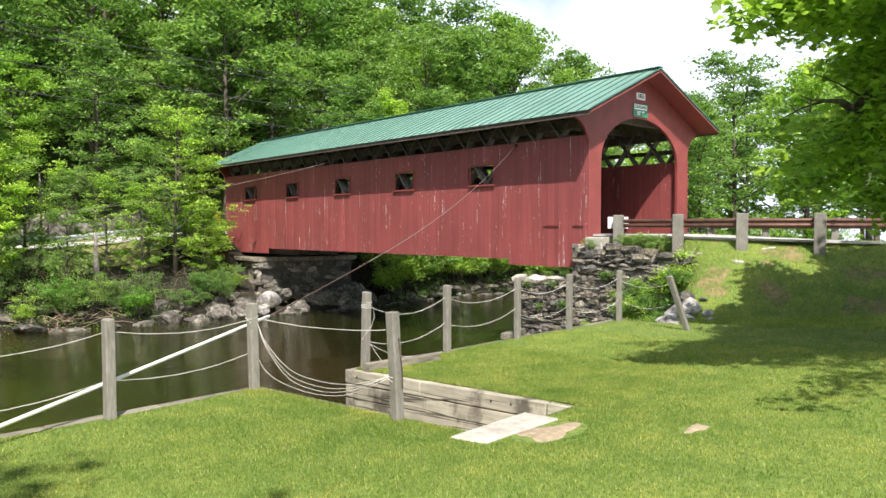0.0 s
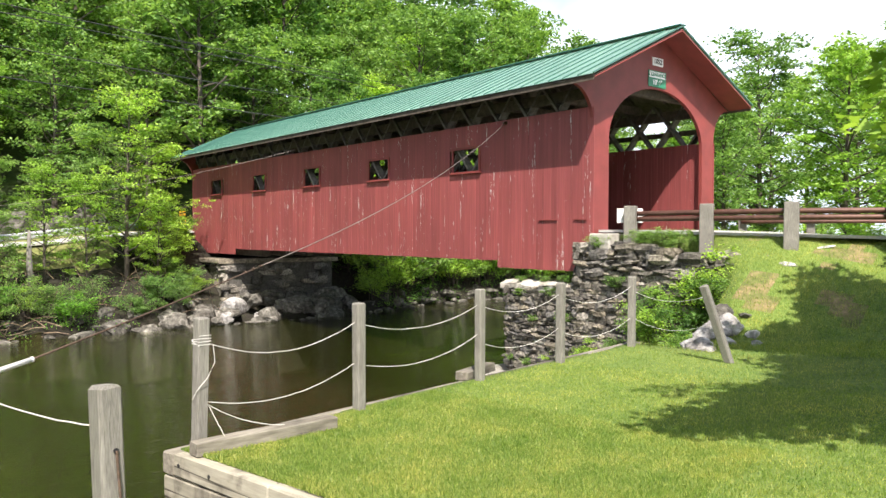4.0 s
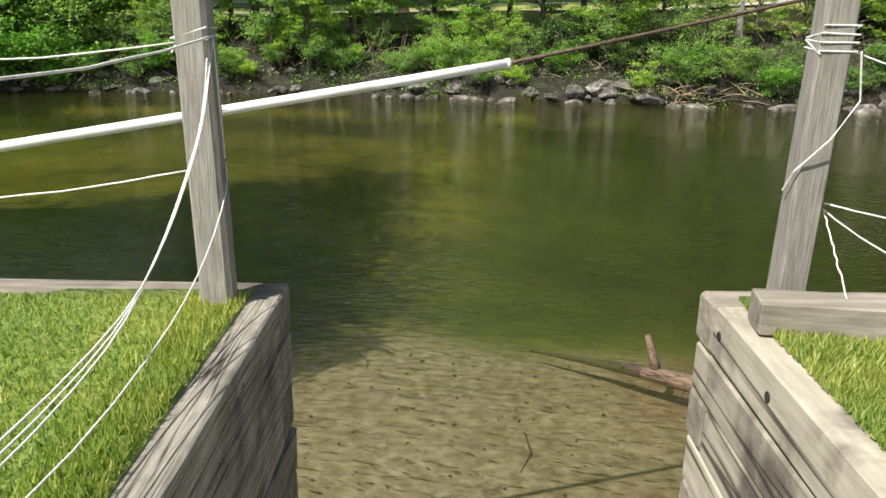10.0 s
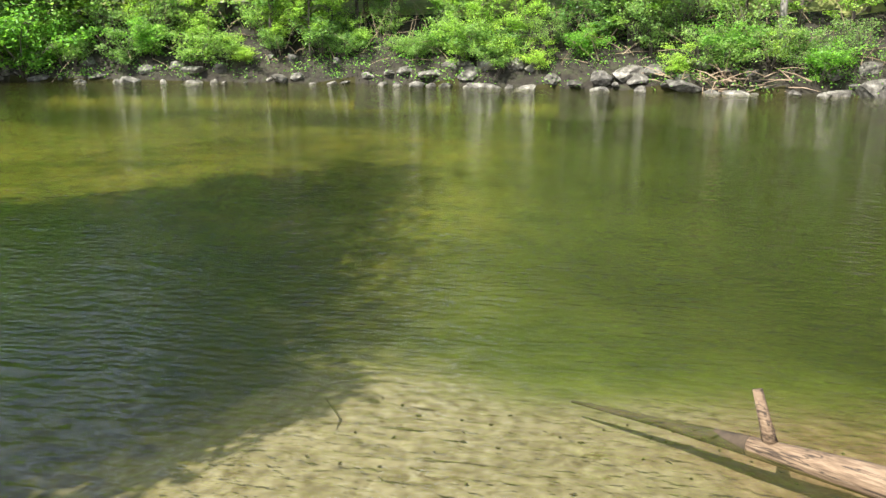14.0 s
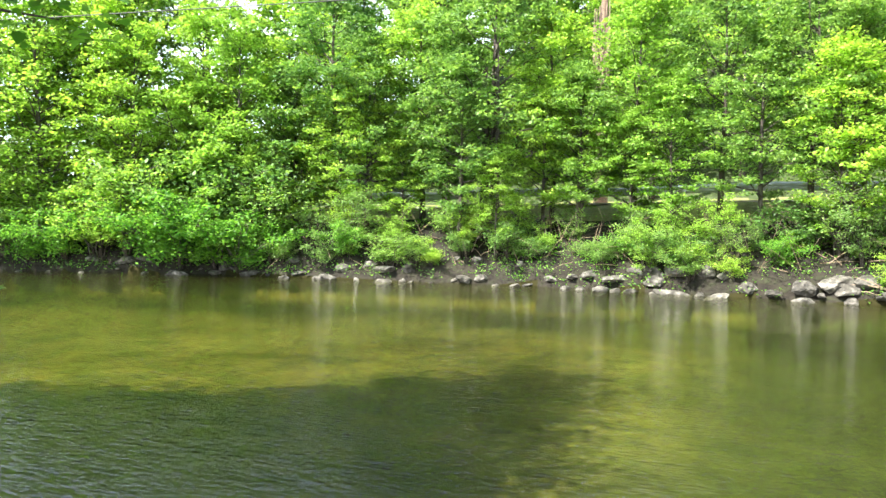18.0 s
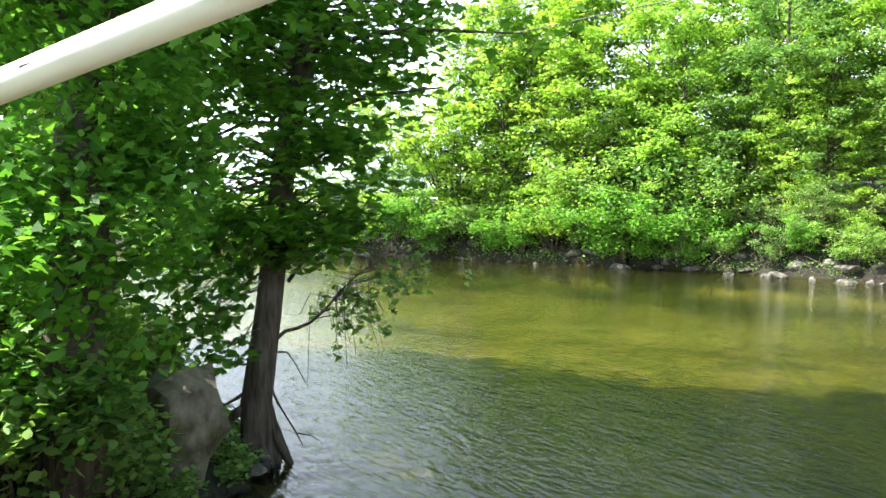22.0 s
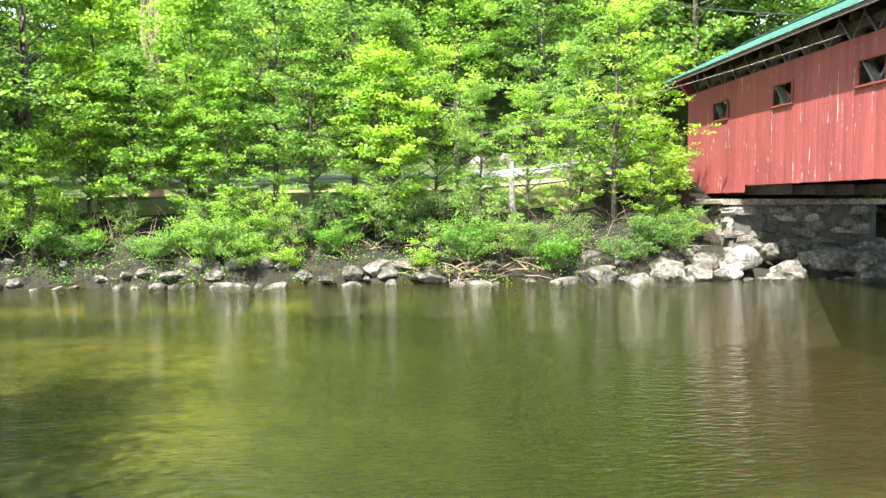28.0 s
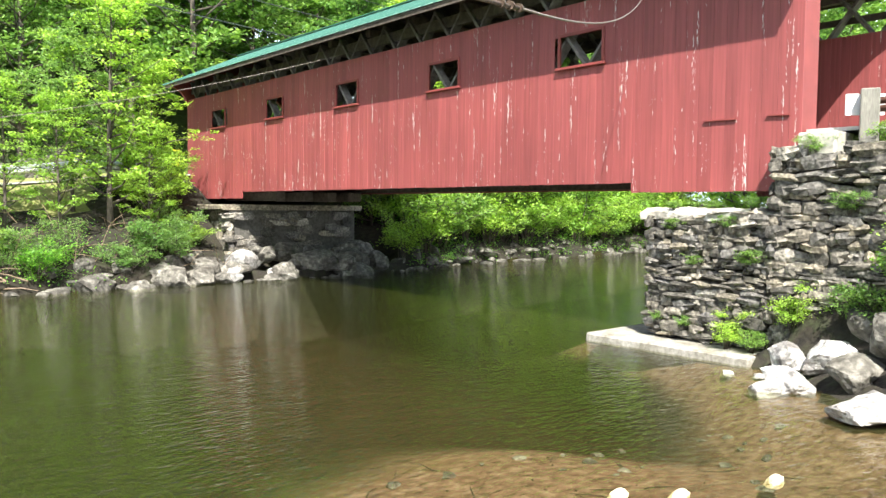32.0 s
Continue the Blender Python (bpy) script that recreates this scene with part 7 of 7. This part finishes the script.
# fresh bushes on the bank before the ivy-hung tree
for bx, by, bz, rx, ry, n, leaf in ((-17.9, -5.25, -1.1, 0.75, 0.55, 2800, 0.085), (-18.3, -4.75, -1.45, 0.6, 0.36, 1700, 0.08), (-17.4, -5.75, -0.95, 0.6, 0.45, 1700, 0.085), (-18.9, -5.0, -1.05, 0.5, 0.4, 1300, 0.08), (-19.15, -3.68, -1.95, 0.30, 0.16, 620, 0.06), (-18.55, -4.3, -1.85, 0.4, 0.2, 700, 0.06)):
    bush = thing("bush", (bx, by, bz - 0.3), "fresh green leafy bush on the near bank", "bush")
    tagged(bush, "fresh green leafy bush on the near bank", "bush", "near bank bushes")
    tips, stems = [], []
    for k in range(46):
        a, q = _r2.uniform(0, 6.28), math.sqrt(_r2.random())
        e = Vector((bx + rx * q * math.cos(a), by + ry * q * math.sin(a), bz + rx * 0.85 * math.sqrt(1 - 0.9 * q * q) * _r2.uniform(0.5, 1.0)))
        b0 = Vector((bx + 0.3 * rx * q * math.cos(a), by + 0.3 * ry * q * math.sin(a), bz - 0.35))
        stems.append(tube([b0, b0.lerp(e, 0.6) + Vector((0, 0, 0.05)), e], [0.007, 0.005, 0.002], 4))
        tips += [e, e, b0.lerp(e, 0.75)]
    place("branchwork", mesh_py("branchwork", *joined(stems), M_BARK), bush)
    place("foliage", leaf_mesh("foliage", around(tips, n, 0.17 * (rx / 0.6) ** 0.5, 0.7), leaf, M_LEAF_B, _g, OVAL, up=0.75), bush)
# taller trees whose shade falls on the river
for x, y, k, s in ((-24.2, -3.9, 3, 1.06), (-22.7, -4.3, 0, 0.86), (-25.6, -4.4, 1, 0.76), (-27.3, -4.6, 0, 0.62), (-24.4, -6.8, 2, 0.66), (-24.9, -4.0, 3, 1.0), (-23.4, -4.1, 1, 0.92), (-26.4, -4.3, 0, 0.72)):
    put(big_kinds[k], x, y, 0.6, _r.uniform(0, 360), group="near bank trees", label="tall dark riverside tree on the near bank", sz=s)

# spreading maples over the lawn
def lawn_maple(x, y, H, R, seed, boughs, leaves, leaf, spread, label):
    r = random.Random(seed)
    z0 = gz(x, y)
    t = thing("tree", (x, y, z0), label, "tree")
    lp = [Vector((x, y, z0 - 0.2)), Vector((x, y + 0.05, z0 + 1.3)), Vector((x - 0.1, y + 0.2, z0 + 3.0)), Vector((x - 0.1, y + 0.4, z0 + 0.5 * H)), Vector((x - 0.2, y + 0.5, z0 + 0.78 * H)), Vector((x - 0.2, y + 0.5, z0 + H))]
    parts, cen, wts = [tube(lp, [0.36, 0.27, 0.24, 0.19, 0.11, 0.03], 12)], [], []
    ends = [(Vector(b), 4) for b in boughs]
    if boughs:
        elbow = [lp[3], Vector((-5.9, -11.6, 4.9)), Vector((-6.35, -10.0, 4.09)), Vector((-6.84, -10.0, 3.59)), Vector((-7.33, -10.0, 3.30)), Vector((-7.67, -10.0, 3.39)), Vector((-8.1, -10.0, 3.35)), Vector((-8.5, -10.02, 3.31)), Vector((-8.8, -10.0, 3.34))]
        parts.append(tube(elbow, [0.09, 0.07, 0.06, 0.055, 0.07, 0.036, 0.022, 0.012, 0.003], 8))
        for a, b in (((-8.1, -10.0, 3.35), (-8.6, -9.7, 3.12)), ((-7.0, -10.0, 3.5), (-8.1, -9.8, 3.72))):
            parts.append(tube([a, Vector(a).lerp(Vector(b), 0.5) + Vector((0, 0, 0.03)), b], [0.016, 0.011, 0.003], 5))
    for k in range(85):
        a, L = r.uniform(0, 6.28), R * math.sqrt(r.uniform(0.15, 1.0))
        ends.append((Vector((x + math.cos(a) * L, y + math.sin(a) * L, z0 + H * r.uniform(0.42, 0.98) * (1 - 0.25 * (L / R) ** 2))), 1))
    for e, w in ends:
        j = r.uniform(2.0, 4.0)
        p = lp[int(j)].lerp(lp[int(j) + 1], j % 1)
        m = p.lerp(e, 0.55) + Vector((0, 0, 0.35))
        parts.append(tube([p, m, e], [0.05, 0.03, 0.006], 5))
        for f in (0.15, 0.45, 0.7, 0.9, 1.0):
            cen.append(m.lerp(e, f))
            wts.append(w)
    place("trunk", mesh_py("trunk", *joined(parts), M_BARK, True), t)
    C, W = np.array([tuple(c) for c in cen]), np.array(wts, float)
    g = np.random.RandomState(seed)
    d = g.normal(0, 1, (leaves, 3))
    d /= np.linalg.norm(d, axis=1)[:, None]
    pos = C[g.choice(len(C), leaves, p=W / W.sum())] + d * (g.rand(leaves) ** 0.5 * spread)[:, None] * np.array([1, 1, 0.5])
    place("crown", leaf_mesh("crown", pos, leaf, M_LEAF_A, g, MAPLE, up=0.85), t)
    return t


_low = [(-6.45, -9.0, 2.4), (-5.8, -9.6, 2.3), (-6.1, -10.2, 2.8), (-5.1, -10.0, 2.6), (-5.5, -9.2, 3.1), (-4.7, -9.4, 3.3), (-4.5, -10.2, 2.2), (-5.4, -9.8, 2.0), (-7.3, -9.8, 2.75), (-6.9, -9.6, 2.5), (-7.6, -9.9, 2.9),
        (-6.9, -10.0, 3.75), (-6.4, -9.8, 3.5), (-7.4, -9.9, 3.85), (-9.9, -10.0, 4.0), (-9.5, -10.2, 4.15), (-9.1, -10.0, 4.05), (-8.6, -10.1, 4.2), (-8.1, -9.9, 4.15), (-7.6, -10.1, 4.35), (-7.0, -10.0, 4.5), (-6.5, -9.8, 4.5), (-8.8, -10.4, 4.6), (-9.6, -10.5, 4.55), (-7.8, -10.5, 4.8)]
lawn_maple(-7.7, -15.0, 10.5, 4.6, 7, _low, 26000, 0.115, 0.46, "spreading lawn maple with bright lobed leaves on low boughs")
lawn_maple(-3.0, -11.5, 8.0, 4.0, 8, [], 32000, 0.17, 0.66, "spreading lawn maple shading the slope below the road")

# dead stump, thin pole-like birch, snag and driftwood pile on the far bank
stump = thing("dead_trunk", (-7.92, 19.0, -1.2), "broken grey dead trunk standing on the far bank", "dead tree")
place("trunk", mesh_py("trunk", *tube([(-7.9, 19.0, -1.4), (-7.92, 19.0, -0.4), (-7.97, 19.0, 0.7), (-7.96, 19.0, 1.7)], [0.17, 0.12, 0.10, 0.05], 9), M_PALEBARK, True), stump)
for k in range(7):
    a = _r2.uniform(0, 6.28)
    z = _r2.uniform(-1.0, 0.9)
    place("branch", mesh_py("branch", *tube([(-7.93, 19.0, z), (-7.93 + 0.3 * math.cos(a), 19 + 0.3 * math.sin(a), z + 0.15), (-7.93 + 0.6 * math.cos(a), 19 + 0.6 * math.sin(a), z - 0.1)], [0.025, 0.015, 0.006], 5), M_TWIG), stump)
for px, py, z1, rr in ((-9.45, 21.6, 4.2, 0.06), (-23.3, 19.3, 5.5, 0.16), (-22.75, 19.0, 6, 0.13)):
    z0 = gz(px, py) - 0.2
    t = thing("bare_trunk", (px, py, z0), "slim grey trunk standing among bank shrubs", "tree trunk", "bare trunks")
    place("trunk", mesh_py("trunk", *tube([(px, py, z0), (px + 0.05, py, (z0 + z1) / 2), (px, py, z1)], [rr, rr * 0.85, rr * 0.5], 9), M_PALEBARK if rr < 0.1 else M_BARK, True), t)
px, py = -21.0, 26.2
t = thing("dead_trunk", (px, py, gz(px, py)), "tall dead snag hung with brown vines at the wood's edge", "dead tree")
place("trunk", mesh_py("trunk", *tube([(px, py, gz(px, py) - 0.2), (px + 0.05, py, 4), (px - 0.05, py, 7), (px + 0.05, py, 9.5)], [0.3, 0.25, 0.22, 0.12], 10), M_DEADWOOD, True), t)
vines = [tube([(px + 0.3 * math.cos(k), py - 0.25 + 0.1 * math.sin(k), 9.0 - 0.1 * k), (px + 0.36 * math.cos(k), py - 0.35, 7.0), (px + 0.3 * math.cos(k * 1.7), py - 0.33, 4.8 + 0.1 * k)], [0.02, 0.03, 0.01], 5) for k in range(14)]
place("vine_tangle", mesh_py("vine_tangle", *joined(vines), M_TWIG), t, "dry brown vines")
tw = []
for k in range(90):
    a = Vector((-9.6 + _r2.gauss(0, 0.9), 17.6 + _r2.gauss(0, 0.25), WATER + _r2.uniform(0.0, 0.5)))
    d = Vector((_r2.gauss(0, 1), _r2.gauss(0, 0.4), _r2.gauss(0.1, 0.35))).normalized() * _r2.uniform(0.3, 1.0)
    tw.append(tube([a, a + d * 0.5 + Vector((0, 0, 0.05)), a + d], [0.022, 0.014, 0.006], 5))
tagged(place("brush_pile", mesh_py("brush_pile", *joined(tw), M_TWIG)), "tangle of dry driftwood branches at the far waterline", "driftwood", kind="stuff")
tw = []
for k in range(420):
    xx = _r2.uniform(-33, -1)
    yy = yfar(xx) + _r2.uniform(0.5, 2.8)
    a = Vector((xx, yy, gz(xx, yy) + _r2.uniform(0, 0.3)))
    d = Vector((_r2.gauss(0, 0.6), _r2.gauss(-0.3, 0.4), _r2.gauss(0.5, 0.5))).normalized() * _r2.uniform(0.4, 1.3)
    tw.append(tube([a, a + d * 0.5, a + d + Vector((0, 0, -0.1))], [0.012, 0.009, 0.004], 4))
tagged(place("bare_twigs", mesh_py("bare_twigs", *joined(tw), M_TWIG)), "bare grey-brown stems and twigs on the far bank", "twigs", kind="stuff")

# wires over the far road
for za, zb, dy in ((9.6, 9.9, 0.0), (9.95, 10.3, 0.3), (7.6, 7.5, 0.0), (8.7, 8.6, 0.1)):
    tagged(place("power_line", mesh_py("power_line", *tube(sag((-75, yfar(-75) + 12 + dy, za), (34, yfar(34) + 6 + dy, zb), 0.5, 30), 0.018, 5), M_WIRE)), "thin overhead wire along the far road", "wire", "overhead wires")
for px, py, h in ((33.5, 5.2, 8.0),):
    p = thing("utility_pole", (px, py, gz(px, py)), "grey wooden utility pole beyond the road", "utility pole")
    place("pole", mesh_py("pole", *tube([(px, py, gz(px, py) - 0.3), (px, py, h)], [0.14, 0.10], 10), M_PALEBARK), p)

# sunlit rock face cut beside the far road
_ro = random.Random(12)
crag = thing("rock_outcrop", (-4.5, 31.0, 1.0), "pale grey rock face beside the far road, half hidden by trees", "rock")
for k in range(11):
    cx, cz = -7.5 + 0.62 * k + _ro.uniform(-0.3, 0.3), 1.1 + 0.9 * _ro.random()
    place("ledge", ROCKS[k % 7], crag, m=Matrix.LocRotScale((cx, 31.2 + _ro.uniform(-0.3, 0.5), cz), Euler((0.25, 0.12, _ro.uniform(-0.4, 0.4))), (0.9, 0.7, 1.5 + 0.5 * _ro.random())))

# ---- grass ----
def blades(n, u0, u1, v0, v1, hgt, seed, keep):
    g = np.random.RandomState(seed)
    if seed == 1:
        u, v = g.normal((u0 + u1) / 2, (u1 - u0) / 4, n), g.normal((v0 + v1) / 2, (v1 - v0) / 3, n)
    else:
        u, v = g.uniform(u0, u1, n), g.uniform(v0, v1, n)
    ok = keep(u, v)
    u, v = u[ok], v[ok]
    x = ORG.x + EU.x * u + EV.x * v
    y = ORG.y + EU.y * u + EV.y * v
    z, kind = ground(x, y)
    ok = (kind == 1) | ((kind == 3) & (y < 0)) | ((kind == 5) & (g.rand(len(x)) < 0.6))
    x, y, z = x[ok], y[ok], z[ok]
    n = len(x)
    a = g.uniform(0, 6.28, n)
    h = hgt * 0.75 * g.uniform(0.4, 1.4, n)
    w = 0.0032 * g.uniform(0.7, 1.5, n)
    lean = h * g.uniform(0.1, 0.9, n)
    b = g.uniform(0, 6.28, n)
    V = np.zeros((n, 3, 3))
    V[:, 0] = np.stack([x - np.cos(a) * w, y - np.sin(a) * w, z - 0.004], -1)
    V[:, 1] = np.stack([x + np.cos(a) * w, y + np.sin(a) * w, z - 0.004], -1)
    V[:, 2] = np.stack([x + np.cos(b) * lean, y + np.sin(b) * lean, z + h], -1)
    return V.reshape(-1, 3), np.arange(n * 3).reshape(n, 3)


def open_lawn(u, v):
    inside = (u > -0.10) & (u < 1.50) & (v > -3.45)
    slab = (u > -0.40) & (u < 0.84) & (v > -3.63) & (v < -3.2)
    sand = ((u - 0.30) / 0.50) ** 2 + ((v + 3.80) / 0.28) ** 2 < 0.9
    sand2 = ((u - 1.12) / 0.30) ** 2 + ((v + 4.80) / 0.12) ** 2 < 0.8
    return ~(inside | slab | sand | sand2) & (v < -0.17)


fringe = lambda u, v: (v < -0.17) & (v > -3.9)
for nm, args in (("verge", (70000, 9.5, 16.5, -5.5, 1.0, 0.075, 7, lambda u, v: v < 5)), ("edge", (8000, 1.50, 1.70, -3.9, -0.17, 0.042, 5, fringe)), ("edge", (7000, -0.28, -0.095, -3.1, -0.17, 0.042, 6, fringe)), ("near", (260000, -3.4, 4.8, -4.6, -0.15, 0.028, 1, open_lawn)), ("patch", (90000, 1.50, 4.4, -3.6, -0.15, 0.034, 4, open_lawn)), ("middle", (200000, -6.0, 7.0, -9.0, -0.15, 0.030, 3, open_lawn)), ("wide", (200000, -4.5, 11, -11, -0.15, 0.038, 2, open_lawn))):
    V, F = blades(*args)
    tagged(place("grass", mesh_np("grass", V, F, M_GRASS)), "short mown lawn grass with clover" if nm != "wide" else "short mown lawn grass", "grass", kind="stuff")
for pr in shrub_kinds + mid_kinds + big_kinds:
    drop(pr)
